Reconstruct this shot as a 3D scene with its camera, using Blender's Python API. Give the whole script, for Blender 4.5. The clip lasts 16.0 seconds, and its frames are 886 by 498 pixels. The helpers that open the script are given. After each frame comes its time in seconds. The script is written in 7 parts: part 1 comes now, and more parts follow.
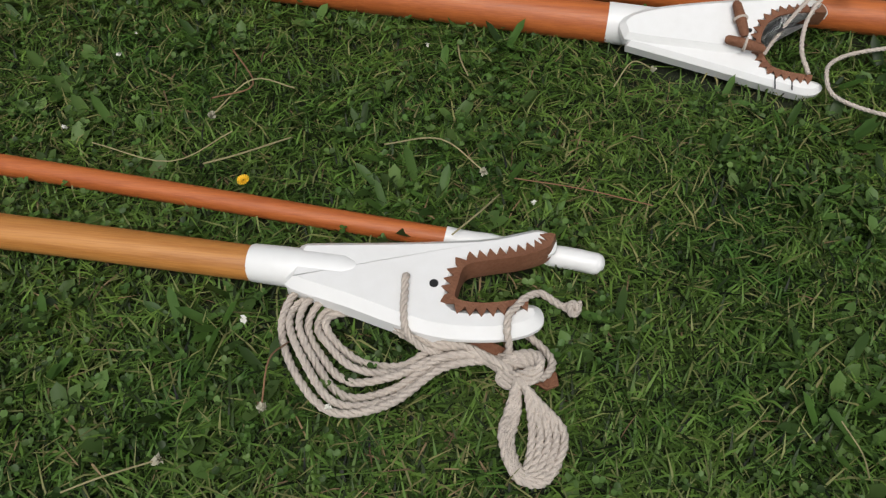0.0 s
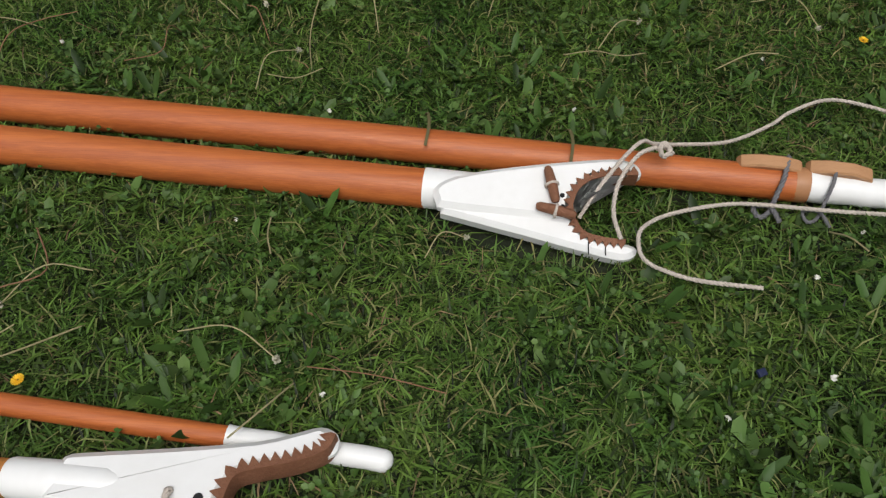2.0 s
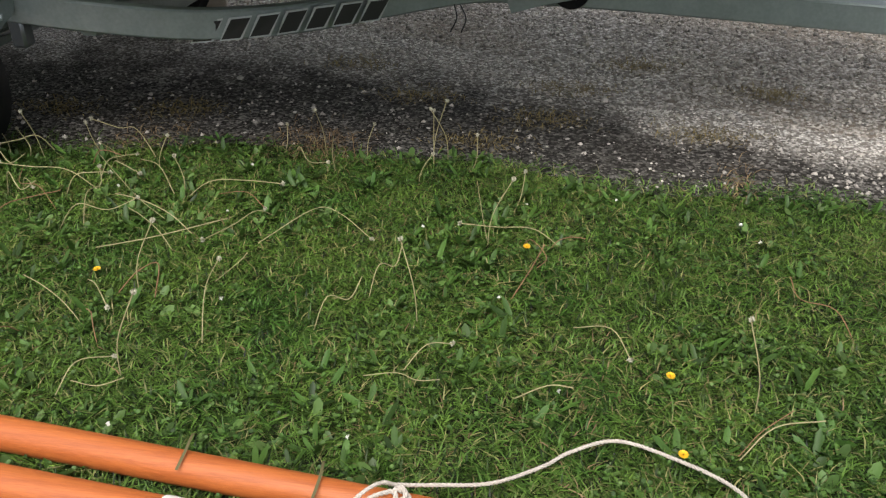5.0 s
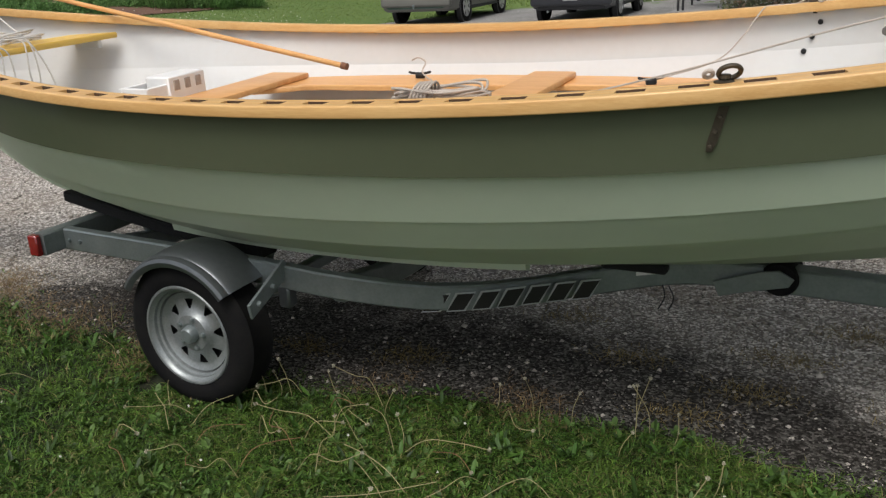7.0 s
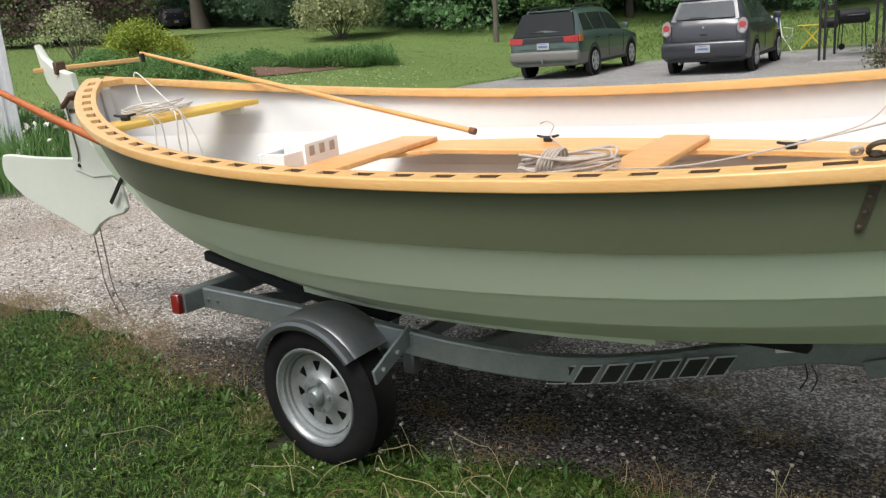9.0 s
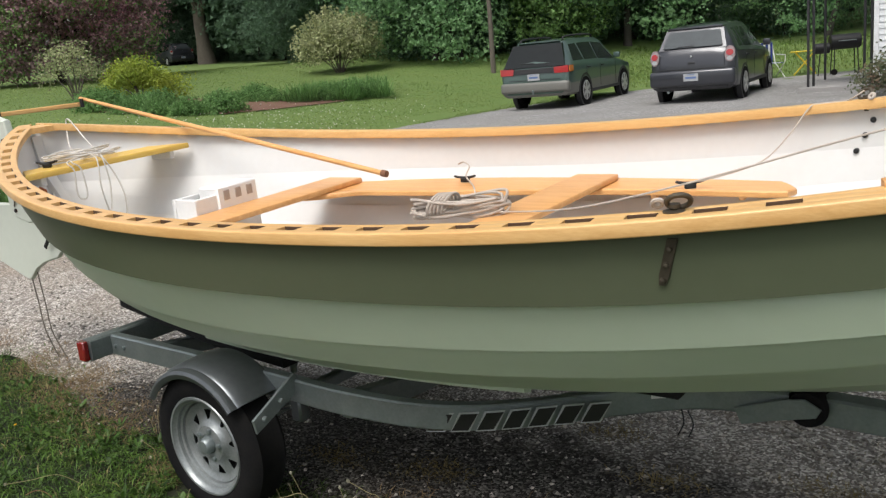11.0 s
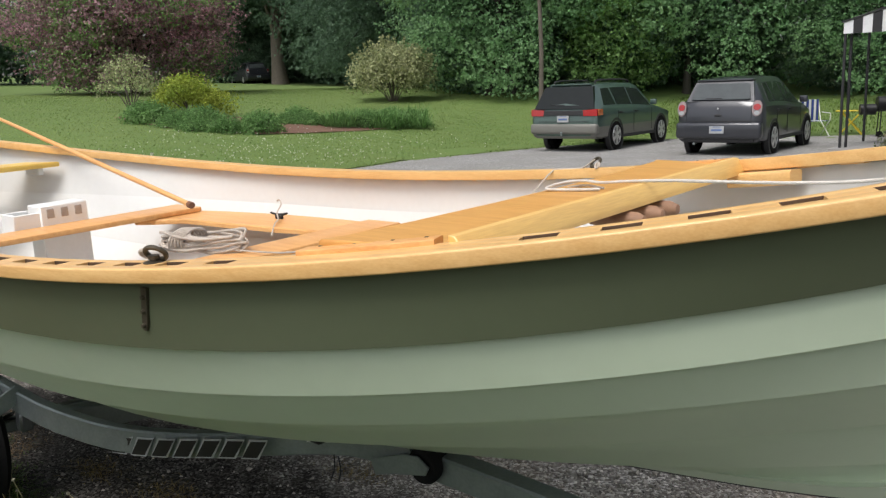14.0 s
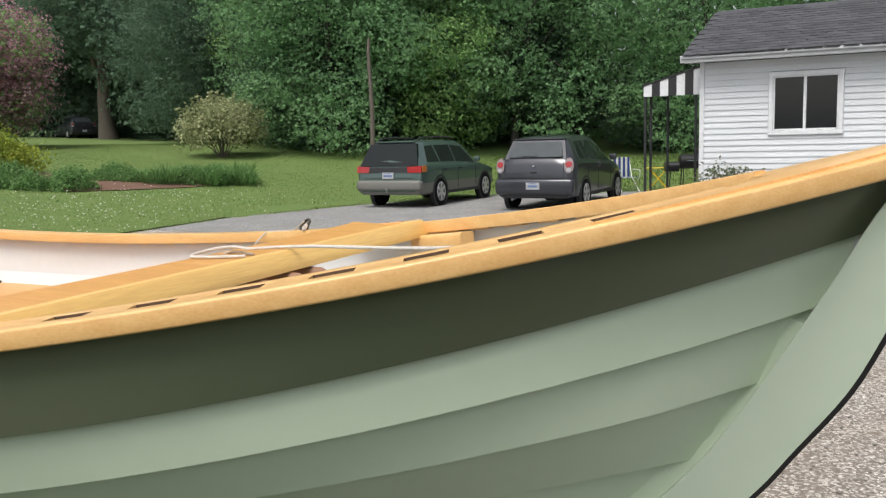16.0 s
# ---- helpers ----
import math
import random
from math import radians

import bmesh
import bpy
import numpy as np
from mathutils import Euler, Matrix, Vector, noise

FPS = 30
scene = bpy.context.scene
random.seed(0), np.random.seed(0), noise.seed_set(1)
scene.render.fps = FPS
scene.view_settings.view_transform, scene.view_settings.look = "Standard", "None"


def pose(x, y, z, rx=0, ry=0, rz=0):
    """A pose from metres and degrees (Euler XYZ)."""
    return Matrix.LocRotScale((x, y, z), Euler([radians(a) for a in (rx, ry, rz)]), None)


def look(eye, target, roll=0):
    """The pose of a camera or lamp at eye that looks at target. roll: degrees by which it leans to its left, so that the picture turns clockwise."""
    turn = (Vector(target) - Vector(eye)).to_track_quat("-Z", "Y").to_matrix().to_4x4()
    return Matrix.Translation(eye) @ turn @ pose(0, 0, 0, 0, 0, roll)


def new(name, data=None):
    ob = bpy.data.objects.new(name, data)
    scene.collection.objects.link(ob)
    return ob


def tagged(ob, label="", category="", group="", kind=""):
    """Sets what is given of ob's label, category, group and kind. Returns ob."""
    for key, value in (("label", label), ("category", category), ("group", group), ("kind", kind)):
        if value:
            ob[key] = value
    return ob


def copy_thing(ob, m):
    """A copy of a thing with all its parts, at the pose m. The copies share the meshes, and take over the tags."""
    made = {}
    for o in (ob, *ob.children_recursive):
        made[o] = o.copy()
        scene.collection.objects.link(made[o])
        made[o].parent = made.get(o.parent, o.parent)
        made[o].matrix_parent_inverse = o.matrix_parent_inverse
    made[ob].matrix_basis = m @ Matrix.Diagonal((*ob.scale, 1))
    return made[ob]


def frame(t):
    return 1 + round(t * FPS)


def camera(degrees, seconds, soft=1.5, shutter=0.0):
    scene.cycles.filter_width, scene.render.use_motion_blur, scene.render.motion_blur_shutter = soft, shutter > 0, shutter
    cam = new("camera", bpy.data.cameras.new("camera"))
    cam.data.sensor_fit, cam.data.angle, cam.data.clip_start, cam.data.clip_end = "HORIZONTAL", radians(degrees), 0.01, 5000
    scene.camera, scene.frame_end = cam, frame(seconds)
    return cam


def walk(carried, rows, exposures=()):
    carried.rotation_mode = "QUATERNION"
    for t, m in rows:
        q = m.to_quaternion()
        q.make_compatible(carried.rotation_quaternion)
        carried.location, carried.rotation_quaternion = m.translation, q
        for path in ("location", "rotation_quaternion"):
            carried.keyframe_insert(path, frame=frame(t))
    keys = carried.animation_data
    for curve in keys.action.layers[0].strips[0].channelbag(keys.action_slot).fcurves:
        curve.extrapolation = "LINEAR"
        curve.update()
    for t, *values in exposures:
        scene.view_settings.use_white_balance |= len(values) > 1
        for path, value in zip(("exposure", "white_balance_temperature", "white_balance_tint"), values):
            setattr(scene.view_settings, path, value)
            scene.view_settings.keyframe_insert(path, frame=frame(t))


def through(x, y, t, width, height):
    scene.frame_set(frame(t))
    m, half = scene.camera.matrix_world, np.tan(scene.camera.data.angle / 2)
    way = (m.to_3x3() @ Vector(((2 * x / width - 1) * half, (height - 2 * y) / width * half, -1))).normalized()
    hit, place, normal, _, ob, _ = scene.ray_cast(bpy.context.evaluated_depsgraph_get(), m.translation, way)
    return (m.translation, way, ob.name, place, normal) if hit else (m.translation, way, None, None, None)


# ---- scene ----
cam = camera(55.0, 16.0, soft=1.3)
PATH = [
    (0, (0.26, 0.084, 0.989), (0.135, 1.27, -0.617), 0.2),
    (0.5, (0.28, 0.128, 0.996), (0.2, 1.352, -0.584), 0.4),
    (1, (0.315, 0.171, 1.008), (0.292, 1.434, -0.542), 0.6),
    (1.5, (0.403, 0.217, 1.023), (0.363, 1.516, -0.497), 0.4),
    (2, (0.502, 0.247, 1.042), (0.431, 1.594, -0.434), 0.5),
    (2.5, (0.577, 0.27, 1.047), (0.523, 1.638, -0.411), 1.4),
    (3, (0.623, 0.267, 1.052), (0.6, 1.662, -0.381), 1.3),
    (3.5, (0.685, 0.287, 1.066), (0.716, 1.702, -0.348), 1.4),
    (4, (0.813, 0.361, 1.084), (0.853, 1.809, -0.296), 2.9),
    (4.5, (0.907, 0.4, 1.127), (0.874, 1.962, -0.121), 2.5),
    (5, (1.021, 0.395, 1.165), (0.768, 2.084, 0.124), 0.1),
    (5.2, (1.062, 0.374, 1.193), (0.727, 2.102, 0.243), -0.2),
    (7.3, (1.11, 0.347, 1.519), (0.249, 2.038, 0.889), -3.5),
    (7.5, (1.107, 0.35, 1.522), (0.201, 2.022, 0.902), -3.7),
    (8, (1.091, 0.357, 1.539), (0.064, 1.971, 0.958), -4.2),
    (8.2, (1.086, 0.354, 1.552), (0.004, 1.943, 0.999), -4.6),
    (10.3, (1.236, 0.489, 1.553), (0.21, 2.136, 1.07), -4.9),
    (10.5, (1.29, 0.509, 1.551), (0.246, 2.146, 1.074), -5.4),
    (11, (1.459, 0.64, 1.572), (0.366, 2.254, 1.124), -5.5),
    (11.5, (1.632, 0.753, 1.573), (0.492, 2.341, 1.149), -5.2),
    (12, (1.892, 0.868, 1.576), (0.703, 2.424, 1.167), -4.6),
    (12.5, (2.067, 0.976, 1.562), (0.858, 2.523, 1.179), -4.1),
    (13, (2.208, 1.095, 1.552), (0.943, 2.6, 1.183), -3.5),
    (13.5, (2.341, 1.197, 1.562), (1.07, 2.697, 1.195), -2.8),
    (14, (2.546, 1.291, 1.564), (1.314, 2.823, 1.197), -1.8),
    (14.5, (2.709, 1.366, 1.564), (1.575, 2.975, 1.214), -1.5),
    (15, (2.778, 1.423, 1.564), (1.736, 3.099, 1.238), -1.3),
    (15.5, (2.835, 1.535, 1.565), (1.862, 3.261, 1.291), -0.8),
    (16, (2.897, 1.664, 1.564), (1.953, 3.409, 1.315), -1.4),
]
walk(cam, [(t, look(eye, target, roll)) for t, eye, target, roll in PATH], exposures=((0, -0.2), (1.0, -0.22), (1.5, -0.25), (2.0, -0.13), (3.0, -0.03), (3.5, 0.25), (4.5, 0.38), (5.0, 0.7), (5.2, 0.95), (7.3, 0.0), (7.6, 0.12), (8.2, 0.55), (11, 0.38), (14, 0.38), (16, 0.45)))

# ---- light ----
world = bpy.data.worlds.new("overcast_sky")
scene.world = world
world.use_nodes = True
wn, wl = world.node_tree.nodes, world.node_tree.links
sky = wn.new("ShaderNodeTexSky")
sky.sky_type, sky.sun_disc = "NISHITA", False
sky.sun_elevation, sky.sun_rotation = radians(61), radians(178)
sky.air_density, sky.dust_density, sky.ozone_density = 1.0, 4.0, 1.0
grey = wn.new("ShaderNodeHueSaturation")
grey.inputs["Saturation"].default_value = 0.38
wl.new(sky.outputs[0], grey.inputs["Color"])
wl.new(grey.outputs[0], wn["Background"].inputs["Color"])
wn["Background"].inputs["Strength"].default_value = 0.13
sun = new("sun", bpy.data.lights.new("sun", "SUN"))
sun.data.energy, sun.data.angle, sun.data.color = 1.7, radians(30), (1.0, 0.98, 0.95)
sun.matrix_world = look((0, 0, 30), (-0.5, 16.6, 0))


# ---- materials ----
def material(name, base, rough=0.6, metal=0.0, second=None, scale=8.0, mix=0.5, bump=0.0, bump_scale=60.0, stretch=(1, 1, 1), coat=0.0, per=None, spread=0.0, spec=0.5):
    """A surface with a base colour that wanders to a second one at two scales, with a fine relief."""
    m = bpy.data.materials.new(name)
    m.use_nodes = True
    n, l = m.node_tree.nodes, m.node_tree.links
    b = n["Principled BSDF"]
    b.inputs["Roughness"].default_value, b.inputs["Metallic"].default_value = rough, metal
    b.inputs["Coat Weight"].default_value = coat
    b.inputs["Specular IOR Level"].default_value = spec
    tc = n.new("ShaderNodeTexCoord")
    mp = n.new("ShaderNodeMapping")
    mp.inputs["Scale"].default_value = stretch
    l.new(tc.outputs["Object"], mp.inputs[0])
    big, fine = n.new("ShaderNodeTexNoise"), n.new("ShaderNodeTexNoise")
    big.inputs["Scale"].default_value, fine.inputs["Scale"].default_value = scale, scale * 7.3
    big.inputs["Detail"].default_value = fine.inputs["Detail"].default_value = 4
    l.new(mp.outputs[0], big.inputs["Vector"]), l.new(mp.outputs[0], fine.inputs["Vector"])
    add = n.new("ShaderNodeMath")
    add.operation = "MULTIPLY_ADD"
    add.inputs[1].default_value = 0.45
    l.new(fine.outputs[0], add.inputs[0])
    half = n.new("ShaderNodeMath")
    half.operation = "MULTIPLY"
    half.inputs[1].default_value = 0.55
    l.new(big.outputs[0], half.inputs[0]), l.new(half.outputs[0], add.inputs[2])
    ramp = n.new("ShaderNodeMapRange")
    ramp.inputs["From Min"].default_value, ramp.inputs["From Max"].default_value = 0.38, 0.62
    ramp.inputs["To Max"].default_value = mix
    l.new(add.outputs[0], ramp.inputs[0])
    cm = n.new("ShaderNodeMix")
    cm.data_type = "RGBA"
    cm.inputs["A"].default_value = (*base, 1)
    cm.inputs["B"].default_value = (*(second or [c * 0.72 for c in base]), 1)
    l.new(ramp.outputs[0], cm.inputs["Factor"])
    out = cm.outputs["Result"]
    if per:
        src = n.new("ShaderNodeObjectInfo" if per == "object" else "ShaderNodeNewGeometry")
        hs = n.new("ShaderNodeHueSaturation")
        vr = n.new("ShaderNodeMapRange")
        vr.inputs["To Min"].default_value, vr.inputs["To Max"].default_value = 1 - spread, 1 + spread
        l.new(src.outputs["Random" if per == "object" else "Random Per Island"], vr.inputs[0])
        l.new(vr.outputs[0], hs.inputs["Value"]), l.new(out, hs.inputs["Color"])
        out = hs.outputs[0]
    l.new(out, b.inputs["Base Color"])
    if bump:
        bn = n.new("ShaderNodeTexNoise")
        bn.inputs["Scale"].default_value, bn.inputs["Detail"].default_value = bump_scale, 3
        l.new(mp.outputs[0], bn.inputs["Vector"])
        bp = n.new("ShaderNodeBump")
        bp.inputs["Strength"].default_value, bp.inputs["Distance"].default_value = bump, 0.01
        l.new(bn.outputs[0], bp.inputs["Height"]), l.new(bp.outputs[0], b.inputs["Normal"])
    return m


def speckled(name, dark, light, cell, dirt, dirt_mix=0.6, relief=0.8):
    """Chips of stone packed side by side, each of its own tone, with earth between them in patches."""
    m = material(name, dirt, 0.9, second=[c * 0.6 for c in dirt], scale=1.3, mix=0.8)
    n, l = m.node_tree.nodes, m.node_tree.links
    b = n["Principled BSDF"]
    earth = b.inputs["Base Color"].links[0].from_socket
    tc = n.new("ShaderNodeTexCoord")
    vo = n.new("ShaderNodeTexVoronoi")
    vo.inputs["Scale"].default_value = 1.0 / cell
    l.new(tc.outputs["Object"], vo.inputs["Vector"])
    tone = n.new("ShaderNodeSeparateColor")
    l.new(vo.outputs["Color"], tone.inputs[0])
    power = n.new("ShaderNodeMath")
    power.operation = "POWER"
    power.inputs[1].default_value = 2.6
    l.new(tone.outputs[0], power.inputs[0])
    chip = n.new("ShaderNodeMix")
    chip.data_type = "RGBA"
    chip.inputs["A"].default_value, chip.inputs["B"].default_value = (*dark, 1), (*light, 1)
    l.new(power.outputs[0], chip.inputs["Factor"])
    wide = n.new("ShaderNodeTexNoise")
    wide.inputs["Scale"].default_value, wide.inputs["Detail"].default_value = 0.7, 6
    l.new(tc.outputs["Object"], wide.inputs["Vector"])
    rg = n.new("ShaderNodeMapRange")
    rg.inputs["From Min"].default_value, rg.inputs["From Max"].default_value, rg.inputs["To Max"].default_value = 0.42, 0.66, dirt_mix
    l.new(wide.outputs[0], rg.inputs[0])
    mx = n.new("ShaderNodeMix")
    mx.data_type = "RGBA"
    l.new(rg.outputs[0], mx.inputs["Factor"]), l.new(chip.outputs["Result"], mx.inputs["A"]), l.new(earth, mx.inputs["B"])
    l.new(mx.outputs["Result"], b.inputs["Base Color"])
    bp = n.new("ShaderNodeBump")
    bp.invert = True
    bp.inputs["Strength"].default_value, bp.inputs["Distance"].default_value = relief, cell * 0.8
    l.new(vo.outputs["Distance"], bp.inputs["Height"]), l.new(bp.outputs[0], b.inputs["Normal"])
    return m


OLIVE = material("olive_paint", (0.106, 0.124, 0.074), 0.42, second=(0.096, 0.113, 0.066), scale=3, bump=0.03, bump_scale=25)
SAGE = material("sage_paint", (0.54, 0.625, 0.475), 0.42, second=(0.505, 0.59, 0.44), scale=2.5, bump=0.03, bump_scale=25)
WHITE_IN = material("white_boat_paint", (0.66, 0.655, 0.64), 0.45, second=(0.615, 0.605, 0.585), scale=4)
FIR = material("varnished_fir", (0.77, 0.48, 0.195), 0.42, second=(0.65, 0.355, 0.12), scale=5, stretch=(0.6, 9, 9), mix=0.8, coat=0.3)
FIR_DARK = material("oiled_fir", (0.66, 0.35, 0.095), 0.42, second=(0.52, 0.24, 0.055), scale=5, stretch=(0.6, 8, 8), mix=0.8)
FIR_RED = material("reddish_fir", (0.74, 0.40, 0.15), 0.42, second=(0.60, 0.28, 0.085), scale=5, stretch=(0.8, 8, 8), mix=0.8)
SPAR = material("orange_varnished_spruce", (0.50, 0.142, 0.032), 0.5, second=(0.34, 0.08, 0.018), scale=5, stretch=(0.5, 18, 18), mix=0.95, coat=0.05, bump=0.12, bump_scale=30)
SPAR_PALE = material("honey_varnished_spruce", (0.54, 0.24, 0.06), 0.4, second=(0.38, 0.145, 0.03), scale=5, stretch=(0.5, 14, 14), mix=0.95, coat=0.15, bump=0.10, bump_scale=30)
WHITE = material("white_gloss_paint", (0.80, 0.80, 0.785), 0.4, second=(0.73, 0.725, 0.70), scale=7, bump=0.03)
LEATHER = material("worn_leather", (0.16, 0.062, 0.028), 0.75, second=(0.26, 0.12, 0.065), scale=30, bump=0.3, bump_scale=220)
ROPE = material("weathered_rope", (0.54, 0.475, 0.41), 0.9, second=(0.41, 0.35, 0.30), scale=60, bump=0.4, bump_scale=300)
GALV = material("galvanised_steel", (0.25, 0.285, 0.285), 0.42, 0.6, second=(0.155, 0.18, 0.18), scale=14, bump=0.04)
STEEL = material("fender_steel", (0.15, 0.162, 0.17), 0.34, 0.7, second=(0.10, 0.11, 0.116), scale=6)
WHEEL_PAINT = material("galvanised_wheel", (0.29, 0.31, 0.31), 0.40, 0.55, second=(0.19, 0.21, 0.21), scale=16, mix=0.8)
RUBBER = material("tyre_rubber", (0.008, 0.008, 0.009), 0.9, spec=0.1, second=(0.017, 0.016, 0.014), scale=18, mix=0.5, bump=0.1)
BLACK = material("black_carpet", (0.012, 0.012, 0.013), 0.95, bump=0.3, bump_scale=300)
BLACK_IRON = material("black_iron", (0.015, 0.015, 0.016), 0.45, 0.2)
BRONZE = material("weathered_bronze", (0.10, 0.085, 0.06), 0.55, 0.6, second=(0.06, 0.05, 0.038), scale=40)
RED_LENS = material("red_lens", (0.20, 0.016, 0.015), 0.15, coat=0.6)


# ---- mesh helpers ----
def mesh_of(name, V, Fc, mats, index=None, sharp=38):
    me = bpy.data.meshes.new(name)
    me.from_pydata([tuple(v) for v in V], [], [tuple(f) for f in Fc])
    for m in mats if isinstance(mats, (list, tuple)) else [mats]:
        me.materials.append(m)
    if index is not None:
        me.polygons.foreach_set("material_index", index)
    bm = bmesh.new()
    bm.from_mesh(me)
    bmesh.ops.recalc_face_normals(bm, faces=bm.faces)
    bm.to_mesh(me)
    bm.free()
    me.shade_smooth()
    me.set_sharp_from_angle(angle=radians(sharp))
    return me


def part(name, data, material, parent, label="", index=None, sharp=38, m=None):
    """Links (vertices, faces) as one mesh object under a thing or a part."""
    ob = new(name, mesh_of(name, data[0], data[1], material, index, sharp) if isinstance(data, tuple) else data)
    ob.parent = parent
    if m is not None:
        ob.matrix_basis = m
    if label:
        tagged(ob, label)
    return ob


def thing(name, label, category, m=None, group="", kind=""):
    ob = new(name)
    ob.empty_display_size = 0.1
    if m is not None:
        ob.matrix_basis = m
    return tagged(ob, label, category, group, kind)


def join(*datas):
    V, Fc = [], []
    for v, f in datas:
        o = len(V)
        V += [tuple(p) for p in v]
        Fc += [tuple(i + o for i in q) for q in f]
    return V, Fc


def moved(data, m):
    return [m @ Vector(v) for v in data[0]], data[1]


def box(sx, sy, sz, at=(0, 0, 0), bevel=0.0, seg=1):
    bm = bmesh.new()
    bmesh.ops.create_cube(bm, size=1, matrix=Matrix.Translation(at) @ Matrix.Diagonal((sx, sy, sz, 1)))
    if bevel:
        bmesh.ops.bevel(bm, geom=list(bm.edges), offset=bevel, segments=seg, affect="EDGES", profile=0.5)
    bm.verts.index_update()
    d = [v.co.copy() for v in bm.verts], [tuple(v.index for v in f.verts) for f in bm.faces]
    bm.free()
    return d


def prism(outline, depth, axis="y", bevel=0.0, at=0.0):
    """A closed outline of pairs, extruded to both sides of at along an axis."""
    n = len(outline)
    place = {"y": lambda a, b, d: (a, d, b), "x": lambda a, b, d: (d, a, b), "z": lambda a, b, d: (a, b, d)}[axis]
    if bevel:
        c = np.array(outline, float)
        e0, e1 = c - np.roll(c, 1, 0), np.roll(c, -1, 0) - c
        nrm = lambda e: np.stack([e[:, 1], -e[:, 0]], 1) / (np.linalg.norm(e, axis=1, keepdims=True) + 1e-9)
        area = 0.5 * float(np.sum(c[:, 0] * np.roll(c[:, 1], -1) - np.roll(c[:, 0], -1) * c[:, 1]))
        b = nrm(e0) + nrm(e1)
        b = b / (np.linalg.norm(b, axis=1, keepdims=True) + 1e-9) * (1 if area > 0 else -1)
        inner = (c - b * bevel).tolist()
        rings = [(inner, -depth / 2), (outline, -depth / 2 + bevel), (outline, depth / 2 - bevel), (inner, depth / 2)]
    else:
        rings = [(outline, -depth / 2), (outline, depth / 2)]
    V = [place(p[0], p[1], at + d) for ring, d in rings for p in ring]
    Fc = [tuple(range(n)), tuple(range(len(V) - n, len(V)))]
    for r in range(len(rings) - 1):
        for i in range(n):
            j = (i + 1) % n
            Fc.append((r * n + i, r * n + j, (r + 1) * n + j, (r + 1) * n + i))
    return V, Fc


def tube(points, radii, seg=12, caps=True, flat=1.0):
    """A round bar along points; radii is one number or one for each point."""
    P = [Vector(p) for p in points]
    n = len(P)
    R = [radii] * n if isinstance(radii, (int, float)) else list(radii)
    V, Fc = [], []
    up = Vector((0, 0, 1))
    t0 = (P[1] - P[0]).normalized()
    side = t0.cross(up) if abs(t0.z) < 0.95 else t0.cross(Vector((1, 0, 0)))
    side.normalize()
    for i in range(n):
        t = (P[min(i + 1, n - 1)] - P[max(i - 1, 0)])
        t = t.normalized() if t.length > 1e-9 else t0
        side = side - t * side.dot(t)
        side = side.normalized() if side.length > 1e-6 else t.orthogonal().normalized()
        w = t.cross(side)
        for k in range(seg):
            a = 2 * math.pi * k / seg
            V.append(P[i] + side * (math.cos(a) * R[i]) + w * (math.sin(a) * R[i] * flat))
    for i in range(n - 1):
        for k in range(seg):
            j = (k + 1) % seg
            Fc.append((i * seg + k, i * seg + j, (i + 1) * seg + j, (i + 1) * seg + k))
    if caps:
        Fc += [tuple(range(seg)), tuple(range((n - 1) * seg, n * seg))]
    return V, Fc


def lathe(profile, seg=32, axis="y", at=(0, 0, 0), caps=True):
    """A profile of (radius, along) turned round an axis; open at the ends unless the radius is 0."""
    V, Fc = [], []
    for r, h in profile:
        for k in range(seg):
            a = 2 * math.pi * k / seg
            p = (r * math.cos(a), h, r * math.sin(a)) if axis == "y" else (r * math.cos(a), r * math.sin(a), h) if axis == "z" else (h, r * math.cos(a), r * math.sin(a))
            V.append((p[0] + at[0], p[1] + at[1], p[2] + at[2]))
    for i in range(len(profile) - 1):
        for k in range(seg):
            j = (k + 1) % seg
            Fc.append((i * seg + k, i * seg + j, (i + 1) * seg + j, (i + 1) * seg + k))
    for i in (0, len(profile) - 1) if caps else ():
        if profile[i][0] > 1e-6:
            Fc.append(tuple(range(i * seg, (i + 1) * seg)))
    return V, Fc


def smooth_path(points, steps=8):
    """Catmull-Rom through points."""
    P = [Vector(p) for p in points]
    P = [2 * P[0] - P[1], *P, 2 * P[-1] - P[-2]]
    out = []
    for i in range(1, len(P) - 2):
        a, b, c, d = P[i - 1], P[i], P[i + 1], P[i + 2]
        for k in range(steps):
            t = k / steps
            out.append(0.5 * (2 * b + (c - a) * t + (2 * a - 5 * b + 4 * c - d) * t * t + (3 * b - a - 3 * c + d) * t ** 3))
    return out + [P[-2]]


# ---- ground ----
def rise(x, y):
    """The height of the ground: level round the boat, climbing to the woods."""
    s, k = max(0.0, -(x + 10.3)), min(1, max(0, (x + 35) / 15))
    return 0.9 * (1 - math.exp(-s / 6)) * min(1, max(0, (y - 6) / 6)) + 0.04 * s * min(1, max(0, (y - 6) / 10)) + 0.06 * max(0.0, y - 25) * k


def lawn_edge(x):
    """Where the near lawn ends and the gravel begins."""
    e = 2.77 + 0.05 * math.sin(x * 3.1 + 0.6) + 0.035 * math.sin(x * 7.3 + 2)
    if x < -1.9:
        e += min(0.42, (-1.9 - x) * 0.42)
    if x > 1.2:
        e -= min(0.25, (x - 1.2) * 0.16)
    return e


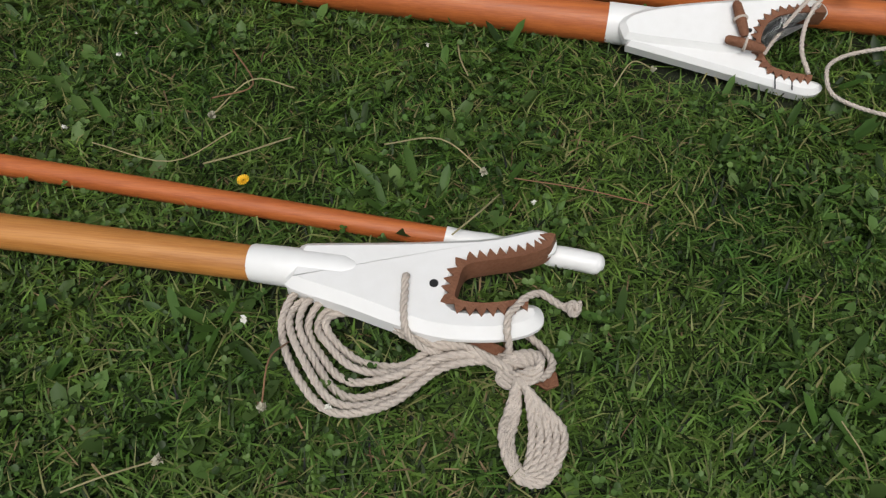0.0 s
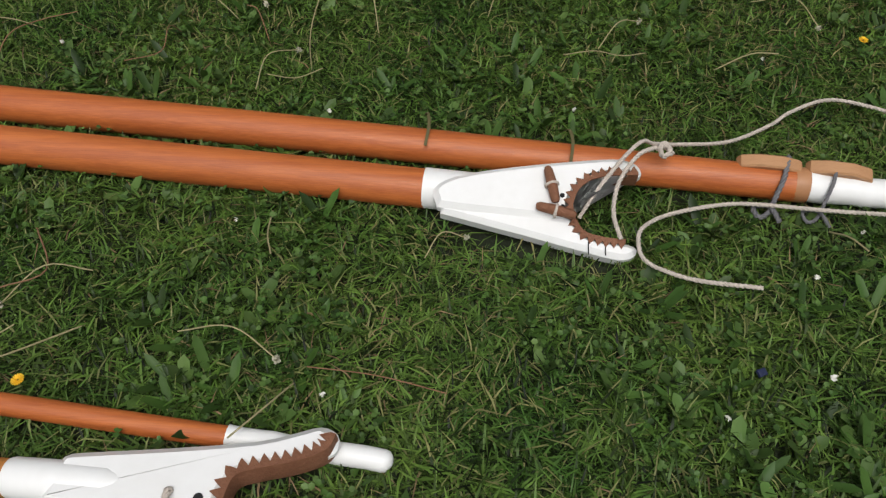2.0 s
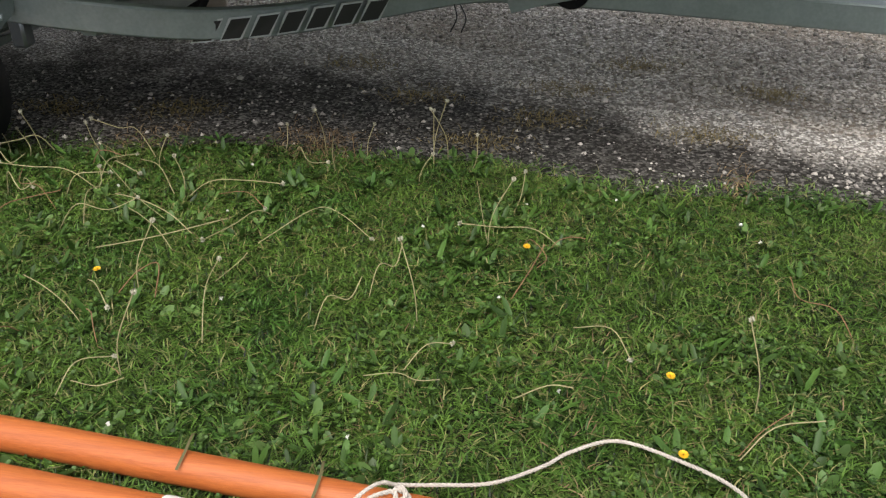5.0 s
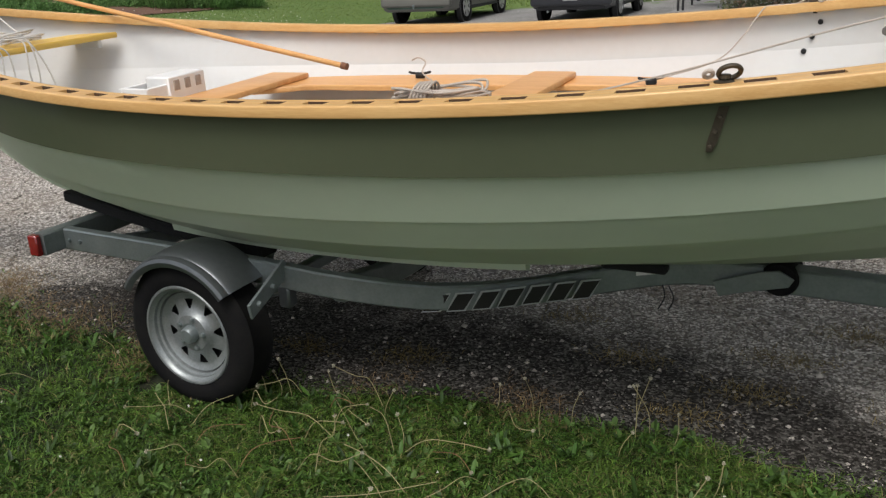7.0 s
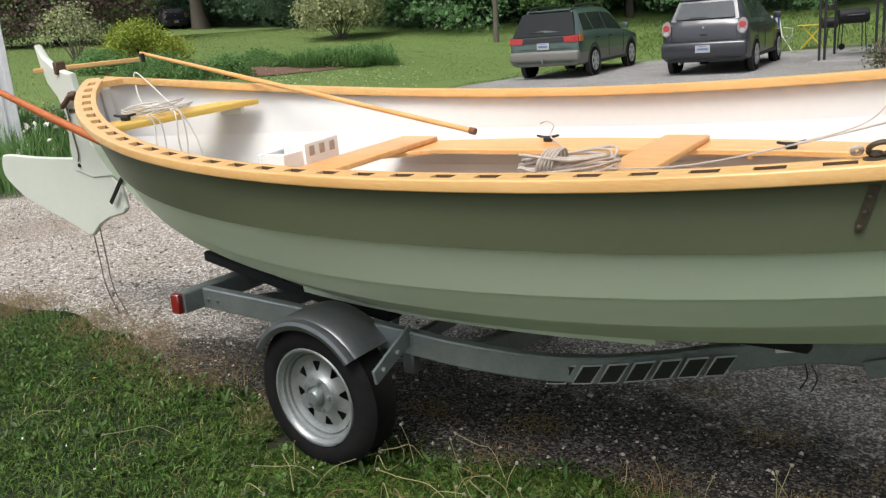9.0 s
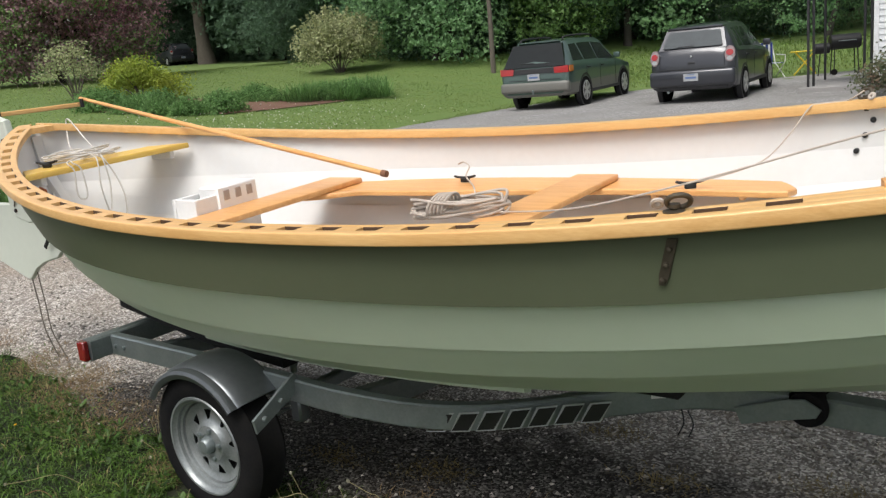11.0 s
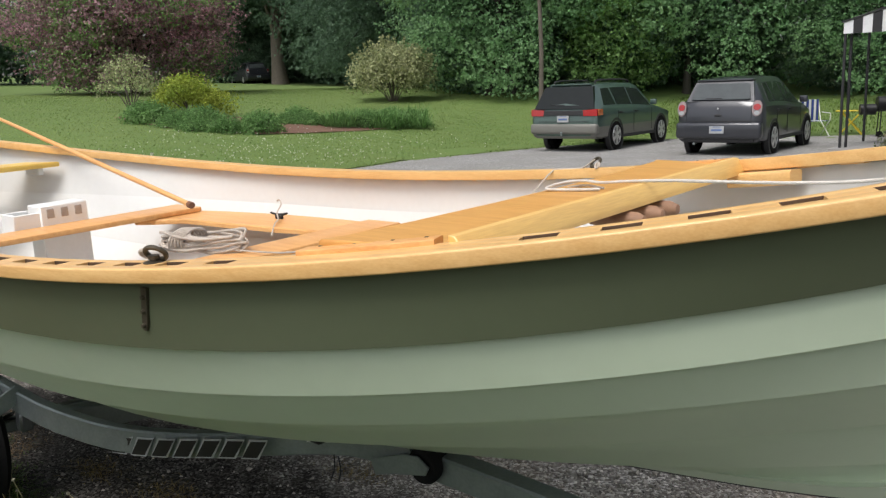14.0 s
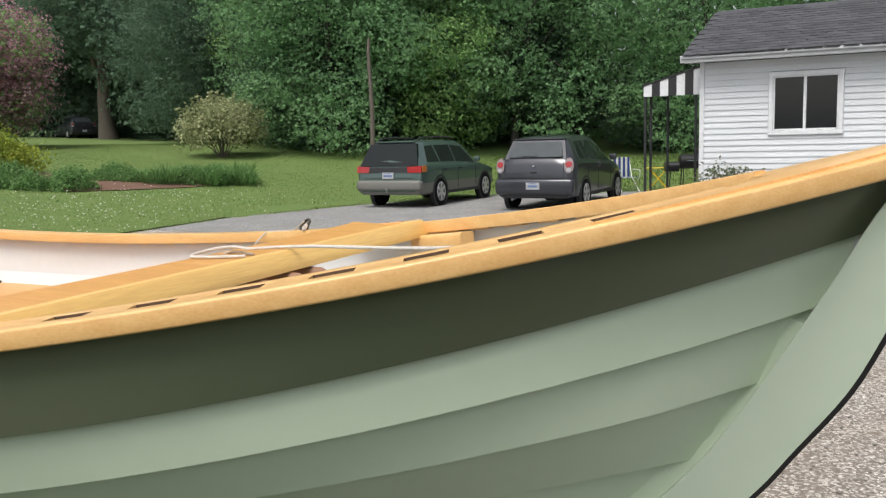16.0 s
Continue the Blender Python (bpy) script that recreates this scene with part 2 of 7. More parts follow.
def ground_mesh():
    xs = sorted({*np.linspace(-160, -12, 30), *np.linspace(-12, 12, 97), *np.linspace(12, 160, 26)})
    ys = sorted({*np.linspace(-60, -2, 12), *np.linspace(-2, 8, 41), *np.linspace(8, 40, 33), *np.linspace(40, 220, 30)})
    V = [(x, y, rise(x, y) - 0.1 * min(1, max(0, (y - 8) / 2)) + (0.012 * noise.noise((x * 2, y * 2, 0)) if y < 12 else 0)) for y in ys for x in xs]
    n = len(xs)
    Fc = [(j * n + i, j * n + i + 1, (j + 1) * n + i + 1, (j + 1) * n + i) for j in range(len(ys) - 1) for i in range(n - 1)]
    return V, Fc


# soil near black: the shade deep between the blades is in its colour
SOIL = material("lawn_soil_gap_shade", (0.012, 0.019, 0.006), 0.95, second=(0.026, 0.022, 0.011), scale=1.6, bump=0.5, bump_scale=40)
GRAVEL = speckled("grey_gravel", (0.175, 0.152, 0.13), (0.86, 0.81, 0.74), 0.012, (0.27, 0.205, 0.14), 0.55)
ASPHALT = speckled("worn_asphalt", (0.20, 0.195, 0.19), (0.40, 0.39, 0.375), 0.03, (0.25, 0.24, 0.225), 0.7, 0.5)
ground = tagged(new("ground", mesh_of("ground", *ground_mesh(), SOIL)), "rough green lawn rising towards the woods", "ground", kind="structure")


def sheet(name, outline, z, mat, reach=1.2):
    """A level sheet inside an outline, laid just above the ground and following it."""
    bm = bmesh.new()
    bm.faces.new([bm.verts.new((x, y, 0)) for x, y in outline])
    bmesh.ops.triangulate(bm, faces=bm.faces)
    for _ in range(7):
        long = [e for e in bm.edges if e.calc_length() > reach]
        if not long:
            break
        bmesh.ops.subdivide_edges(bm, edges=long, cuts=1)
        bmesh.ops.triangulate(bm, faces=bm.faces)
    for v in bm.verts:
        v.co.z = rise(v.co.x, v.co.y) + z
    bm.verts.index_update()
    d = [v.co.copy() for v in bm.verts], [tuple(v.index for v in f.verts) for f in bm.faces]
    bm.free()
    return new(name, mesh_of(name, *d, mat))


MOWN = material("mown_lawn", (0.10, 0.163, 0.036), 0.95, second=(0.14, 0.182, 0.051), scale=0.9, bump=0.5, bump_scale=40)
lawn = sheet("far_lawn", [(-120, 7.6), (-9.6, 7.6), (-10.2, 13.4), (-10.4, 16), (-9.4, 20.6), (-7.4, 24.6), (1, 27.2), (5.2, 19.4), (14, 18), (60, 30), (60, 70), (-120, 70)], 0.006, MOWN, 1.6)
tagged(lawn, "mown green lawn between the driveway and the woods", "lawn", kind="structure")
near_edge = [(x, lawn_edge(x)) for x in np.arange(-9, 6.01, 0.1)]
drive = sheet("gravel_drive", near_edge + [(7.5, 4), (8, 12), (4, 13.2), (-9.9, 13.4), (-9.7, 11), (-9.3, 8)], 0.016, GRAVEL)
def soil_shade_line(x):
    """Where the soil beside the lawn and the boat shade painted with it give way to clean gravel."""
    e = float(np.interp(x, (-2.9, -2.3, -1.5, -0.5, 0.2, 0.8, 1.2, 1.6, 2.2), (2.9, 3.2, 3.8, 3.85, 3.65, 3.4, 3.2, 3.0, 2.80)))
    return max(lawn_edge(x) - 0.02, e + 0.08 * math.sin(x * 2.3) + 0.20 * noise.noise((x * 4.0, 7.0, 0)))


# trodden soil, its colour darkened further to hold the boat's shade
DIRT_AND_SHADE = speckled("soil_with_boat_shade", (0.013, 0.011, 0.009), (0.22, 0.205, 0.185), 0.009, (0.026, 0.0185, 0.0125), 0.85)
# the soil and the shade in its colour thin out into the gravel: cover from 1 at the lawn to 0 at the strip's far edge
# and its ends
dn, dl = DIRT_AND_SHADE.node_tree.nodes, DIRT_AND_SHADE.node_tree.links
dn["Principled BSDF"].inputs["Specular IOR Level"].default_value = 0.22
soil_shade_colour = dn["Principled BSDF"].inputs["Base Color"].links[0].from_socket
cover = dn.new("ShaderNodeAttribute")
cover.attribute_name = "soil_shade_cover"
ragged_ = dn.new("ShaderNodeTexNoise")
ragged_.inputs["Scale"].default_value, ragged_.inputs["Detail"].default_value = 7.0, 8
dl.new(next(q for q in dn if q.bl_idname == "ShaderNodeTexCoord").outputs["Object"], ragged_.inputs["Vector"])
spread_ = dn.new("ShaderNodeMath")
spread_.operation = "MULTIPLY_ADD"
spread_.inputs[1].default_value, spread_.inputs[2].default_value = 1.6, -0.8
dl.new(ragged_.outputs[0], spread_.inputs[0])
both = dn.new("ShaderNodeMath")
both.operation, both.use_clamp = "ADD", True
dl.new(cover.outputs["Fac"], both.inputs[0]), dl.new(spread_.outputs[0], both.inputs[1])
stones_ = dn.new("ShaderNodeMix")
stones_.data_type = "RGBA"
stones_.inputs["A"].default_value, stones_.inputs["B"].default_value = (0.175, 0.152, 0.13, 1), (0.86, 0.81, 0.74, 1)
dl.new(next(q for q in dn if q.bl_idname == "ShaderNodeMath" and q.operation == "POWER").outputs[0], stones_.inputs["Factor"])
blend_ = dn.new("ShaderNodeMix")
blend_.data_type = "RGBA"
dl.new(both.outputs[0], blend_.inputs["Factor"]), dl.new(stones_.outputs["Result"], blend_.inputs["A"]), dl.new(soil_shade_colour, blend_.inputs["B"])
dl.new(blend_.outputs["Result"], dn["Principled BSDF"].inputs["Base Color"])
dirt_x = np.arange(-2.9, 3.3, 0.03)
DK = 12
V = [(x, lawn_edge(x) - 0.03 + max(0.55, soil_shade_line(x) + 0.35 - lawn_edge(x)) * k / DK, 0.020 + rise(x, 3)) for x in dirt_x for k in range(DK + 1)]
dirt = new("soil_strip", mesh_of("soil_strip", V, [((DK + 1) * i + k, (DK + 1) * (i + 1) + k, (DK + 1) * (i + 1) + k + 1, (DK + 1) * i + k + 1) for i in range(len(dirt_x) - 1) for k in range(DK)], DIRT_AND_SHADE))
cover_of = dirt.data.attributes.new("soil_shade_cover", "FLOAT", "POINT")
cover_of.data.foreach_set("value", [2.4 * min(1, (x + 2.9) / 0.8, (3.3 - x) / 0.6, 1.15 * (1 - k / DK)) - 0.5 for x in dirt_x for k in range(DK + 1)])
tagged(dirt, "strip of soil and chips between lawn and gravel, darkened with the boat's shade", "soil", kind="structure")
tagged(drive, "grey crushed-stone driveway under the boat trailer", "driveway", kind="structure")
parking = sheet("asphalt_parking", [(4, 13.2), (5, 19.2), (1, 27), (-7.2, 24.4), (-9.2, 20.6), (-10.2, 16), (-9.9, 13.4)], 0.018, ASPHALT)
tagged(parking, "worn grey asphalt parking area", "pavement", kind="structure")

# ---- boat ----
boat = thing("rowing_sailing_boat", "double-ended lapstrake boat, olive and sage green, on a trailer", "boat",
             Matrix.Translation((0.315, 3.2558, 0)) @ Euler((0.0244, 0, -0.0183)).to_matrix().to_4x4())
# each line along the hull: breadth, fullness aft and forward, roundness, widest place, heights, stern end, bow end
LINES = [
    (0.9868, 2.8701, 2.125, 0.8778, -0.2214, (1.1527, 0.1419, 0.2443, 0.006, 0.0684), -3.243, 2.605),
    (0.963, 2.357, 2.676, 1.003, -0.486, (0.994, 0.154, 0.256, 0.113, 0.059), -3.22, 2.547),
    (0.874, 2.321, 2.495, 0.924, -0.213, (0.848, 0.254, 0.284, -0.023, 0.096), -3.16, 2.484),
    (0.78, 2.175, 2.169, 0.792, -0.257, (0.738, 0.251, 0.379, -0.045, -0.025), -3.04, 2.406),
    (0.606, 2.348, 2.174, 0.999, -0.248, (0.627, 0.23, 0.365, -0.034, -0.024), -2.88, 2.315),
    (0.301, 2.291, 1.86, 0.848, -0.298, (0.519, 0.168, 0.312, 0.066, 0.075), -2.66, 2.174),
    (0.022, 9.0, 9.0, 0.5, 0.0, (0.490, 0.170, 0.130, 0.0, 0.156), -2.5, 1.93),
]
STATIONS = 64


def hull_line(k, n=STATIONS):
    """Places along line k on the boat's starboard side, from stern to bow."""
    B, pa, pf, q, xm, hz, xs, xb = LINES[k]
    out = []
    for i in range(n + 1):
        s = -math.cos(math.pi * i / n)
        s = math.copysign(abs(s) ** 0.9, s)
        x = xm + (xm - xs) * s if s < 0 else xm + (xb - xm) * s
        y = B * max(0.0, 1 - abs(s) ** (pa if s < 0 else pf)) ** q
        if k and s > 0.94:
            y = B * (1 - 0.94 ** pf) ** q * (1 - s) / 0.06
        y = max(0.02, y)
        u = x / 3
        out.append(Vector((x, -y, sum(c * u ** p for p, c in enumerate(hz)))))
    return out


HULL = [hull_line(k) for k in range(7)]


def strake(k, side):
    """One plank between two lines: tucked in at its top behind the plank above, proud at its lower edge."""
    th = 0.016
    V, n = [], STATIONS + 1
    for i in range(n):
        a, b = HULL[k][i], HULL[k + 1][i]
        t = (HULL[k][min(i + 1, n - 1)] - HULL[k][max(i - 1, 0)]).normalized()
        d = (b - a).normalized()
        o = t.cross(d)
        o = o.normalized() if o.length > 1e-6 else Vector((0, -1, 0))
        if o.y > 0:
            o = -o
        top, low = a - o * (th if k else 0.0) + Vector((0, 0, 0.0 if k else 0.0085)), b - d * 0.001
        mid = (top + low) / 2 + o * ((0.004 if k == 0 else 0.0) * min(1, abs(a.y) * 3))
        ring = [top, mid, low, low - o * th, mid - o * th, top - o * th - d * 0.015]
        for p in ring:
            V.append((p.x, p.y * side, p.z))
    Fc, index = [], []
    for i in range(n - 1):
        for j in range(6):
            jj = (j + 1) % 6
            Fc.append((i * 6 + j, i * 6 + jj, (i + 1) * 6 + jj, (i + 1) * 6 + j))
            index.append(0 if j < 3 else 1)
    Fc += [tuple(range(6)), tuple(range((n - 1) * 6, n * 6))]
    return V, Fc, index + [0, 0]


for side in (1, -1):
    for k in range(6):
        V, Fc, index = strake(k, side)
        part("plank", (V, Fc), [SAGE if k else OLIVE, WHITE_IN if k < 5 else SAGE], boat, "olive green top plank" if k == 0 else "sage green plank", index=index, sharp=50)


# ---- boat: rails, stems, fittings ----
def sheer(x, inward=0.0, up=0.0, side=1):
    """A place on the top line at x, moved inward in plan and upward."""
    L = HULL[0]
    for i in range(len(L) - 1):
        if L[i].x <= x <= L[i + 1].x:
            f = (x - L[i].x) / (L[i + 1].x - L[i].x + 1e-9)
            p = L[i].lerp(L[i + 1], f)
            t = (L[i + 1] - L[i])
            n = Vector((-t.y, t.x, 0)).normalized()
            if n.y < 0:
                n = -n
            q = p + n * inward
            q.y = min(q.y, -0.012)
            return Vector((q.x, q.y * side, p.z + up))
    p = L[0] if x < L[0].x else L[-1]
    return Vector((p.x, -0.012 * side, p.z + up))


def inside(x, z, gap=0.036):
    """The half breadth inside the planking at x and height z."""
    pts = []
    for L in HULL:
        for i in range(len(L) - 1):
            if L[i].x <= x <= L[i + 1].x:
                f = (x - L[i].x) / (L[i + 1].x - L[i].x + 1e-9)
                pts.append(L[i].lerp(L[i + 1], f))
                break
    for a, b in zip(pts, pts[1:]):
        if b.z <= z <= a.z:
            f = (a.z - z) / (a.z - b.z + 1e-9)
            return -(a.y + (b.y - a.y) * f) - gap
    return (-pts[0].y if z > pts[0].z else -pts[-1].y) - gap


def rail_strip(xs, o0, o1, z0, z1, side, r=0.006):
    """A wooden strip along the top line between two offsets and two heights, its edges rounded."""
    sec = []
    for cx_, cz_, a0 in ((o0 + r, z0 + r, 180), (o1 - r, z0 + r, 270), (o1 - r, z1 - r, 0), (o0 + r, z1 - r, 90)):
        sec += [(cx_ + r * math.cos(radians(a0 + d)), cz_ + r * math.sin(radians(a0 + d))) for d in (0, 30, 60, 90)]
    V, Fc, n = [], [], len(sec)
    for x in xs:
        V += [sheer(x, o, u, side) for o, u in sec]
    for i in range(len(xs) - 1):
        for j in range(n):
            jj = (j + 1) % n
            Fc.append((i * n + j, i * n + jj, (i + 1) * n + jj, (i + 1) * n + j))
    return V, Fc + [tuple(range(n)), tuple(range((len(xs) - 1) * n, len(xs) * n))]


RAIL_X = [-0.24 + 2.98 * math.copysign(abs(math.sin(a)) ** 0.92, a) for a in np.linspace(-1.5707, 1.5707, 110)]
RAIL_X = [min(2.585, max(-3.225, x)) for x in RAIL_X]
# dark brown that stands in for the shade inside the rail slots
SLOT_SHADE = material("slot_shade_brown", (0.085, 0.045, 0.02), 0.7, second=(0.05, 0.026, 0.012), scale=20)
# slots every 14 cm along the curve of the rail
RUN = [0.0]
for a, b in zip(HULL[0], HULL[0][1:]):
    RUN.append(RUN[-1] + math.hypot(b.x - a.x, b.y - a.y))
HULL_X = [p.x for p in HULL[0]]
run_at = lambda x: float(np.interp(x, HULL_X, RUN))
x_at = lambda r: float(np.interp(r, RUN, HULL_X))
SLOTS = [run_at(0.813) - 0.1385 * i for i in range(31)] + [run_at(1.472) + 0.141 * i for i in range(7)]
SLOTS = sorted(r for r in SLOTS if r > 0.12)
for side in (1, -1):
    part("outwale", rail_strip(RAIL_X, -0.036, 0.0005, 0.008, 0.042, side, 0.0045), FIR, boat, "varnished fir outer rail")
    part("inwale", rail_strip([x for x in RAIL_X if -3.2 < x < 2.40], 0.0365, 0.0615, 0.010, 0.0415 if side == 1 else 0.0455, side, 0.0018), FIR, boat, "varnished fir inner rail")
    part("slot_lining", rail_strip([x for x in RAIL_X if -3.215 < x < 2.40], 0.0335, 0.0369, 0.008, 0.0410, side, 0.0003), SLOT_SHADE, boat, "side strip in the rail slots, coloured as their shade")
    part("slot_floor", rail_strip([x for x in RAIL_X if -3.215 < x < 2.40], 0.0005, 0.0325, 0.0092, 0.0125, side, 0.0005), SLOT_SHADE, boat, "floor strip in the rail slots, coloured as their shade")
    stops = [-3.222] + [x_at(v) for r in SLOTS for v in (r - 0.034, r + 0.034)] + [2.40]
    for a, b in zip(stops[::2], stops[1::2]):
        if b - a > 0.01:
            part("rail_spacer", rail_strip(list(np.linspace(a, b, max(2, int((b - a) / 0.05)))), -0.006, 0.040, 0.006, 0.0413, side, 0.001), FIR, boat)


def blade(outer, inner, half_out, half_in, name, mat, label=""):
    """A curved timber on the middle line between an outer and an inner edge of (x, z)."""
    V, Fc = [], []
    for (xo, zo), (xi, zi) in zip(outer, inner):
        V += [(xo, -half_out, zo), (xi, -half_in, zi), (xi, half_in, zi), (xo, half_out, zo)]
    for i in range(len(outer) - 1):
        for j in range(4):
            jj = (j + 1) % 4
            Fc.append((i * 4 + j, i * 4 + jj, (i + 1) * 4 + jj, (i + 1) * 4 + j))
    Fc += [(0, 1, 2, 3), tuple(range(len(V) - 4, len(V)))]
    return part(name, (V, Fc), mat, boat, label)


STEM_PAINT = material("pale_stem_paint", (0.555, 0.635, 0.50), 0.4, second=(0.52, 0.60, 0.465), scale=3)
bow_out = [(p.x, p.z) for p in smooth_path([(2.73, 0, 1.66), (2.70, 0, 1.57), (2.672, 0, 1.49), (2.63, 0, 1.385), (2.575, 0, 1.26), (2.519, 0, 1.144), (2.436, 0, 1.026), (2.38, 0, 0.948), (2.30, 0, 0.861), (2.17, 0, 0.77), (1.98, 0, 0.69), (1.68, 0, 0.632), (1.26, 0, 0.585), (0.85, 0, 0.54)], 4)]
bow_in = [(p.x, p.z) for p in smooth_path([(2.66, 0, 1.64), (2.635, 0, 1.57), (2.61, 0, 1.505), (2.56, 0, 1.43), (2.50, 0, 1.318), (2.42, 0, 1.18), (2.34, 0, 1.05), (2.275, 0, 0.962), (2.19, 0, 0.873), (2.06, 0, 0.78), (1.88, 0, 0.705), (1.62, 0, 0.655), (1.24, 0, 0.61), (0.85, 0, 0.57)], 4)]
blade(bow_in[18:], [(x - 0.14, z + 0.05) for x, z in bow_in[18:]], 0.028, 0.012, "stem_apron", SAGE, "timber behind the stem")
blade(bow_out, [(x - 0.012, z + 0.004) for x, z in bow_in], 0.02, 0.054, "stem", STEM_PAINT, "sage green curved stem")
band_in = [(x - 0.004, z + 0.004) for x, z in bow_out]
band_out = [(x + 0.007, z - 0.006) for x, z in bow_out]
blade(band_out[4:], band_in[4:], 0.012, 0.0215, "stem_band", BLACK_IRON, "dark metal stem band")
st_out = [(p.x, p.z) for p in smooth_path([(-3.415, 0, 1.31), (-3.395, 0, 1.20), (-3.36, 0, 1.057), (-3.27, 0, 0.93), (-3.17, 0, 0.84), (-2.96, 0, 0.70), (-2.75, 0, 0.59), (-2.53, 0, 0.515), (-2.1, 0, 0.458), (-1.5, 0, 0.437), (-0.6, 0, 0.45), (0.3, 0, 0.495), (0.85, 0, 0.54)], 4)]
st_in = [(p.x, p.z) for p in smooth_path([(-3.26, 0, 1.31), (-3.24, 0, 1.20), (-3.20, 0, 1.10), (-3.10, 0, 0.97), (-3.02, 0, 0.88), (-2.84, 0, 0.75), (-2.66, 0, 0.66), (-2.46, 0, 0.58), (-2.06, 0, 0.50), (-1.5, 0, 0.475), (-0.6, 0, 0.49), (0.3, 0, 0.53), (0.85, 0, 0.57)], 4)]
blade(st_in[:14], [(x + 0.07, z + 0.03) for x, z in st_in[:14]], 0.04, 0.025, "inner_sternpost", WHITE_IN, "white painted inner sternpost")
blade(st_out, st_in, 0.026, 0.04, "sternpost_and_keel", SAGE, "pale sternpost running into the keel")
for side in (1, -1):
    xs = np.linspace(-1.45, -0.02, 18)
    V, Fc = [], []
    for x in xs:
        y = 0.485
        up_, low_ = (Vector((x, *(float(np.interp(x, [p.x for p in HULL[k]], [p[c] for p in HULL[k]])) for c in (1, 2)))) for k in (4, 5))
        z = low_.z + (up_.z - low_.z) * (y + low_.y) / (low_.y - up_.y)
        V += [(x, -side * (y - 0.028), z), (x, -side * (y + 0.028), z + 0.014), (x, -side * (y + 0.022), z - 0.016), (x, -side * (y - 0.016), z - 0.030)]
    for i in range(len(xs) - 1):
        for j in range(4):
            Fc.append((i * 4 + j, i * 4 + (j + 1) % 4, (i + 1) * 4 + (j + 1) % 4, (i + 1) * 4 + j))
    Fc += [(0, 1, 2, 3), tuple(range(len(V) - 4, len(V)))]
    part("bilge_runner", (V, Fc), SAGE, boat, "sage green bilge runner")

# breasthooks that close the rails at both ends
def breasthook(x0, x1):
    xs = np.linspace(x0, x1, 8)
    V, Fc = [], []
    for x in xs:
        a = sheer(x, 0.050, 0.040)
        a.y = min(a.y, -0.004)
        V += [(a.x, a.y, a.z), (a.x, -a.y, a.z), (a.x, -a.y, a.z - 0.03), (a.x, a.y, a.z - 0.03)]
    for i in range(len(xs) - 1):
        for j in range(4):
            Fc.append((i * 4 + j, i * 4 + (j + 1) % 4, (i + 1) * 4 + (j + 1) % 4, (i + 1) * 4 + j))
    part("breasthook", (V, Fc + [(0, 1, 2, 3), tuple(range(len(V) - 4, len(V)))]), FIR, boat, "varnished fir breasthook")


# the broad crowned cap that closes the rails at the bow
cap_v, cap_f, rows_, cols_ = [], [], 14, 14
for i in range(rows_ + 1):
    for j in range(cols_ + 1):
        v = 2 * j / cols_ - 1
        start = 2.40 - 0.20 * v * v
        x = start + (2.592 - start) * i / rows_
        e = abs(sheer(x, -0.0345).y) if x < 2.585 else 0.03
        p = sheer(x, 0.0, 0.0405)
        cap_v.append((x, v * e, p.z + 0.0032 + 0.010 * (1 - v * v) * min(1, i / 4)))
top_n = len(cap_v)
cap_v += [(x, y * 0.995, z - 0.024) for x, y, z in cap_v]
for i in range(rows_):
    for j in range(cols_):
        q_ = i * (cols_ + 1) + j
        cap_f.append((q_, q_ + 1, q_ + cols_ + 2, q_ + cols_ + 1))
        cap_f.append((top_n + q_, top_n + q_ + cols_ + 1, top_n + q_ + cols_ + 2, top_n + q_ + 1))
rim = [j for j in range(cols_ + 1)] + [i * (cols_ + 1) + cols_ for i in range(1, rows_ + 1)] + [rows_ * (cols_ + 1) + j for j in range(cols_ - 1, -1, -1)] + [i * (cols_ + 1) for i in range(rows_ - 1, 0, -1)]
cap_f += [(a, b, top_n + b, top_n + a) for a, b in zip(rim, rim[1:] + rim[:1])]
part("breasthook", (cap_v, cap_f), FIR, boat, "broad varnished fir breasthook at the bow")
breasthook(-3.2, -3.15)


def plank_board(x0, x1, y0, y1, z, th, name, mat, label="", bevel=0.006):
    return part(name, box(abs(x1 - x0), abs(y1 - y0), th, ((x0 + x1) / 2, (y0 + y1) / 2, z - th / 2), bevel, 2), mat, boat, label)


# floor boards and benches
for i, y in enumerate((-0.30, -0.18, -0.06, 0.06, 0.18, 0.30)):
    part("floorboard", box(2.3, 0.11, 0.014, (-0.85, y, 0.60 + 0.12 * y * y), 0.003), WHITE_IN, boat, "white painted floorboard")
for side in (1, -1):
    outline = []
    for x in np.linspace(-1.70, 0.42, 20):
        outline.append((x, -side * (inside(x, 0.935) - 0.012)))
    inner = [(0.47, -side * 0.76), (0.50, -side * 0.70), (0.48, -side * 0.645)] + [(x, -side * (0.60 + 0.05 * math.cos(x * 2.2))) for x in np.linspace(0.40, -1.4, 14)] + [(-1.5, -side * 0.53), (-1.62, -side * 0.44), (-1.70, -side * 0.40)]
    part("side_bench", prism(outline + inner, 0.026, "z", 0.005, 0.937), FIR_RED, boat, "reddish fir side bench")
    for x in (-1.1, -0.05, 0.3):
        e = inside(x, 0.87) - 0.01
        part("bench_bracket", prism([(0.69, 0.922), (e, 0.922), (e, 0.90), (0.70, 0.90)], 0.022, "x", 0.003, x), FIR_RED, boat, m=Matrix.Diagonal((1, -side, 1, 1)))
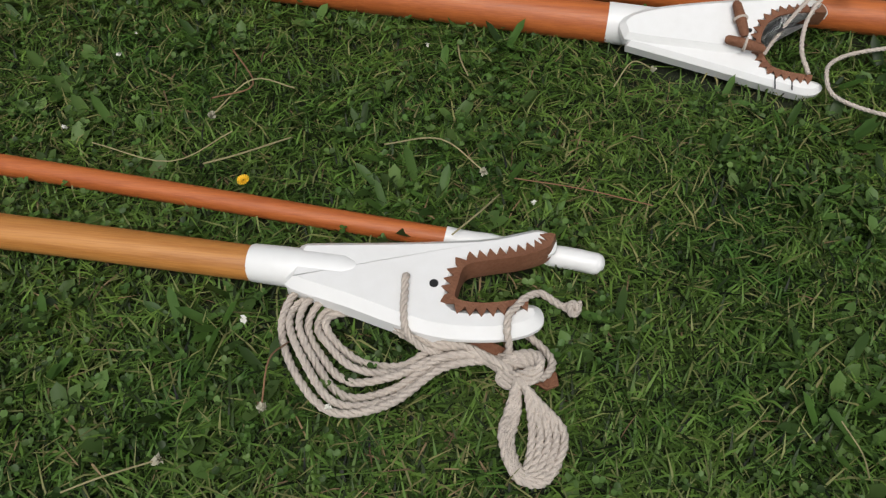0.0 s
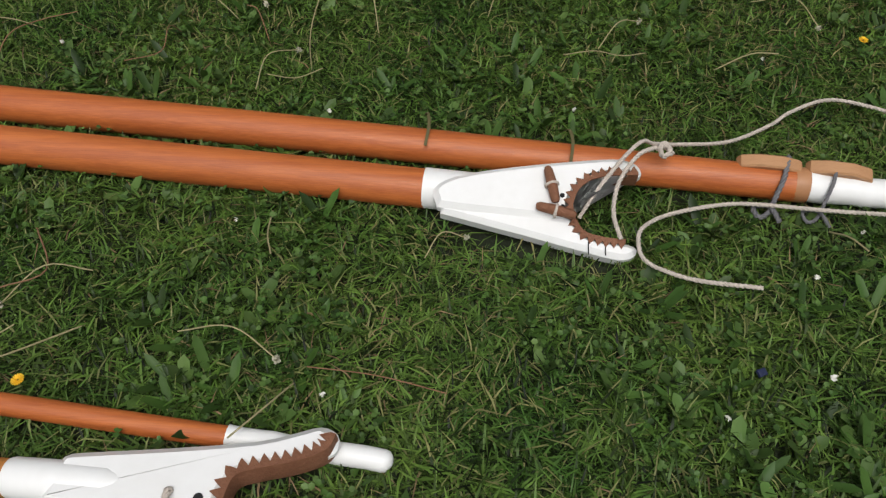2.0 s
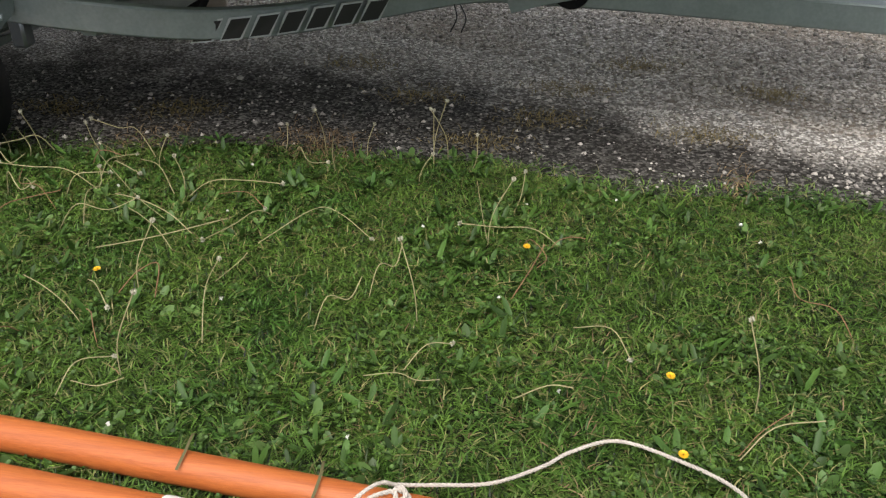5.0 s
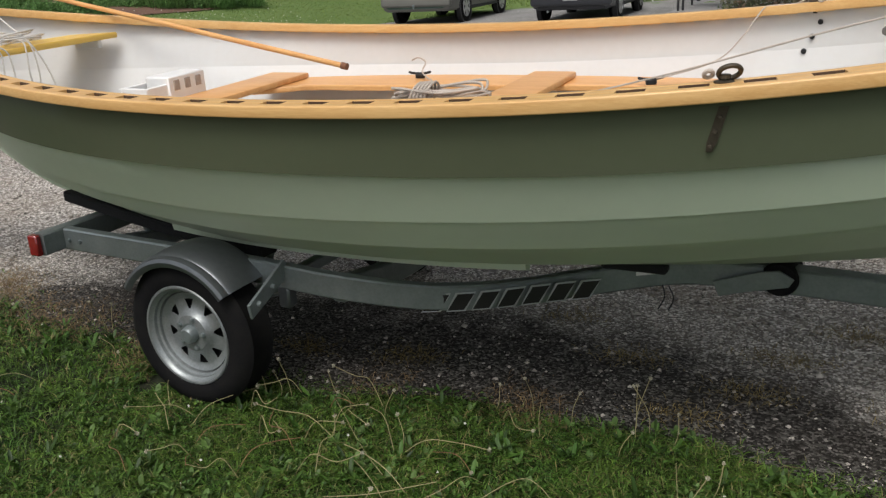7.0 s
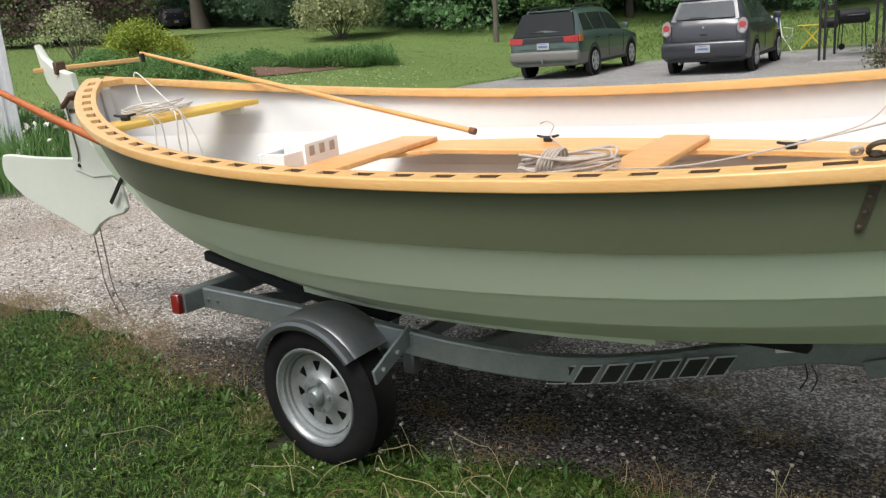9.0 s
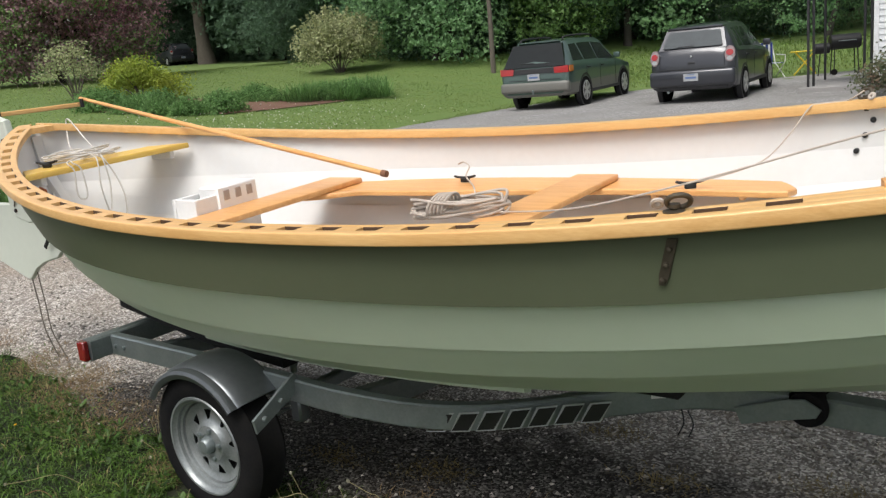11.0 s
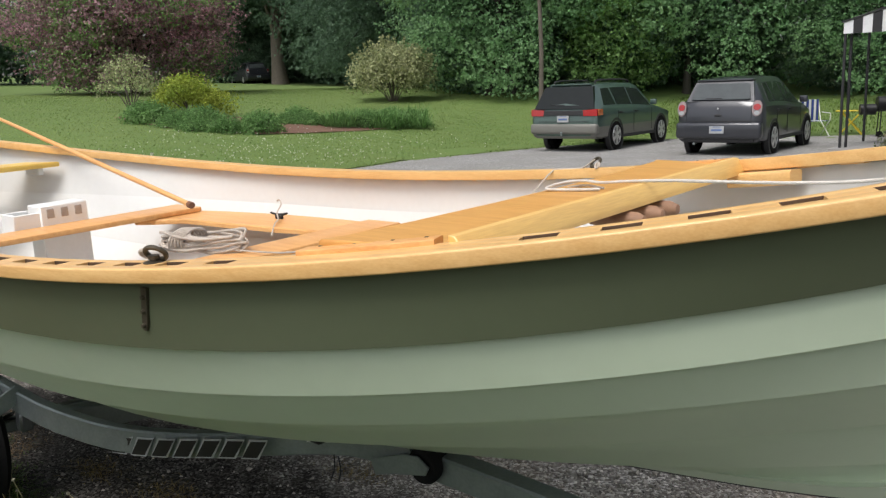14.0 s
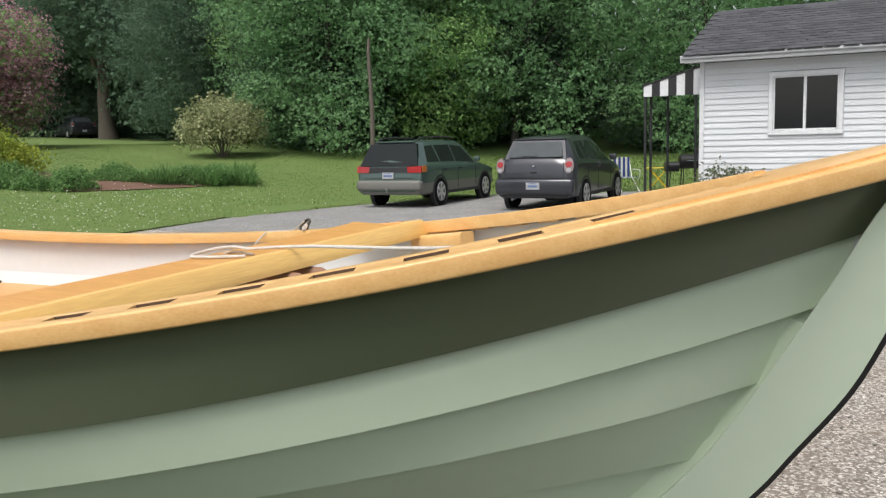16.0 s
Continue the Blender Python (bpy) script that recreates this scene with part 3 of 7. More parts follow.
for x0, x1, w in ((-1.815, -1.595, 0.735), (-0.445, -0.248, 0.828)):
    plank_board(x0, x1, -w, w, 0.978, 0.026, "thwart", FIR_RED, "oiled fir thwart")
YELLOW_FIR = material("yellow_varnished_fir", (0.80, 0.54, 0.12), 0.35, second=(0.70, 0.43, 0.08), scale=5, stretch=(9, 0.6, 9), mix=0.8)
w = inside(-2.66, 1.18) - 0.012
wa_, wb_ = min(0.40, inside(-2.76, 1.2) - 0.01), min(0.468, inside(-2.55, 1.2) - 0.01)
part("stern_seat", prism([(-2.76, -wa_), (-2.55, -wb_), (-2.55, wb_), (-2.76, wa_)], 0.028, "z", 0.006, 1.205), YELLOW_FIR, boat, "yellow varnished stern seat")
# frames under the stern seat
for side in (1, -1):
    part("seat_rest", box(0.16, 0.03, 0.04, (-2.655, -side * (w - 0.05), 1.171), 0.004), WHITE_IN, boat)
BEAM_FIR = material("pale_yellow_fir", (0.80, 0.52, 0.17), 0.4, second=(0.66, 0.40, 0.13), scale=5, stretch=(9, 0.5, 9), mix=0.9)
# the mast thwart and its beam
wn_, wf_ = abs(sheer(1.10, 0.057).y), abs(sheer(1.30, 0.057).y)
part("mast_thwart", prism([(0.995, -wn_), (1.01, -0.70), (1.028, -0.5), (1.04, -0.2), (1.045, 0.1), (1.032, 0.45), (1.01, wn_ - 0.06), (0.995, wn_), (1.283, wf_), (1.283, -wf_)], 0.028, "z", 0.005, 1.282), FIR_DARK, boat, "broad oiled fir mast thwart")
part("mast_beam", prism([(1.280, 1.270), (1.320, 1.270), (1.320, 1.284), (1.296, 1.316), (1.280, 1.317)], 2 * wf_, "y", 0.002), BEAM_FIR, boat, "pale fir beam across the mast thwart")
for side in (1, -1):
    pad = part("thwart_pad", rail_strip(list(np.linspace(0.985, 1.278, 8)), 0.042, 0.088, 0.030, 0.052, side, 0.003), FIR_RED, boat, "pinkish fir pad screwed along the thwart's end")
    for x in (1.02, 1.10, 1.18, 1.25):
        part("screw", lathe([(0.0, 0.0535), (0.004, 0.053), (0.0045, 0.050)], 8, "z", tuple(sheer(x, 0.078, 0.0, side))), BRONZE, pad)
    part("rail_block", rail_strip(list(np.linspace(1.315, 1.53, 8)), 0.054, 0.105, -0.038, 0.006, side, 0.01), FIR, boat, "thick varnished rail block")
OLD_PIN = material("weathered_pin_wood", (0.31, 0.17, 0.10), 0.7, second=(0.19, 0.11, 0.07), scale=14, stretch=(1, 6, 6))
for y in (-0.055, 0.045, 0.13):
    part("belaying_pin", lathe([(0.0, -0.075), (0.018, -0.072), (0.023, -0.03), (0.021, 0.05), (0.013, 0.072), (0.0, 0.076)], 16, "x", (1.285, y, 1.245)), OLD_PIN, boat, "weathered turned wooden belaying pin")
WORN_GREY = material("worn_grey_paint", (0.42, 0.36, 0.31), 0.8, second=(0.25, 0.2, 0.17), scale=40)
# centre case aft of the thwart, painted white
part("well_tray", join(box(0.16, 0.018, 0.10, (-1.90, -0.13, 0.995), 0.003), box(0.16, 0.018, 0.10, (-1.90, 0.09, 0.995), 0.003), box(0.018, 0.25, 0.10, (-1.97, -0.02, 0.995), 0.003), box(0.018, 0.25, 0.10, (-1.83, -0.02, 0.995), 0.003), box(0.14, 0.24, 0.012, (-1.90, -0.095, 0.935), 0.002)), WHITE, boat, "open white painted tray")
part("well_block", box(0.13, 0.24, 0.46, (-1.875, 0.10, 0.845), 0.006), WHITE, boat, "white painted block with worn slots")
for y in (0.145, 0.215, 0.285):
    part("worn_slot", box(0.006, 0.035, 0.045, (-1.809, y - 0.115, 1.035), 0.002), WORN_GREY, boat, "dark worn slot")
# bolts and straps at the rowing station
for side in (1, -1):
    for i in range(3):
        x, z = (0.61 if side == 1 else 0.725) - 0.026 * i, 1.168 - 0.055 * i
        y = inside(x, z, (0.016, 0.018, 0.032)[i])
        part("bolt", lathe([(0.0, -0.012), (0.009, -0.010), (0.011, -0.002), (0.011, 0.004)], 12, "y", (0, 0, 0)), BLACK_IRON, boat, m=Matrix.Translation((x, -side * y, z)) @ Matrix.Diagonal((1, -side, 1, 1)))
    V, Fc = [], []
    for i in range(6):
        f = i / 5
        x, z = (0.606 if side == 1 else 0.71) - 0.03 * f, 1.185 - 0.105 * f
        y = inside(x, z, 0.0) + 0.004
        for dx, dy in ((-0.011, 0.0), (0.011, 0.0), (0.011, 0.008), (-0.011, 0.008)):
            V.append((x + dx * (1.0 if i < 5 else 0.6), -side * (y + dy - 0.006), z))
    for i in range(5):
        for j in range(4):
            Fc.append((i * 4 + j, i * 4 + (j + 1) % 4, (i + 1) * 4 + (j + 1) % 4, (i + 1) * 4 + j))
    strap = part("chainplate", (V, Fc + [(0, 1, 2, 3), (20, 21, 22, 23)]), BRONZE, boat, "weathered bronze chainplate with bolts")
    for f in (0.22, 0.55, 0.88):
        x, z = (0.606 if side == 1 else 0.71) - 0.03 * f, 1.185 - 0.105 * f
        part("bolt_head", lathe([(0.0, 0.004), (0.005, 0.003), (0.006, -0.004)], 10, "y", (0, 0, 0)), BRONZE, strap, m=Matrix.Translation((x, -side * (inside(x, z, 0.0) + 0.010), z)) @ Matrix.Diagonal((1, -side, 1, 1)))


def torus(R, r, seg=24, ring=8, squash=1.0):
    return tube([(R * math.cos(a), 0, squash * R * math.sin(a)) for a in np.linspace(0, 2 * math.pi, seg + 1)], r, ring, False)


def rowlock(m):
    ob = thing("rowlock", "weathered bronze ring rowlock standing in the rail", "rowlock", m, "rowlocks on the rails")
    part("ring", torus(0.024, 0.0058, 24, 8, 0.9), BRONZE, ob, m=Matrix.Translation((0.010, 0, 0.021)) @ Euler((radians(42), 0, radians(24))).to_matrix().to_4x4())
    part("pin", lathe([(0.0, -0.04), (0.008, -0.04), (0.008, 0.006), (0.013, 0.008), (0.013, 0.016), (0.0, 0.018)], 14, "z"), BRONZE, ob)
    part("socket", lathe([(0.0, -0.01), (0.022, -0.01), (0.024, 0.001), (0.012, 0.004), (0.0, 0.004)], 18, "z"), BRONZE, ob, "bronze socket plate")
    part("lashing", torus(0.010, 0.005, 16, 6), ROPE, ob, "rope lashing", m=Matrix.Translation((-0.035, 0, 0.016)) @ Euler((0.6, 0, 0.4)).to_matrix().to_4x4())
    return ob


BM = boat.matrix_basis
lock = rowlock(BM @ Matrix.Translation(sheer(0.605, 0.034, 0.042)))
copy_thing(lock, BM @ Matrix.Translation(sheer(0.71, 0.034, 0.042, -1)) @ Euler((0, 0, 2.2)).to_matrix().to_4x4())


def horn_cleat(m, mat=BLACK_IRON, label="dark horn cleat screwed to the bench"):
    ob = thing("cleat", label, "cleat", m, "cleats in the boat")
    part("horns", tube(smooth_path([(-0.055, 0, 0.030), (-0.03, 0, 0.024), (0, 0, 0.022), (0.03, 0, 0.024), (0.055, 0, 0.030)], 4), [0.004] + [0.006] * 15 + [0.004], 8), mat, ob)
    part("base", box(0.045, 0.018, 0.022, (0, 0, 0.011), 0.004), mat, ob)
    return ob


cleat = horn_cleat(BM @ pose(-0.985, 0.755, 0.952, 0, 0, 8))
copy_thing(cleat, BM @ pose(0.115, 0.665, 0.952, 0, 0, 25))
tagged(copy_thing(cleat, BM @ pose(-2.69, -0.27, 1.219, 0, 0, 30)), "dark horn cleat screwed to the stern seat")

OLD_WOOD = material("grey_weathered_wood", (0.23, 0.21, 0.19), 0.85, second=(0.14, 0.125, 0.11), scale=10, stretch=(1, 7, 7), bump=0.3)
timber_cleat = thing("wooden_cleat", "grey weathered wooden cleat under the mast thwart's edge", "cleat", BM)
part("body", tube([(0.925, -0.115, 1.247), (0.935, -0.108, 1.247), (1.0, -0.07, 1.248), (1.10, -0.01, 1.249)], [0.012, 0.019, 0.020, 0.018], 12, flat=0.9), OLD_WOOD, timber_cleat)
part("horn", tube([(0.965, 0.03, 1.266), (1.0, 0.055, 1.262), (1.07, 0.10, 1.258)], [0.005, 0.009, 0.010], 10), OLD_WOOD, timber_cleat)

# rudder and tiller
PALE_SAGE = material("pale_sage_paint", (0.62, 0.65, 0.57), 0.4, second=(0.57, 0.60, 0.52), scale=3)
rudder = thing("rudder", "white rudder with a deep pale swing blade hung on the stern", "rudder", BM)
head = [(-3.715, 1.60), (-3.66, 1.53), (-3.58, 1.475), (-3.49, 1.445), (-3.445, 1.435), (-3.415, 1.22), (-3.375, 1.06), (-3.29, 0.94), (-3.24, 0.88), (-3.42, 0.86), (-3.58, 0.90), (-3.585, 1.02), (-3.555, 1.20), (-3.60, 1.31), (-3.665, 1.385), (-3.70, 1.47)]
part("stock", prism(head, 0.045, "y", 0.008), PALE_SAGE, rudder, "white rudder head, swept up to a point")
bl = [(p.x, p.z) for p in smooth_path([(-3.60, 0, 0.968), (-3.95, 0, 0.966), (-4.26, 0, 0.975), (-4.325, 0, 0.95), (-4.34, 0, 0.85), (-4.25, 0, 0.765), (-4.10, 0, 0.685), (-3.82, 0, 0.60), (-3.60, 0, 0.52)], 3)] + [(-3.545, 0.515), (-3.46, 0.585), (-3.36, 0.63), (-3.22, 0.665), (-3.18, 0.70), (-3.20, 0.80), (-3.30, 0.93), (-3.45, 0.95)]
part("swing_blade", prism(bl, 0.03, "y", 0.008), PALE_SAGE, rudder, "pale green swing blade")
part("pivot_bolt", lathe([(0.0, -0.03), (0.011, -0.03), (0.011, 0.03), (0.0, 0.03)], 12, "y", (-3.52, 0, 0.93)), BLACK_IRON, rudder)
part("pintle", box(0.10, 0.06, 0.022, (-3.46, 0, 1.235), 0.004), BRONZE, rudder, "bronze pintle strap")
part("downhaul_strap", box(0.20, 0.008, 0.024, (0, 0, 0), 0.002), BLACK_IRON, rudder, "black strap on the sternpost", m=pose(-3.21, -0.04, 0.80, 0, -46, 0))
OLD_PIN_DARK = material("dark_oiled_wood", (0.10, 0.055, 0.03), 0.6, second=(0.06, 0.032, 0.018), scale=12, stretch=(1, 6, 6))
stock_cleat = part("jam_cleat", tube(smooth_path([(-3.545, -0.045, 1.255), (-3.49, -0.047, 1.285), (-3.445, -0.048, 1.315), (-3.40, -0.045, 1.325)], 4), [0.006] + [0.016] * 11 + [0.009], 10), OLD_PIN_DARK, rudder, "dark wooden jam cleat")
part("cleat_peg", lathe([(0.0, -0.056), (0.022, -0.054), (0.026, -0.04), (0.026, -0.02)], 14, "y", (-3.435, 0, 1.318)), OLD_PIN_DARK, stock_cleat)
part("yoke_wedge", box(0.030, 0.064, 0.070, (-3.545, -0.005, 1.468), 0.006), OLD_PIN_DARK, rudder, "dark wooden wedge holding the yoke")
DULL_CORD = material("dull_brown_cord", (0.13, 0.11, 0.09), 0.9, second=(0.2, 0.17, 0.14), scale=60)
for k, (x, dz) in enumerate(((-3.56, 0.0), (-3.49, 0.05))):
    part("lanyard", tube(smooth_path([(x, 0.0, 0.54 + dz), (x - 0.01, 0.01, 0.36), (x + 0.015, 0.0, 0.2), (x + 0.04 + 0.02 * k, 0.03, 0.02)], 6), 0.0042, 6), DULL_CORD, rudder, "thin cord hanging to the ground")
part("downhaul", tube(smooth_path([(-3.505, -0.04, 1.285), (-3.512, -0.032, 1.20), (-3.514, -0.028, 1.10), (-3.50, -0.030, 1.0), (-3.515, -0.030, 0.955)], 5), 0.0048, 6), DULL_CORD, rudder, "dark cord led down the rudder")
tiller = thing("tiller", "long pine push-pull tiller jointed to a yoke arm", "tiller", BM)
part("yoke_arm", prism([(-0.02, -0.022), (0.56, -0.016), (0.575, 0.0), (0.56, 0.016), (-0.02, 0.022)], 0.026, "z", 0.005), FIR, tiller, "varnished yoke arm", m=Matrix.Translation((-3.70, -0.04, 1.462)) @ Euler((0, 0, radians(71))).to_matrix().to_4x4())
part("push_stick", tube([(-3.508, 0.509, 1.497), (-2.4, 0.45, 1.293), (-1.159, 0.385, 1.063)], [0.010, 0.013, 0.0125], 12), FIR_RED, tiller, "slim pine push stick")
part("joint", lathe([(0.0, -0.02), (0.012, -0.02), (0.012, 0.03), (0.0, 0.03)], 10, "z", (-3.47, 0.49, 1.465)), BLACK_IRON, tiller)
part("end_cap", tube([(-1.18, 0.386, 1.0667), (-1.153, 0.3847, 1.062)], 0.0158, 12), LEATHER, tiller, "dark worn end")
boomkin = thing("boomkin", "reddish wooden boomkin spar projecting from the stern", "spar", BM)
part("pole", tube([(-3.02, -0.13, 1.06), (-3.5, -0.14, 1.215), (-4.12, -0.15, 1.425)], [0.024, 0.022, 0.016], 14), SPAR, boomkin)
part("end_ring", torus(0.013, 0.003, 14, 6), BRONZE, boomkin, m=Matrix.Translation((-4.11, -0.15, 1.40)))


def laid_rope(points, r, steps=8, pitch=6.0, strands=3, seg=5):
    """A rope of twisted strands along points; pitch: turns' length in radii."""
    P = smooth_path(points, steps)
    Q, step = [P[0]], r * 0.9
    for a, b in zip(P, P[1:]):
        n = max(1, int((b - a).length / step))
        Q += [a.lerp(b, k / n) for k in range(1, n + 1)]
    out, run = [], 0.0
    S = [[] for _ in range(strands)]
    side = (Q[1] - Q[0]).orthogonal().normalized()
    for i, p in enumerate(Q):
        t = (Q[min(i + 1, len(Q) - 1)] - Q[max(i - 1, 0)])
        t = t.normalized() if t.length > 1e-9 else Vector((1, 0, 0))
        side = side - t * side.dot(t)
        side = side.normalized() if side.length > 1e-6 else t.orthogonal().normalized()
        w = t.cross(side)
        if i:
            run += (p - Q[i - 1]).length
        for k in range(strands):
            a = 2 * math.pi * (k / strands + run / (pitch * r))
            S[k].append(p + (side * math.cos(a) + w * math.sin(a)) * r * 0.5)
    return join(*(tube(s, r * 0.55, seg) for s in S))


def rope_thing(name, label, points, r, m=None, mat=ROPE, steps=8, laid=True):
    ob = new(name, mesh_of(name, *(laid_rope(points, r, steps) if laid else tube(smooth_path(points, steps), r, 7)), mat, sharp=80))
    if m is not None:
        ob.matrix_basis = m
    return tagged(ob, label, "rope")


PALE_LINE = material("pale_cotton_line", (0.62, 0.59, 0.54), 0.9, second=(0.5, 0.46, 0.41), scale=60)
rnd = random.Random(4)
bundle = []
for k in range(8):
    for a in np.linspace(0, 2 * math.pi, 13)[:-1]:
        u, v = (0.17 + rnd.uniform(-0.02, 0.015)) * math.cos(a), (0.040 + 0.006 * (k % 4)) * math.sin(a) + rnd.uniform(-0.010, 0.010)
        bundle.append((-0.52 + 0.9 * u - 0.4 * v, 0.0 + 0.45 * u + 0.9 * v, 0.990 + 0.008 * k + 0.018 * math.sin(a * 2 + k) * (0.4 + 0.6 * rnd.random())))
for k in range(5):
    for a in np.linspace(0, 2 * math.pi, 9)[:-1]:
        bundle.append((-0.60 + 0.012 * k + 0.018 * math.sin(a), -0.045 + 0.006 * k + 0.058 * math.cos(a), 1.025 + 0.046 * math.sin(a)))
tail = [(-0.40, 0.03, 0.99), (-0.1, 0.09, 1.0), (0.3, 0.10, 1.09), (0.80, 0.10, 1.23), (1.085, 0.08, 1.298), (1.18, 0.07, 1.299)]
rope_thing("hauling_line", "thin grey line led forward over the mast thwart", tail, 0.0036, BM, steps=5)
rope_thing("rope_coil", "grey braided rope coiled on the thwart", bundle, 0.0058, BM, steps=3)
loop = [(1.19, 0.030, 1.302), (1.12, 0.0, 1.301), (1.068, -0.022, 1.303), (1.058, 0.0, 1.306), (1.075, 0.05, 1.312), (1.12, 0.07, 1.316), (1.18, 0.055, 1.316), (1.25, 0.06, 1.321), (1.36, 0.075, 1.326), (1.8, 0.06, 1.345), (2.15, 0.03, 1.42)]
rope_thing("bow_line", "white braided line running over the mast beam to the bow", loop, 0.0044, BM, PALE_LINE, 6)
tangle = [(-2.50, -0.03, 0.90), (-2.49, -0.02, 1.02), (-2.515, -0.03, 1.13), (-2.57, -0.05, 1.235), (-2.72, -0.01, 1.30), (-2.92, 0.07, 1.365), (-3.07, 0.13, 1.408), (-3.12, 0.145, 1.402), (-3.09, 0.12, 1.36), (-2.95, 0.03, 1.27), (-2.80, -0.02, 1.222)]
for k in range(54):
    a = k * 0.82
    tangle.append((-2.675 + (0.075 + 0.04 * math.sin(k * 0.31)) * math.cos(a) + 0.03 * math.sin(k * 0.23), -0.10 + (0.13 + 0.06 * math.sin(k * 0.43)) * math.sin(a) + 0.07 * math.sin(k * 0.13), 1.226 + 0.028 * (1 + math.sin(a * 0.5 + 0.7 * k)) * 0.5 + 0.0006 * k))
    if k in (17, 41):
        y = -0.23 if k == 17 else -0.10
        tangle += [(-2.56, y, 1.245), (-2.525, y - 0.01, 1.20), (-2.52, y - 0.02, 1.09), (-2.515, y, 1.06 if k == 17 else 0.97), (-2.52, y + 0.03, 1.08), (-2.53, y + 0.03, 1.20), (-2.57, y + 0.02, 1.246)]
rope_thing("line_tangle", "thin pale line tangled on the stern seat", tangle, 0.0037, BM, PALE_LINE, 5, False)
thin = [tuple(sheer(0.70, 0.03, 0.075, -1)), tuple(sheer(0.64, 0.03, 0.046, -1)), tuple(sheer(0.56, 0.045, 0.046, -1)), tuple(sheer(0.52, 0.066, 0.038, -1)), (0.45, 0.80, 1.13), (0.36, 0.74, 1.04), (0.18, 0.68, 0.985), (0.115, 0.667, 0.978)]
rope_thing("thin_lanyard", "thin cord from the far rowlock to the bench cleat", thin, 0.003, BM, laid=False)
hook = [(-1.045, 0.80, 1.03), (-0.995, 0.77, 1.045), (-0.945, 0.74, 1.03), (-0.955, 0.72, 0.99), (-0.915, 0.69, 0.965), (-0.855, 0.62, 0.96), (-0.80, 0.55, 0.92)]
rope_thing("cleat_line", "short grey cord looped round the bench cleat", hook, 0.0036, BM, laid=False)


# ---- trailer ----
TM = Matrix.Translation((0.224, 3.177, 0)) @ Euler((0, 0, -0.058)).to_matrix().to_4x4()
trailer = thing("boat_trailer", "galvanised steel boat trailer with two small wheels", "trailer", TM)


def channel(points, w, h, bevel=0.006):
    """A square steel tube along points, upright."""
    P = smooth_path(points, 6)
    V, Fc = [], []
    for i, p in enumerate(P):
        t = P[min(i + 1, len(P) - 1)] - P[max(i - 1, 0)]
        n = Vector((-t.y, t.x, 0)).normalized()
        b = bevel
        for o, z in ((-w / 2, -h / 2 + b), (-w / 2, h / 2 - b), (-w / 2 + b, h / 2), (w / 2 - b, h / 2), (w / 2, h / 2 - b), (w / 2, -h / 2 + b), (w / 2 - b, -h / 2), (-w / 2 + b, -h / 2)):
            V.append(p + n * o + Vector((0, 0, z)))
    for i in range(len(P) - 1):
        for j in range(8):
            Fc.append((i * 8 + j, i * 8 + (j + 1) % 8, (i + 1) * 8 + (j + 1) % 8, (i + 1) * 8 + j))
    return V, Fc + [tuple(range(8)), tuple(range(len(V) - 8, len(V)))]


for side in (1, -1):
    part("side_rail", channel([(-1.86, -0.585 * side, 0.512), (-1.3, -0.585 * side, 0.502), (-0.87, -0.585 * side, 0.492), (-0.55, -0.56 * side, 0.465), (-0.25, -0.465 * side, 0.432), (0.0, -0.32 * side, 0.425), (0.24, -0.165 * side, 0.445), (0.50, -0.06 * side, 0.475), (0.75, -0.045 * side, 0.478)], 0.045, 0.088), GALV, trailer, "curved galvanised side rail")
part("tongue", channel([(0.45, 0, 0.468), (1.0, 0, 0.462), (1.68, 0, 0.44), (2.5, 0, 0.415), (3.45, 0, 0.40)], 0.072, 0.085), GALV, trailer, "galvanised tongue")
part("rear_crossmember", channel([(-1.86, -0.70, 0.515), (-1.86, 0, 0.515), (-1.86, 0.70, 0.515)], 0.06, 0.088), GALV, trailer)
part("curved_crossmember", channel([(-1.60, -0.58, 0.50), (-1.60, -0.3, 0.455), (-1.60, 0, 0.44), (-1.60, 0.3, 0.455), (-1.60, 0.58, 0.50)], 0.05, 0.07), GALV, trailer)
part("curved_crossmember", channel([(-0.55, -0.56, 0.45), (-0.55, -0.25, 0.40), (-0.55, 0, 0.385), (-0.55, 0.25, 0.40), (-0.55, 0.56, 0.45)], 0.05, 0.09), GALV, trailer)
part("axle", channel([(-1.07, -0.62, 0.29), (-1.07, 0.62, 0.29)], 0.05, 0.05), GALV, trailer)
for side in (1, -1):
    part("tail_light", box(0.05, 0.026, 0.085, (-1.868, -0.714 * side, 0.515), 0.005), RED_LENS, trailer, "red tail light")
    for x in (-1.80, -1.74):
        part("bolt", lathe([(0.0, -0.010), (0.008, -0.010), (0.009, 0.0)], 8, "y", (0, 0, 0)), GALV, trailer, m=Matrix.Translation((x, -0.609 * side, 0.51)) @ Matrix.Diagonal((1, side, 1, 1)))
    # carpeted bunk on its posts
    part("bunk", channel([(-2.05, -0.36 * side, 0.615), (-1.4, -0.40 * side, 0.535), (-0.95, -0.42 * side, 0.506)], 0.085, 0.045), BLACK, trailer, "black carpeted bunk board")
    for x, z in ((-1.60, 0.555), (-0.98, 0.51)):
        part("bunk_post", lathe([(0.03, z - 0.01), (0.022, z - 0.03), (0.014, z - 0.05), (0.014, 0.44)], 12, "z", (x, -0.385 * side, 0)), GALV, trailer)
    part("front_bunk", box(0.22, 0.05, 0.03, (0.36, -0.16 * side, 0.510), 0.008), BLACK, trailer, "short black bunk")
    # spring
    for k in range(3):
        L = 0.30 - 0.08 * k
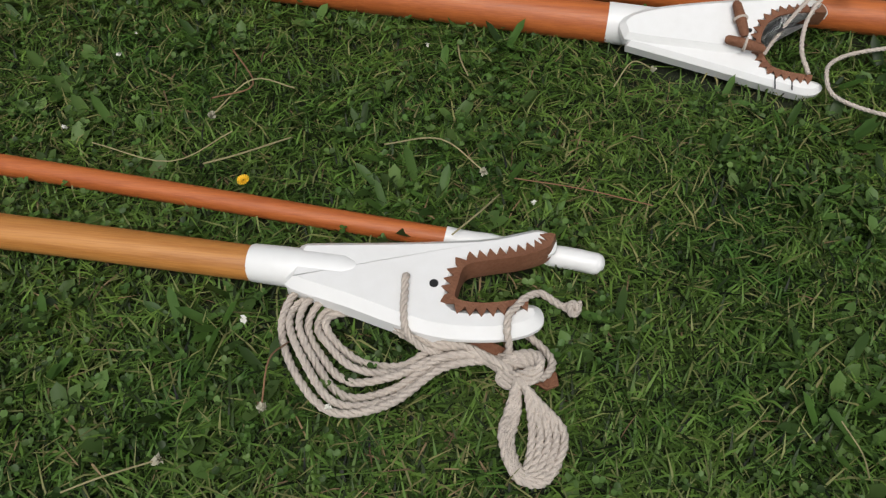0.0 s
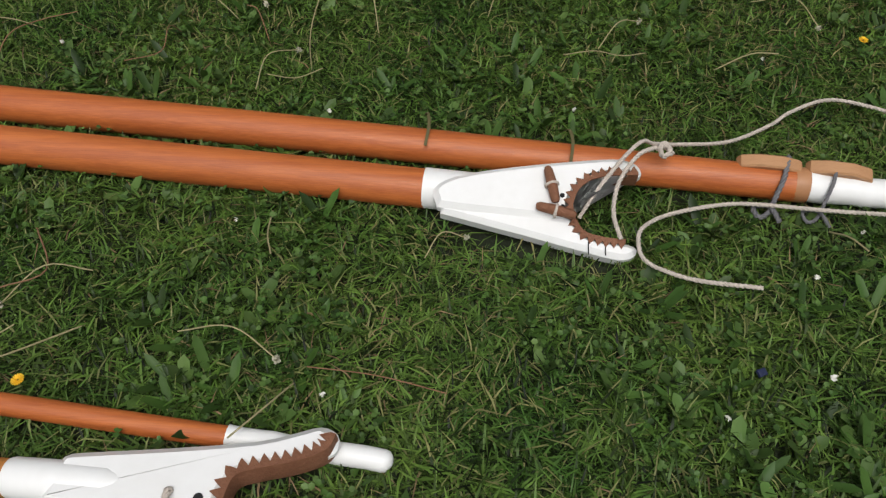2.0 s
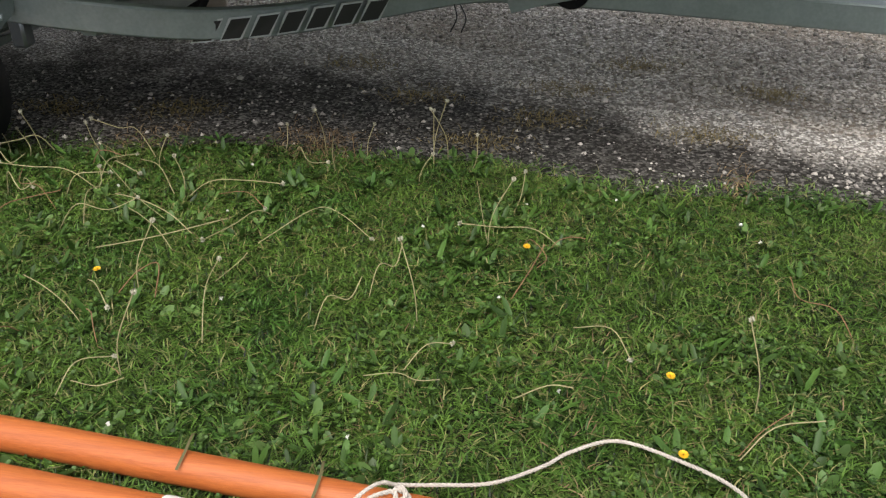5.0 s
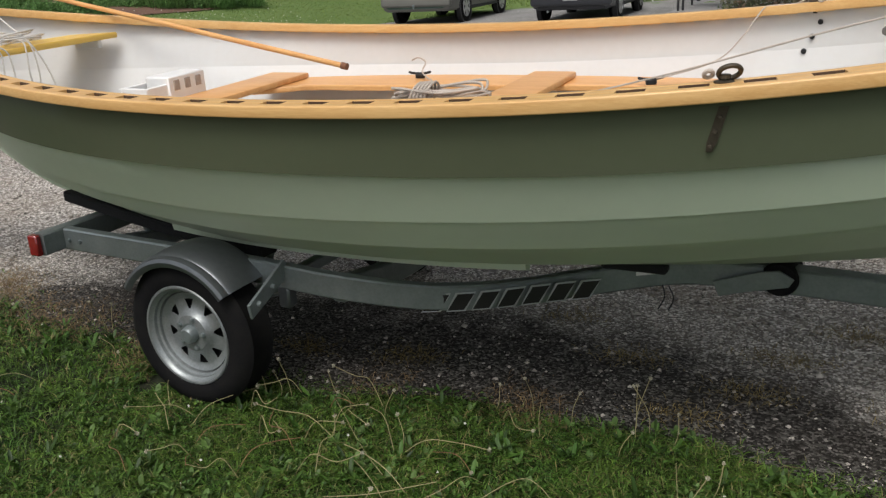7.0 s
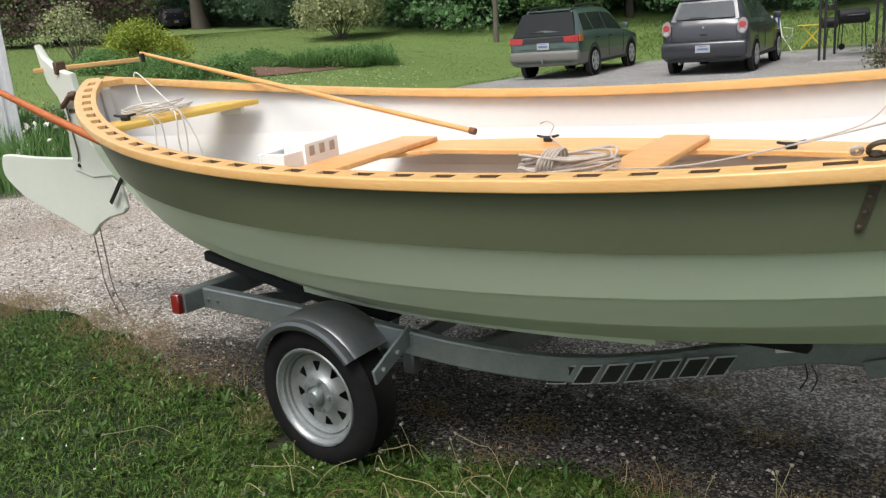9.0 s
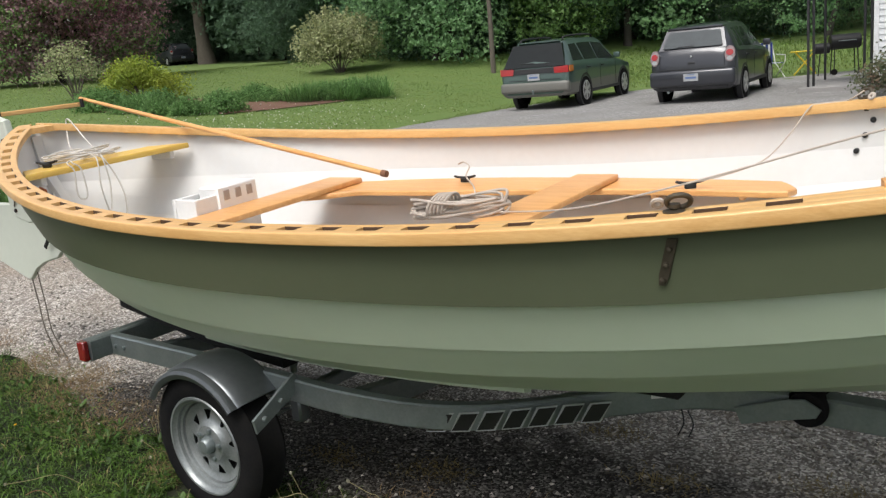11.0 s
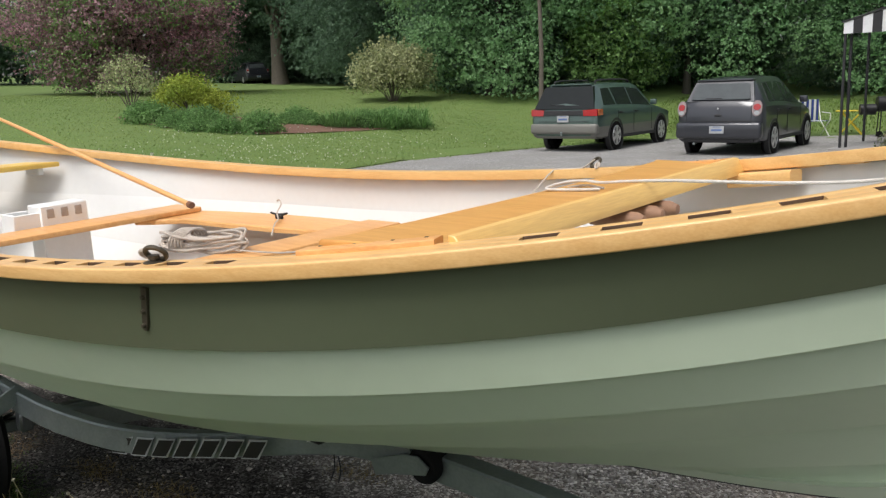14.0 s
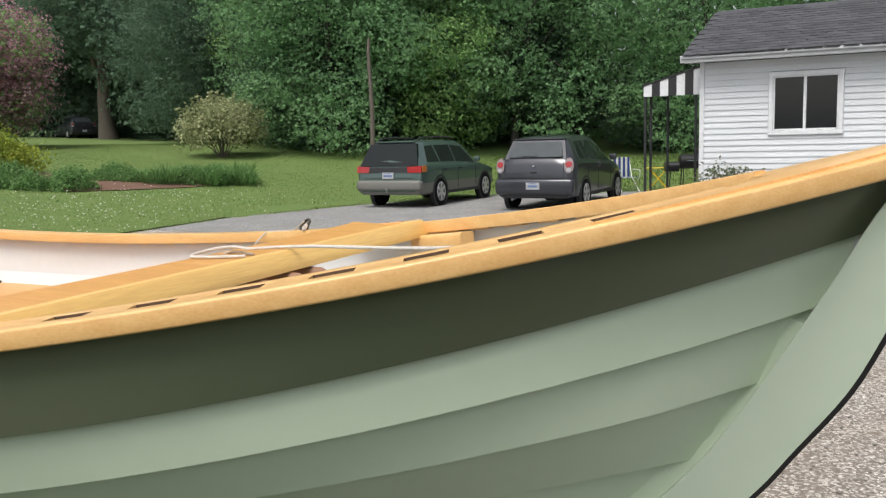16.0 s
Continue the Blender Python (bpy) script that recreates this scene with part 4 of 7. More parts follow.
        part("leaf_spring", tube(smooth_path([(-1.07 - L, -0.56 * side, 0.41 - 0.012 * k), (-1.07, -0.56 * side, 0.335 - 0.010 * k), (-1.07 + L, -0.56 * side, 0.41 - 0.012 * k)], 6), 0.02, 6, True, 0.25), STEEL, trailer)
    part("hanger", box(0.05, 0.05, 0.10, (-0.76, -0.575 * side, 0.415), 0.008), STEEL, trailer)


def wheel(m):
    """A small trailer wheel whose outer side faces -y; thing's own axis through its hub."""
    w = part("wheel", lathe([(0.0, 0.02), (0.05, 0.02), (0.055, 0.0), (0.0, 0.0)], 24), WHEEL_PAINT, trailer, m=m)
    R = 0.268
    part("tyre", lathe([(0.183, -0.072), (0.20, -0.082), (0.235, -0.083), (0.262, -0.072), (0.278, -0.052), (R, -0.03), (R + 0.002, 0.0), (R, 0.03), (0.278, 0.052), (0.262, 0.072), (0.235, 0.083), (0.20, 0.082), (0.183, 0.072)], 56, caps=False), RUBBER, w, "black rubber tyre")
    part("rim", lathe([(0.183, -0.068), (0.189, -0.076), (0.186, -0.081), (0.179, -0.080), (0.174, -0.068), (0.167, -0.064), (0.165, -0.052), (0.157, -0.048), (0.154, -0.030), (0.151, -0.026), (0.151, 0.06), (0.18, 0.07)], 64, caps=False), WHEEL_PAINT, w, "galvanised stepped steel rim")
    # dished disc with eight small windows
    V, Fc = [], []
    n = 96
    prof = [(0.040, -0.056), (0.068, -0.052), (0.078, -0.040), (0.088, -0.034), (0.101, -0.031), (0.124, -0.028), (0.134, -0.029), (0.1515, -0.040)]
    for r, h in prof:
        for k in range(n):
            j = k % 12
            pull = {0.088: 0.25, 0.101: 0.62}.get(r, 1.0) if 3 <= j <= 8 else 1.0
            a = 2 * math.pi * (k - j + 5.5 + (j - 5.5) * pull) / n
            V.append((r * math.cos(a), h, r * math.sin(a)))
    for i in range(len(prof) - 1):
        for k in range(n):
            if i in (3, 4) and 3 <= k % 12 <= 7:
                continue
            Fc.append((i * n + k, i * n + (k + 1) % n, (i + 1) * n + (k + 1) % n, (i + 1) * n + k))
    part("disc", (V, Fc), WHEEL_PAINT, w, "galvanised disc with eight small windows")
    part("hub_cap", lathe([(0.0, -0.085), (0.024, -0.083), (0.030, -0.075), (0.033, -0.054), (0.042, -0.054)], 24, caps=False), GALV, w, "galvanised hub cap")
    for k in range(5):
        a = 2 * math.pi * k / 5 + 0.3
        part("lug_nut", lathe([(0.0, -0.066), (0.009, -0.064), (0.010, -0.048)], 6, "y", (0.055 * math.cos(a), 0, 0.055 * math.sin(a))), GALV, w)
    part("backing", lathe([(0.0, -0.005), (0.157, -0.005), (0.157, 0.0), (0.0, 0.0)], 32), BLACK, w, "dark brake backing")
    return w


wheel(pose(-1.07, -0.695, 0.282, 0, 14, 0))
wheel(pose(-1.07, 0.695, 0.282, 0, 40, 180))


def fender(side):
    V, Fc = [], []
    n, R = 26, 0.305
    sec = [(-0.803, -0.014), (-0.808, 0.002), (-0.802, 0.014), (-0.790, 0.018), (-0.775, 0.017), (-0.765, 0.025), (-0.70, 0.031), (-0.62, 0.031), (-0.59, 0.027)]
    for i in range(n):
        a = radians(147 - 109 * i / (n - 1))
        grow = 1.0
        for y, dr in sec:
            r = R * grow + dr - 0.03
            V.append((-1.07 + r * 0.98 * math.cos(a), y * side, 0.296 + r * 0.98 * math.sin(a)))
        for y, dr in reversed(sec):
            r = R * grow + dr - 0.034
            V.append((-1.07 + r * 0.98 * math.cos(a), (y + 0.003) * side, 0.296 + r * 0.98 * math.sin(a)))
    k = 2 * len(sec)
    for i in range(n - 1):
        for j in range(k):
            Fc.append((i * k + j, i * k + (j + 1) % k, (i + 1) * k + (j + 1) % k, (i + 1) * k + j))
    return V, Fc + [tuple(range(k)), tuple(range(len(V) - k, len(V)))]


for side in (1, -1):
    f = part("fender", fender(side), STEEL, trailer, "rounded grey steel fender")
    part("fender_bracket", prism([(-0.79, 0.405), (-0.61, 0.475), (-0.585, 0.535), (-0.60, 0.55), (-0.80, 0.455)], 0.012, "x", 0.002, -0.745), GALV, trailer, "galvanised fender bracket", m=Matrix.Diagonal((1, side, 1, 1)))
    for y, z in ((-0.755, 0.447), (-0.675, 0.48)):
        part("bracket_bolt", lathe([(0.0, 0.016), (0.009, 0.014), (0.010, 0.0)], 8, "x", (-0.74, y * side, z)), GALV, trailer)
# keel roller on the tongue
part("keel_roller", lathe([(0.02, -0.075), (0.052, -0.075), (0.058, -0.06), (0.045, 0.0), (0.058, 0.06), (0.052, 0.075), (0.02, 0.075)], 24), RUBBER, trailer, "black rubber keel roller", m=Matrix.Translation((0.80, 0, 0.482)))
for y in (-0.088, 0.088):
    part("roller_bracket", prism([(0.62, 0.41), (0.70, 0.435), (0.83, 0.468), (0.845, 0.495), (0.80, 0.52), (0.74, 0.51), (0.60, 0.46)], 0.008, "y", 0.002, y), GALV, trailer, "galvanised roller bracket")
part("data_plate", box(0.085, 0.003, 0.022, (0.0, 0, 0), 0.001), WHITE, trailer, "small pale plate", m=pose(0.40, -0.128, 0.482, 0, -4, 24))
for k in range(2):
    part("wire_end", tube(smooth_path([(0.44 + 0.02 * k, -0.10, 0.43), (0.45 + 0.03 * k, -0.11, 0.39), (0.43 + 0.035 * k, -0.11, 0.345)], 5), 0.0025, 5), BLACK_IRON, trailer, "loose black wire end")
# the maker's mark on the rail, as plain slanted bars
DECAL = material("black_decal", (0.012, 0.012, 0.013), 0.35)
DECAL_EDGE = material("silver_decal_edge", (0.45, 0.47, 0.48), 0.35, 0.4)
mark = Matrix.Translation((-0.005, -0.345, 0.427)) @ Euler((0, -0.055, math.atan2(0.30, 0.50))).to_matrix().to_4x4()
for k in range(7):
    x = -0.30 + 0.083 * k
    for mat, g, d in ((DECAL_EDGE, 0.005, 0.0), (DECAL, 0.0, 0.0015)):
        V = [(x - g, -0.0275 - d, -0.028 - g), (x + 0.054 + g, -0.0275 - d, -0.028 - g), (x + 0.094 + g, -0.0275 - d, 0.028 + g), (x + 0.038 - g, -0.0275 - d, 0.028 + g)]
        V = V + [(a, b + 0.003, c) for a, b, c in V]
        bend = [(a, b + 0.030 * (a / 0.25) ** 2 * (1 if a < 0 else -0.35), c) for a, b, c in V]
        part("decal_bar", (bend, [(0, 1, 2, 3), (4, 5, 6, 7), (0, 1, 5, 4), (1, 2, 6, 5), (2, 3, 7, 6), (3, 0, 4, 7)]), mat, trailer, "plain black slanted bar" if g == 0 else "silver bar edge", m=mark)
block = thing("wooden_chock", "weathered wooden block with a reddish end behind the trailer", "block", pose(-0.74, 4.22, 0.016, 0, 0, 20))
part("block", box(0.30, 0.10, 0.09, (0, 0, 0.045), 0.006), material("weathered_timber", (0.36, 0.31, 0.26), 0.9, second=(0.24, 0.2, 0.16), scale=9, stretch=(1, 8, 8)), block)
part("painted_end", box(0.12, 0.104, 0.094, (-0.12, 0, 0.046), 0.006), material("faded_red_paint", (0.35, 0.09, 0.05), 0.8), block, "faded red painted end")


# ---- spars lying on the lawn ----
def pole_part(name, a, b, ra, rb, mat, parent, label="", wobble=0.0015, n=10, seg=20, round_end=False):
    a, b = Vector(a), Vector(b)
    P = [a.lerp(b, i / n) + Vector((0, wobble * math.sin(3.1 * i), wobble * math.cos(2.3 * i))) for i in range(n + 1)]
    R = [ra + (rb - ra) * i / n for i in range(n + 1)]
    if round_end:
        d = (b - a).normalized()
        for k in range(1, 6):
            t = k / 5 * math.pi / 2
            P.append(b + d * (rb * 0.9 * math.sin(t)))
            R.append(max(0.0008, rb * math.cos(t)))
    return part(name, tube(P, R, seg), mat, parent, label)


def jaw_outline(pts, steps=4):
    return [(p.x, p.y) for p in smooth_path([(x, y, 0) for x, y in pts], steps)]


def plate(outline, z0, z1, r):
    """A flat timber with rounded edges between two heights."""
    return prism(outline, z1 - z0, "z", r, (z0 + z1) / 2)


def leather_edge(path, z0, z1, teeth, depth, parent, out):
    """A strip of leather wrapped into the mouth of the jaws, its edge cut into teeth on the upper face."""
    P = smooth_path([(x, y, 0) for x, y in path], 10)
    run = [0.0]
    for a, b in zip(P, P[1:]):
        run.append(run[-1] + (b - a).length)
    def at(s):
        for i in range(len(P) - 1):
            if run[i + 1] >= s:
                f = (s - run[i]) / (run[i + 1] - run[i] + 1e-9)
                p, t = P[i].lerp(P[i + 1], f), (P[i + 1] - P[i]).normalized()
                return p, Vector((-t.y, t.x, 0)) * out
        t = (P[-1] - P[-2]).normalized()
        return P[-1], Vector((-t.y, t.x, 0)) * out
    V, Fc = [], []
    n = teeth * 4
    for i in range(n + 1):
        p, o = at(run[-1] * i / n)
        d = depth * (0.25 + 0.75 * (1 - abs((i % 4) - 2) / 2))
        V += [p - o * 0.004 + Vector((0, 0, z0)), p - o * 0.006 + Vector((0, 0, (z0 + z1) / 2)), p - o * 0.003 + Vector((0, 0, z1 + 0.003)), p + o * d + Vector((0, 0, z1 + 0.0022)), p + o * d + Vector((0, 0, z1 - 0.001))]
    for i in range(n):
        for j in range(4):
            Fc.append((i * 5 + j, i * 5 + j + 1, (i + 1) * 5 + j + 1, (i + 1) * 5 + j))
    return part("leather_lining", (V, Fc), LEATHER, parent, "brown toothed leather lining", sharp=60)


# the boom in front, with a coil of rope under its jaws
boom = thing("gaff_boom", "honey varnished boom with white leather-lined jaws on the grass", "spar")
pole_part("pole", (-2.6, 0.830, 0.044), (-0.055, 0.726, 0.050), 0.029, 0.0245, SPAR_PALE, boom, "honey coloured pole")
part("collar", lathe([(0.0245, -0.07), (0.0262, -0.065), (0.0275, -0.02), (0.0275, 0.06), (0.02, 0.10)], 24, "x"), WHITE, boom, "white painted collar", m=Matrix.Translation((0.0, 0.724, 0.050)) @ Euler((0, 0, -0.041)).to_matrix().to_4x4())
upper = jaw_outline([(-0.010, 0.726), (-0.004, 0.754), (0.03, 0.762), (0.122, 0.773), (0.235, 0.790), (0.285, 0.806), (0.315, 0.816), (0.338, 0.806), (0.340, 0.783), (0.322, 0.770), (0.285, 0.756), (0.240, 0.744), (0.220, 0.735)], 3) + jaw_outline([(0.212, 0.715), (0.210, 0.690), (0.216, 0.676), (0.245, 0.676), (0.285, 0.684), (0.308, 0.692), (0.324, 0.686), (0.328, 0.666), (0.314, 0.650), (0.285, 0.638), (0.240, 0.631), (0.193, 0.631), (0.150, 0.640), (0.07, 0.664), (-0.006, 0.684), (-0.014, 0.700)], 3)
part("jaw_plate", plate(upper, 0.042, 0.074, 0.013), WHITE, boom, "white painted jaws, flared and forked")
part("lower_cheek", plate(jaw_outline([(-0.012, 0.690), (0.05, 0.672), (0.15, 0.642), (0.20, 0.634), (0.20, 0.69), (0.10, 0.705), (0.0, 0.708)], 3), 0.028, 0.066, 0.009), WHITE, boom, "white side cheek")
leather_edge([(0.335, 0.800), (0.326, 0.778), (0.29, 0.760), (0.245, 0.747), (0.219, 0.735), (0.211, 0.705), (0.212, 0.680), (0.245, 0.675), (0.285, 0.683), (0.305, 0.691)], 0.043, 0.074, 22, 0.017, boom, -1)
part("peg_hole", lathe([(0.0, 0.0755), (0.006, 0.0753), (0.0062, 0.072)], 14, "z", (0.183, 0.703, 0)), BLACK, boom, "dark peg hole")
rope_thing("parrel_line", "weathered line through the jaws with knotted ends", [(0.146, 0.712, 0.070), (0.146, 0.704, 0.082), (0.148, 0.68, 0.080), (0.150, 0.655, 0.076), (0.158, 0.632, 0.06), (0.19, 0.62, 0.04), (0.25, 0.622, 0.03), (0.285, 0.626, 0.045), (0.282, 0.64, 0.076), (0.283, 0.66, 0.083), (0.291, 0.672, 0.083), (0.303, 0.69, 0.080), (0.322, 0.705, 0.07), (0.345, 0.697, 0.062), (0.362, 0.690, 0.06)], 0.0052)
rope_thing("line_knot", "small overhand knot at the line's end", [(0.356, 0.694, 0.062), (0.366, 0.697, 0.066), (0.372, 0.690, 0.062), (0.364, 0.685, 0.058), (0.360, 0.692, 0.068), (0.370, 0.696, 0.06), (0.374, 0.704, 0.058)], 0.005, steps=4)

# the thin pole behind it
stick = thing("sprit_pole", "thin orange varnished pole with a white rounded end", "spar")
pole_part("pole", (-2.6, 1.075, 0.032), (0.188, 0.811, 0.032), 0.020, 0.0155, SPAR, stick, "orange varnished shaft")
pole_part("white_end", (0.186, 0.8112, 0.032), (0.397, 0.7895, 0.032), 0.0158, 0.0155, WHITE, stick, "white painted end", round_end=True)

# the large gaff with jaws and the mast behind it
gaff = thing("gaff_spar", "orange varnished gaff with white jaws and wooden toggles", "spar")
pole_part("pole", (-3.4, 1.595, 0.050), (0.418, 1.294, 0.046), 0.040, 0.034, SPAR, gaff, "orange varnished pole")
part("collar", lathe([(0.0345, -0.004), (0.0350, 0.0), (0.034, 0.09), (0.031, 0.16), (0.02, 0.22)], 28, "x"), WHITE, gaff, "white painted collar", m=Matrix.Translation((0.418, 1.294, 0.046)) @ Euler((0, 0, -0.078)).to_matrix().to_4x4())
# the jaws lie tilted, their upper arm resting on the mast
TILT_M = Matrix.Translation((0, 1.25, 0.080)) @ Euler((math.atan(0.36), 0, 0)).to_matrix().to_4x4()
body2 = jaw_outline([(0.440, -0.022), (0.432, 0.010), (0.470, 0.036), (0.566, 0.058), (0.68, 0.075), (0.735, 0.080), (0.762, 0.073), (0.772, 0.060), (0.768, 0.048), (0.725, 0.046), (0.690, 0.038)], 3) + jaw_outline([(0.667, 0.018), (0.656, -0.009), (0.657, -0.030), (0.62, -0.036), (0.55, -0.032), (0.48, -0.028)], 3)
wing2 = jaw_outline([(0.445, -0.018), (0.55, -0.020), (0.64, -0.018)], 3) + jaw_outline([(0.656, -0.018), (0.664, -0.038), (0.678, -0.058), (0.708, -0.067), (0.744, -0.070), (0.762, -0.077), (0.758, -0.091), (0.732, -0.098), (0.669, -0.084), (0.58, -0.062), (0.50, -0.043), (0.445, -0.030)], 3)
part("jaw_plate", plate(body2, -0.034, 0.0, 0.010), WHITE, gaff, "white painted jaw that runs on from the pole", m=TILT_M)
part("jaw_wing", plate(wing2, -0.044, -0.009, 0.008), WHITE, gaff, "white lower wing of the jaws, set back", m=TILT_M)
leather_edge([(0.766, 0.049), (0.725, 0.047), (0.690, 0.038), (0.667, 0.018), (0.657, -0.009), (0.658, -0.026)], -0.033, 0.0, 12, 0.014, gaff, -1).matrix_basis = TILT_M
leather_edge([(0.658, -0.022), (0.664, -0.037), (0.678, -0.057), (0.708, -0.066), (0.744, -0.069)], -0.043, -0.009, 9, 0.014, gaff, -1).matrix_basis = TILT_M
for (x, y, turn) in ((0.624, 0.017, 103), (0.631, -0.029, 167)):
    t = part("toggle", tube([(-0.032, 0, 0), (-0.027, 0, 0.001), (0, 0, 0.002), (0.027, 0, 0.001), (0.032, 0, 0)], [0.005, 0.0075, 0.009, 0.0075, 0.005], 12), LEATHER, gaff, "dark wooden toggle", m=TILT_M @ pose(x, y, 0.011, 0, 0, turn))
    part("toggle_lashing", torus(0.010, 0.0026, 16, 6), ROPE, t, "grey cord lashing", m=Euler((0, 0, radians(90))).to_matrix().to_4x4())
for (x, y) in ((0.642, 0.004), (0.643, -0.016)):
    part("peg_hole", lathe([(0.0, 0.0015), (0.004, 0.0013), (0.0042, -0.002)], 12, "z", (x, y, 0)), BLACK, gaff, m=TILT_M)
for x in (0.685, 0.712):
    part("paint_crack", box(0.0018, 0.022, 0.001, (x, -0.083, -0.0086), 0.0), BLACK, gaff, "dark crack in the paint", m=TILT_M)

CHOCK_WOOD = material("tan_chock_wood", (0.42, 0.22, 0.10), 0.6, second=(0.30, 0.14, 0.06), scale=12, stretch=(1, 6, 6))
mast = thing("mast", "orange varnished mast with a white head and wooden chocks", "spar")
pole_part("pole", (-3.4, 1.735, 0.050), (1.065, 1.346, 0.043), 0.043, 0.0295, SPAR, mast, "orange varnished shaft")
pole_part("white_head", (1.062, 1.3462, 0.043), (1.318, 1.323, 0.039), 0.0285, 0.0215, WHITE, mast, "white painted head with scuffs", round_end=True)
for x0, y0, a in ((1.0, 1.372, -5), (1.115, 1.362, -8)):
    part("chock", prism([(-0.055, 0.0), (0.055, 0.0), (0.05, 0.010), (0.02, 0.020), (-0.02, 0.020), (-0.05, 0.012)], 0.024, "y", 0.003), CHOCK_WOOD, mast, "tan curved wooden chock", m=pose(x0, y0 - 0.008, 0.068, 22, 0, a))
part("worn_band", lathe([(0.0298, 0.0), (0.0304, 0.004), (0.0304, 0.02), (0.0298, 0.024)], 28, "x", caps=False), material("scuffed_varnish", (0.42, 0.20, 0.09), 0.5), mast, "scuffed pale band", m=Matrix.Translation((1.042, 1.348, 0.043)) @ Euler((0, 0, -0.086)).to_matrix().to_4x4())
DARK_LEAF = material("withered_leaf", (0.10, 0.085, 0.03), 0.8)
for k, (x, y, dy) in enumerate(((0.41, 1.43, 0.0), (0.66, 1.40, 0.0))):
    part("withered_blade", tube(smooth_path([(x, y - 0.06, 0.075), (x + 0.004, y - 0.02, 0.088), (x, y + 0.015, 0.086), (x - 0.006, y + 0.04, 0.062)], 4), 0.003, 5, True, 0.3), DARK_LEAF, mast, "withered grass blade")
GREY_CORD = material("dark_grey_cord", (0.10, 0.10, 0.11), 0.85, second=(0.22, 0.21, 0.2), scale=90)
for k, (x, y) in enumerate(((1.005, 1.352), (1.085, 1.345))):
    P = [(x + 0.03, y + 0.03, 0.074), (x + 0.022, y + 0.008, 0.082), (x + 0.012, y - 0.022, 0.072), (x, y - 0.045, 0.05), (x - 0.012, y - 0.065, 0.03), (x - 0.03, y - 0.075, 0.03), (x - 0.035, y - 0.055, 0.035), (x - 0.01, y - 0.06, 0.04), (x + 0.004, y - 0.085, 0.03)]
    rope_thing("dark_lanyard", "dark grey cord looped round the mast head", P, 0.005 if k == 0 else 0.0035, None, GREY_CORD, steps=5)

halyard = [(0.672, 1.235, 0.050), (0.70, 1.268, 0.085), (0.745, 1.315, 0.122), (0.775, 1.350, 0.122), (0.80, 1.373, 0.098), (0.859, 1.408, 0.07), (0.95, 1.445, 0.050), (1.036, 1.505, 0.043), (1.084, 1.546, 0.045), (1.168, 1.587, 0.045), (1.272, 1.559, 0.042), (1.366, 1.506, 0.042), (1.407, 1.435, 0.042), (1.403, 1.375, 0.042), (1.343, 1.298, 0.045), (1.278, 1.277, 0.05), (1.105, 1.278, 0.05), (0.98, 1.288, 0.048), (0.914, 1.284, 0.048), (0.828, 1.256, 0.05), (0.778, 1.215, 0.062), (0.762, 1.185, 0.062), (0.770, 1.150, 0.05), (0.812, 1.128, 0.045), (0.86, 1.115, 0.045), (0.948, 1.11, 0.042)]
rope_thing("halyard", "pale twisted rope looping from the jaws over the grass", halyard, 0.0039)
rope_thing("jaw_line", "grey cord across the mouth of the jaws", [(0.735, 1.185, 0.058), (0.724, 1.225, 0.075), (0.732, 1.27, 0.10), (0.762, 1.312, 0.122), (0.79, 1.335, 0.120), (0.802, 1.342, 0.116)], 0.0042)
rope_thing("line_knot", "small overhand knot at the cord's end", [(0.796, 1.340, 0.114), (0.81, 1.348, 0.121), (0.82, 1.338, 0.113), (0.808, 1.330, 0.108), (0.802, 1.340, 0.122), (0.816, 1.346, 0.112), (0.826, 1.340, 0.104)], 0.005, steps=4)

# the coiled sheet under the boom's jaws
coil = []
r5 = random.Random(9)
base = [(0.295, 0.600), (0.25, 0.622), (0.20, 0.612), (0.15, 0.572), (0.09, 0.560), (0.045, 0.600), (0.018, 0.645), (0.030, 0.680), (0.070, 0.692), (0.11, 0.672), (0.16, 0.64), (0.23, 0.632)]
for k in range(6):
    f, h = 1 + 0.085 * (k - 2.5), 1 + 0.19 * (k - 2.5)
    for i, (x, y) in enumerate(base):
        w = math.sin(math.pi * i / 11) ** 0.6
        cx, cy = 0.15, 0.652
        coil.append((cx + (x - cx) * (1 + (f - 1) * w) + r5.uniform(-0.003, 0.003), cy + (y - cy) * (1 + (h - 1) * w) + r5.uniform(-0.003, 0.003), 0.034 + 0.005 * math.sin(i * 1.3 + 2 * k) + 0.002 * k))
loops, coil = coil, []
for k in range(4):
    for a in np.linspace(0, 2 * math.pi, 9)[:-1]:
        coil.append((0.302 + 0.024 * math.cos(a), 0.596 + 0.014 * math.sin(a) + 0.004 * k, 0.048 + 0.014 * math.sin(a * 1.0 + 1.5) + 0.002 * k))
seizing, coil = coil, []
for k in range(5):
    w = 0.009 + 0.0058 * k
    x1 = 0.318 + 0.003 * (k - 2)
    coil += [(0.300, 0.585, 0.05), (x1 - w, 0.552, 0.036), (x1 - w - 0.006, 0.515, 0.031 + 0.002 * k), (x1 - w * 0.6, 0.484 - 0.003 * k, 0.030), (x1 + w * 0.4, 0.478 - 0.003 * k, 0.031), (x1 + w, 0.497, 0.033), (x1 + w * 1.05, 0.535, 0.037), (0.310, 0.578, 0.052)]
coil += [(0.335, 0.60, 0.045), (0.342, 0.625, 0.04), (0.32, 0.652, 0.038), (0.29, 0.668, 0.045)]
sheet_coil = thing("rope_coil", "pale laid rope coiled and seized on the grass", "rope")
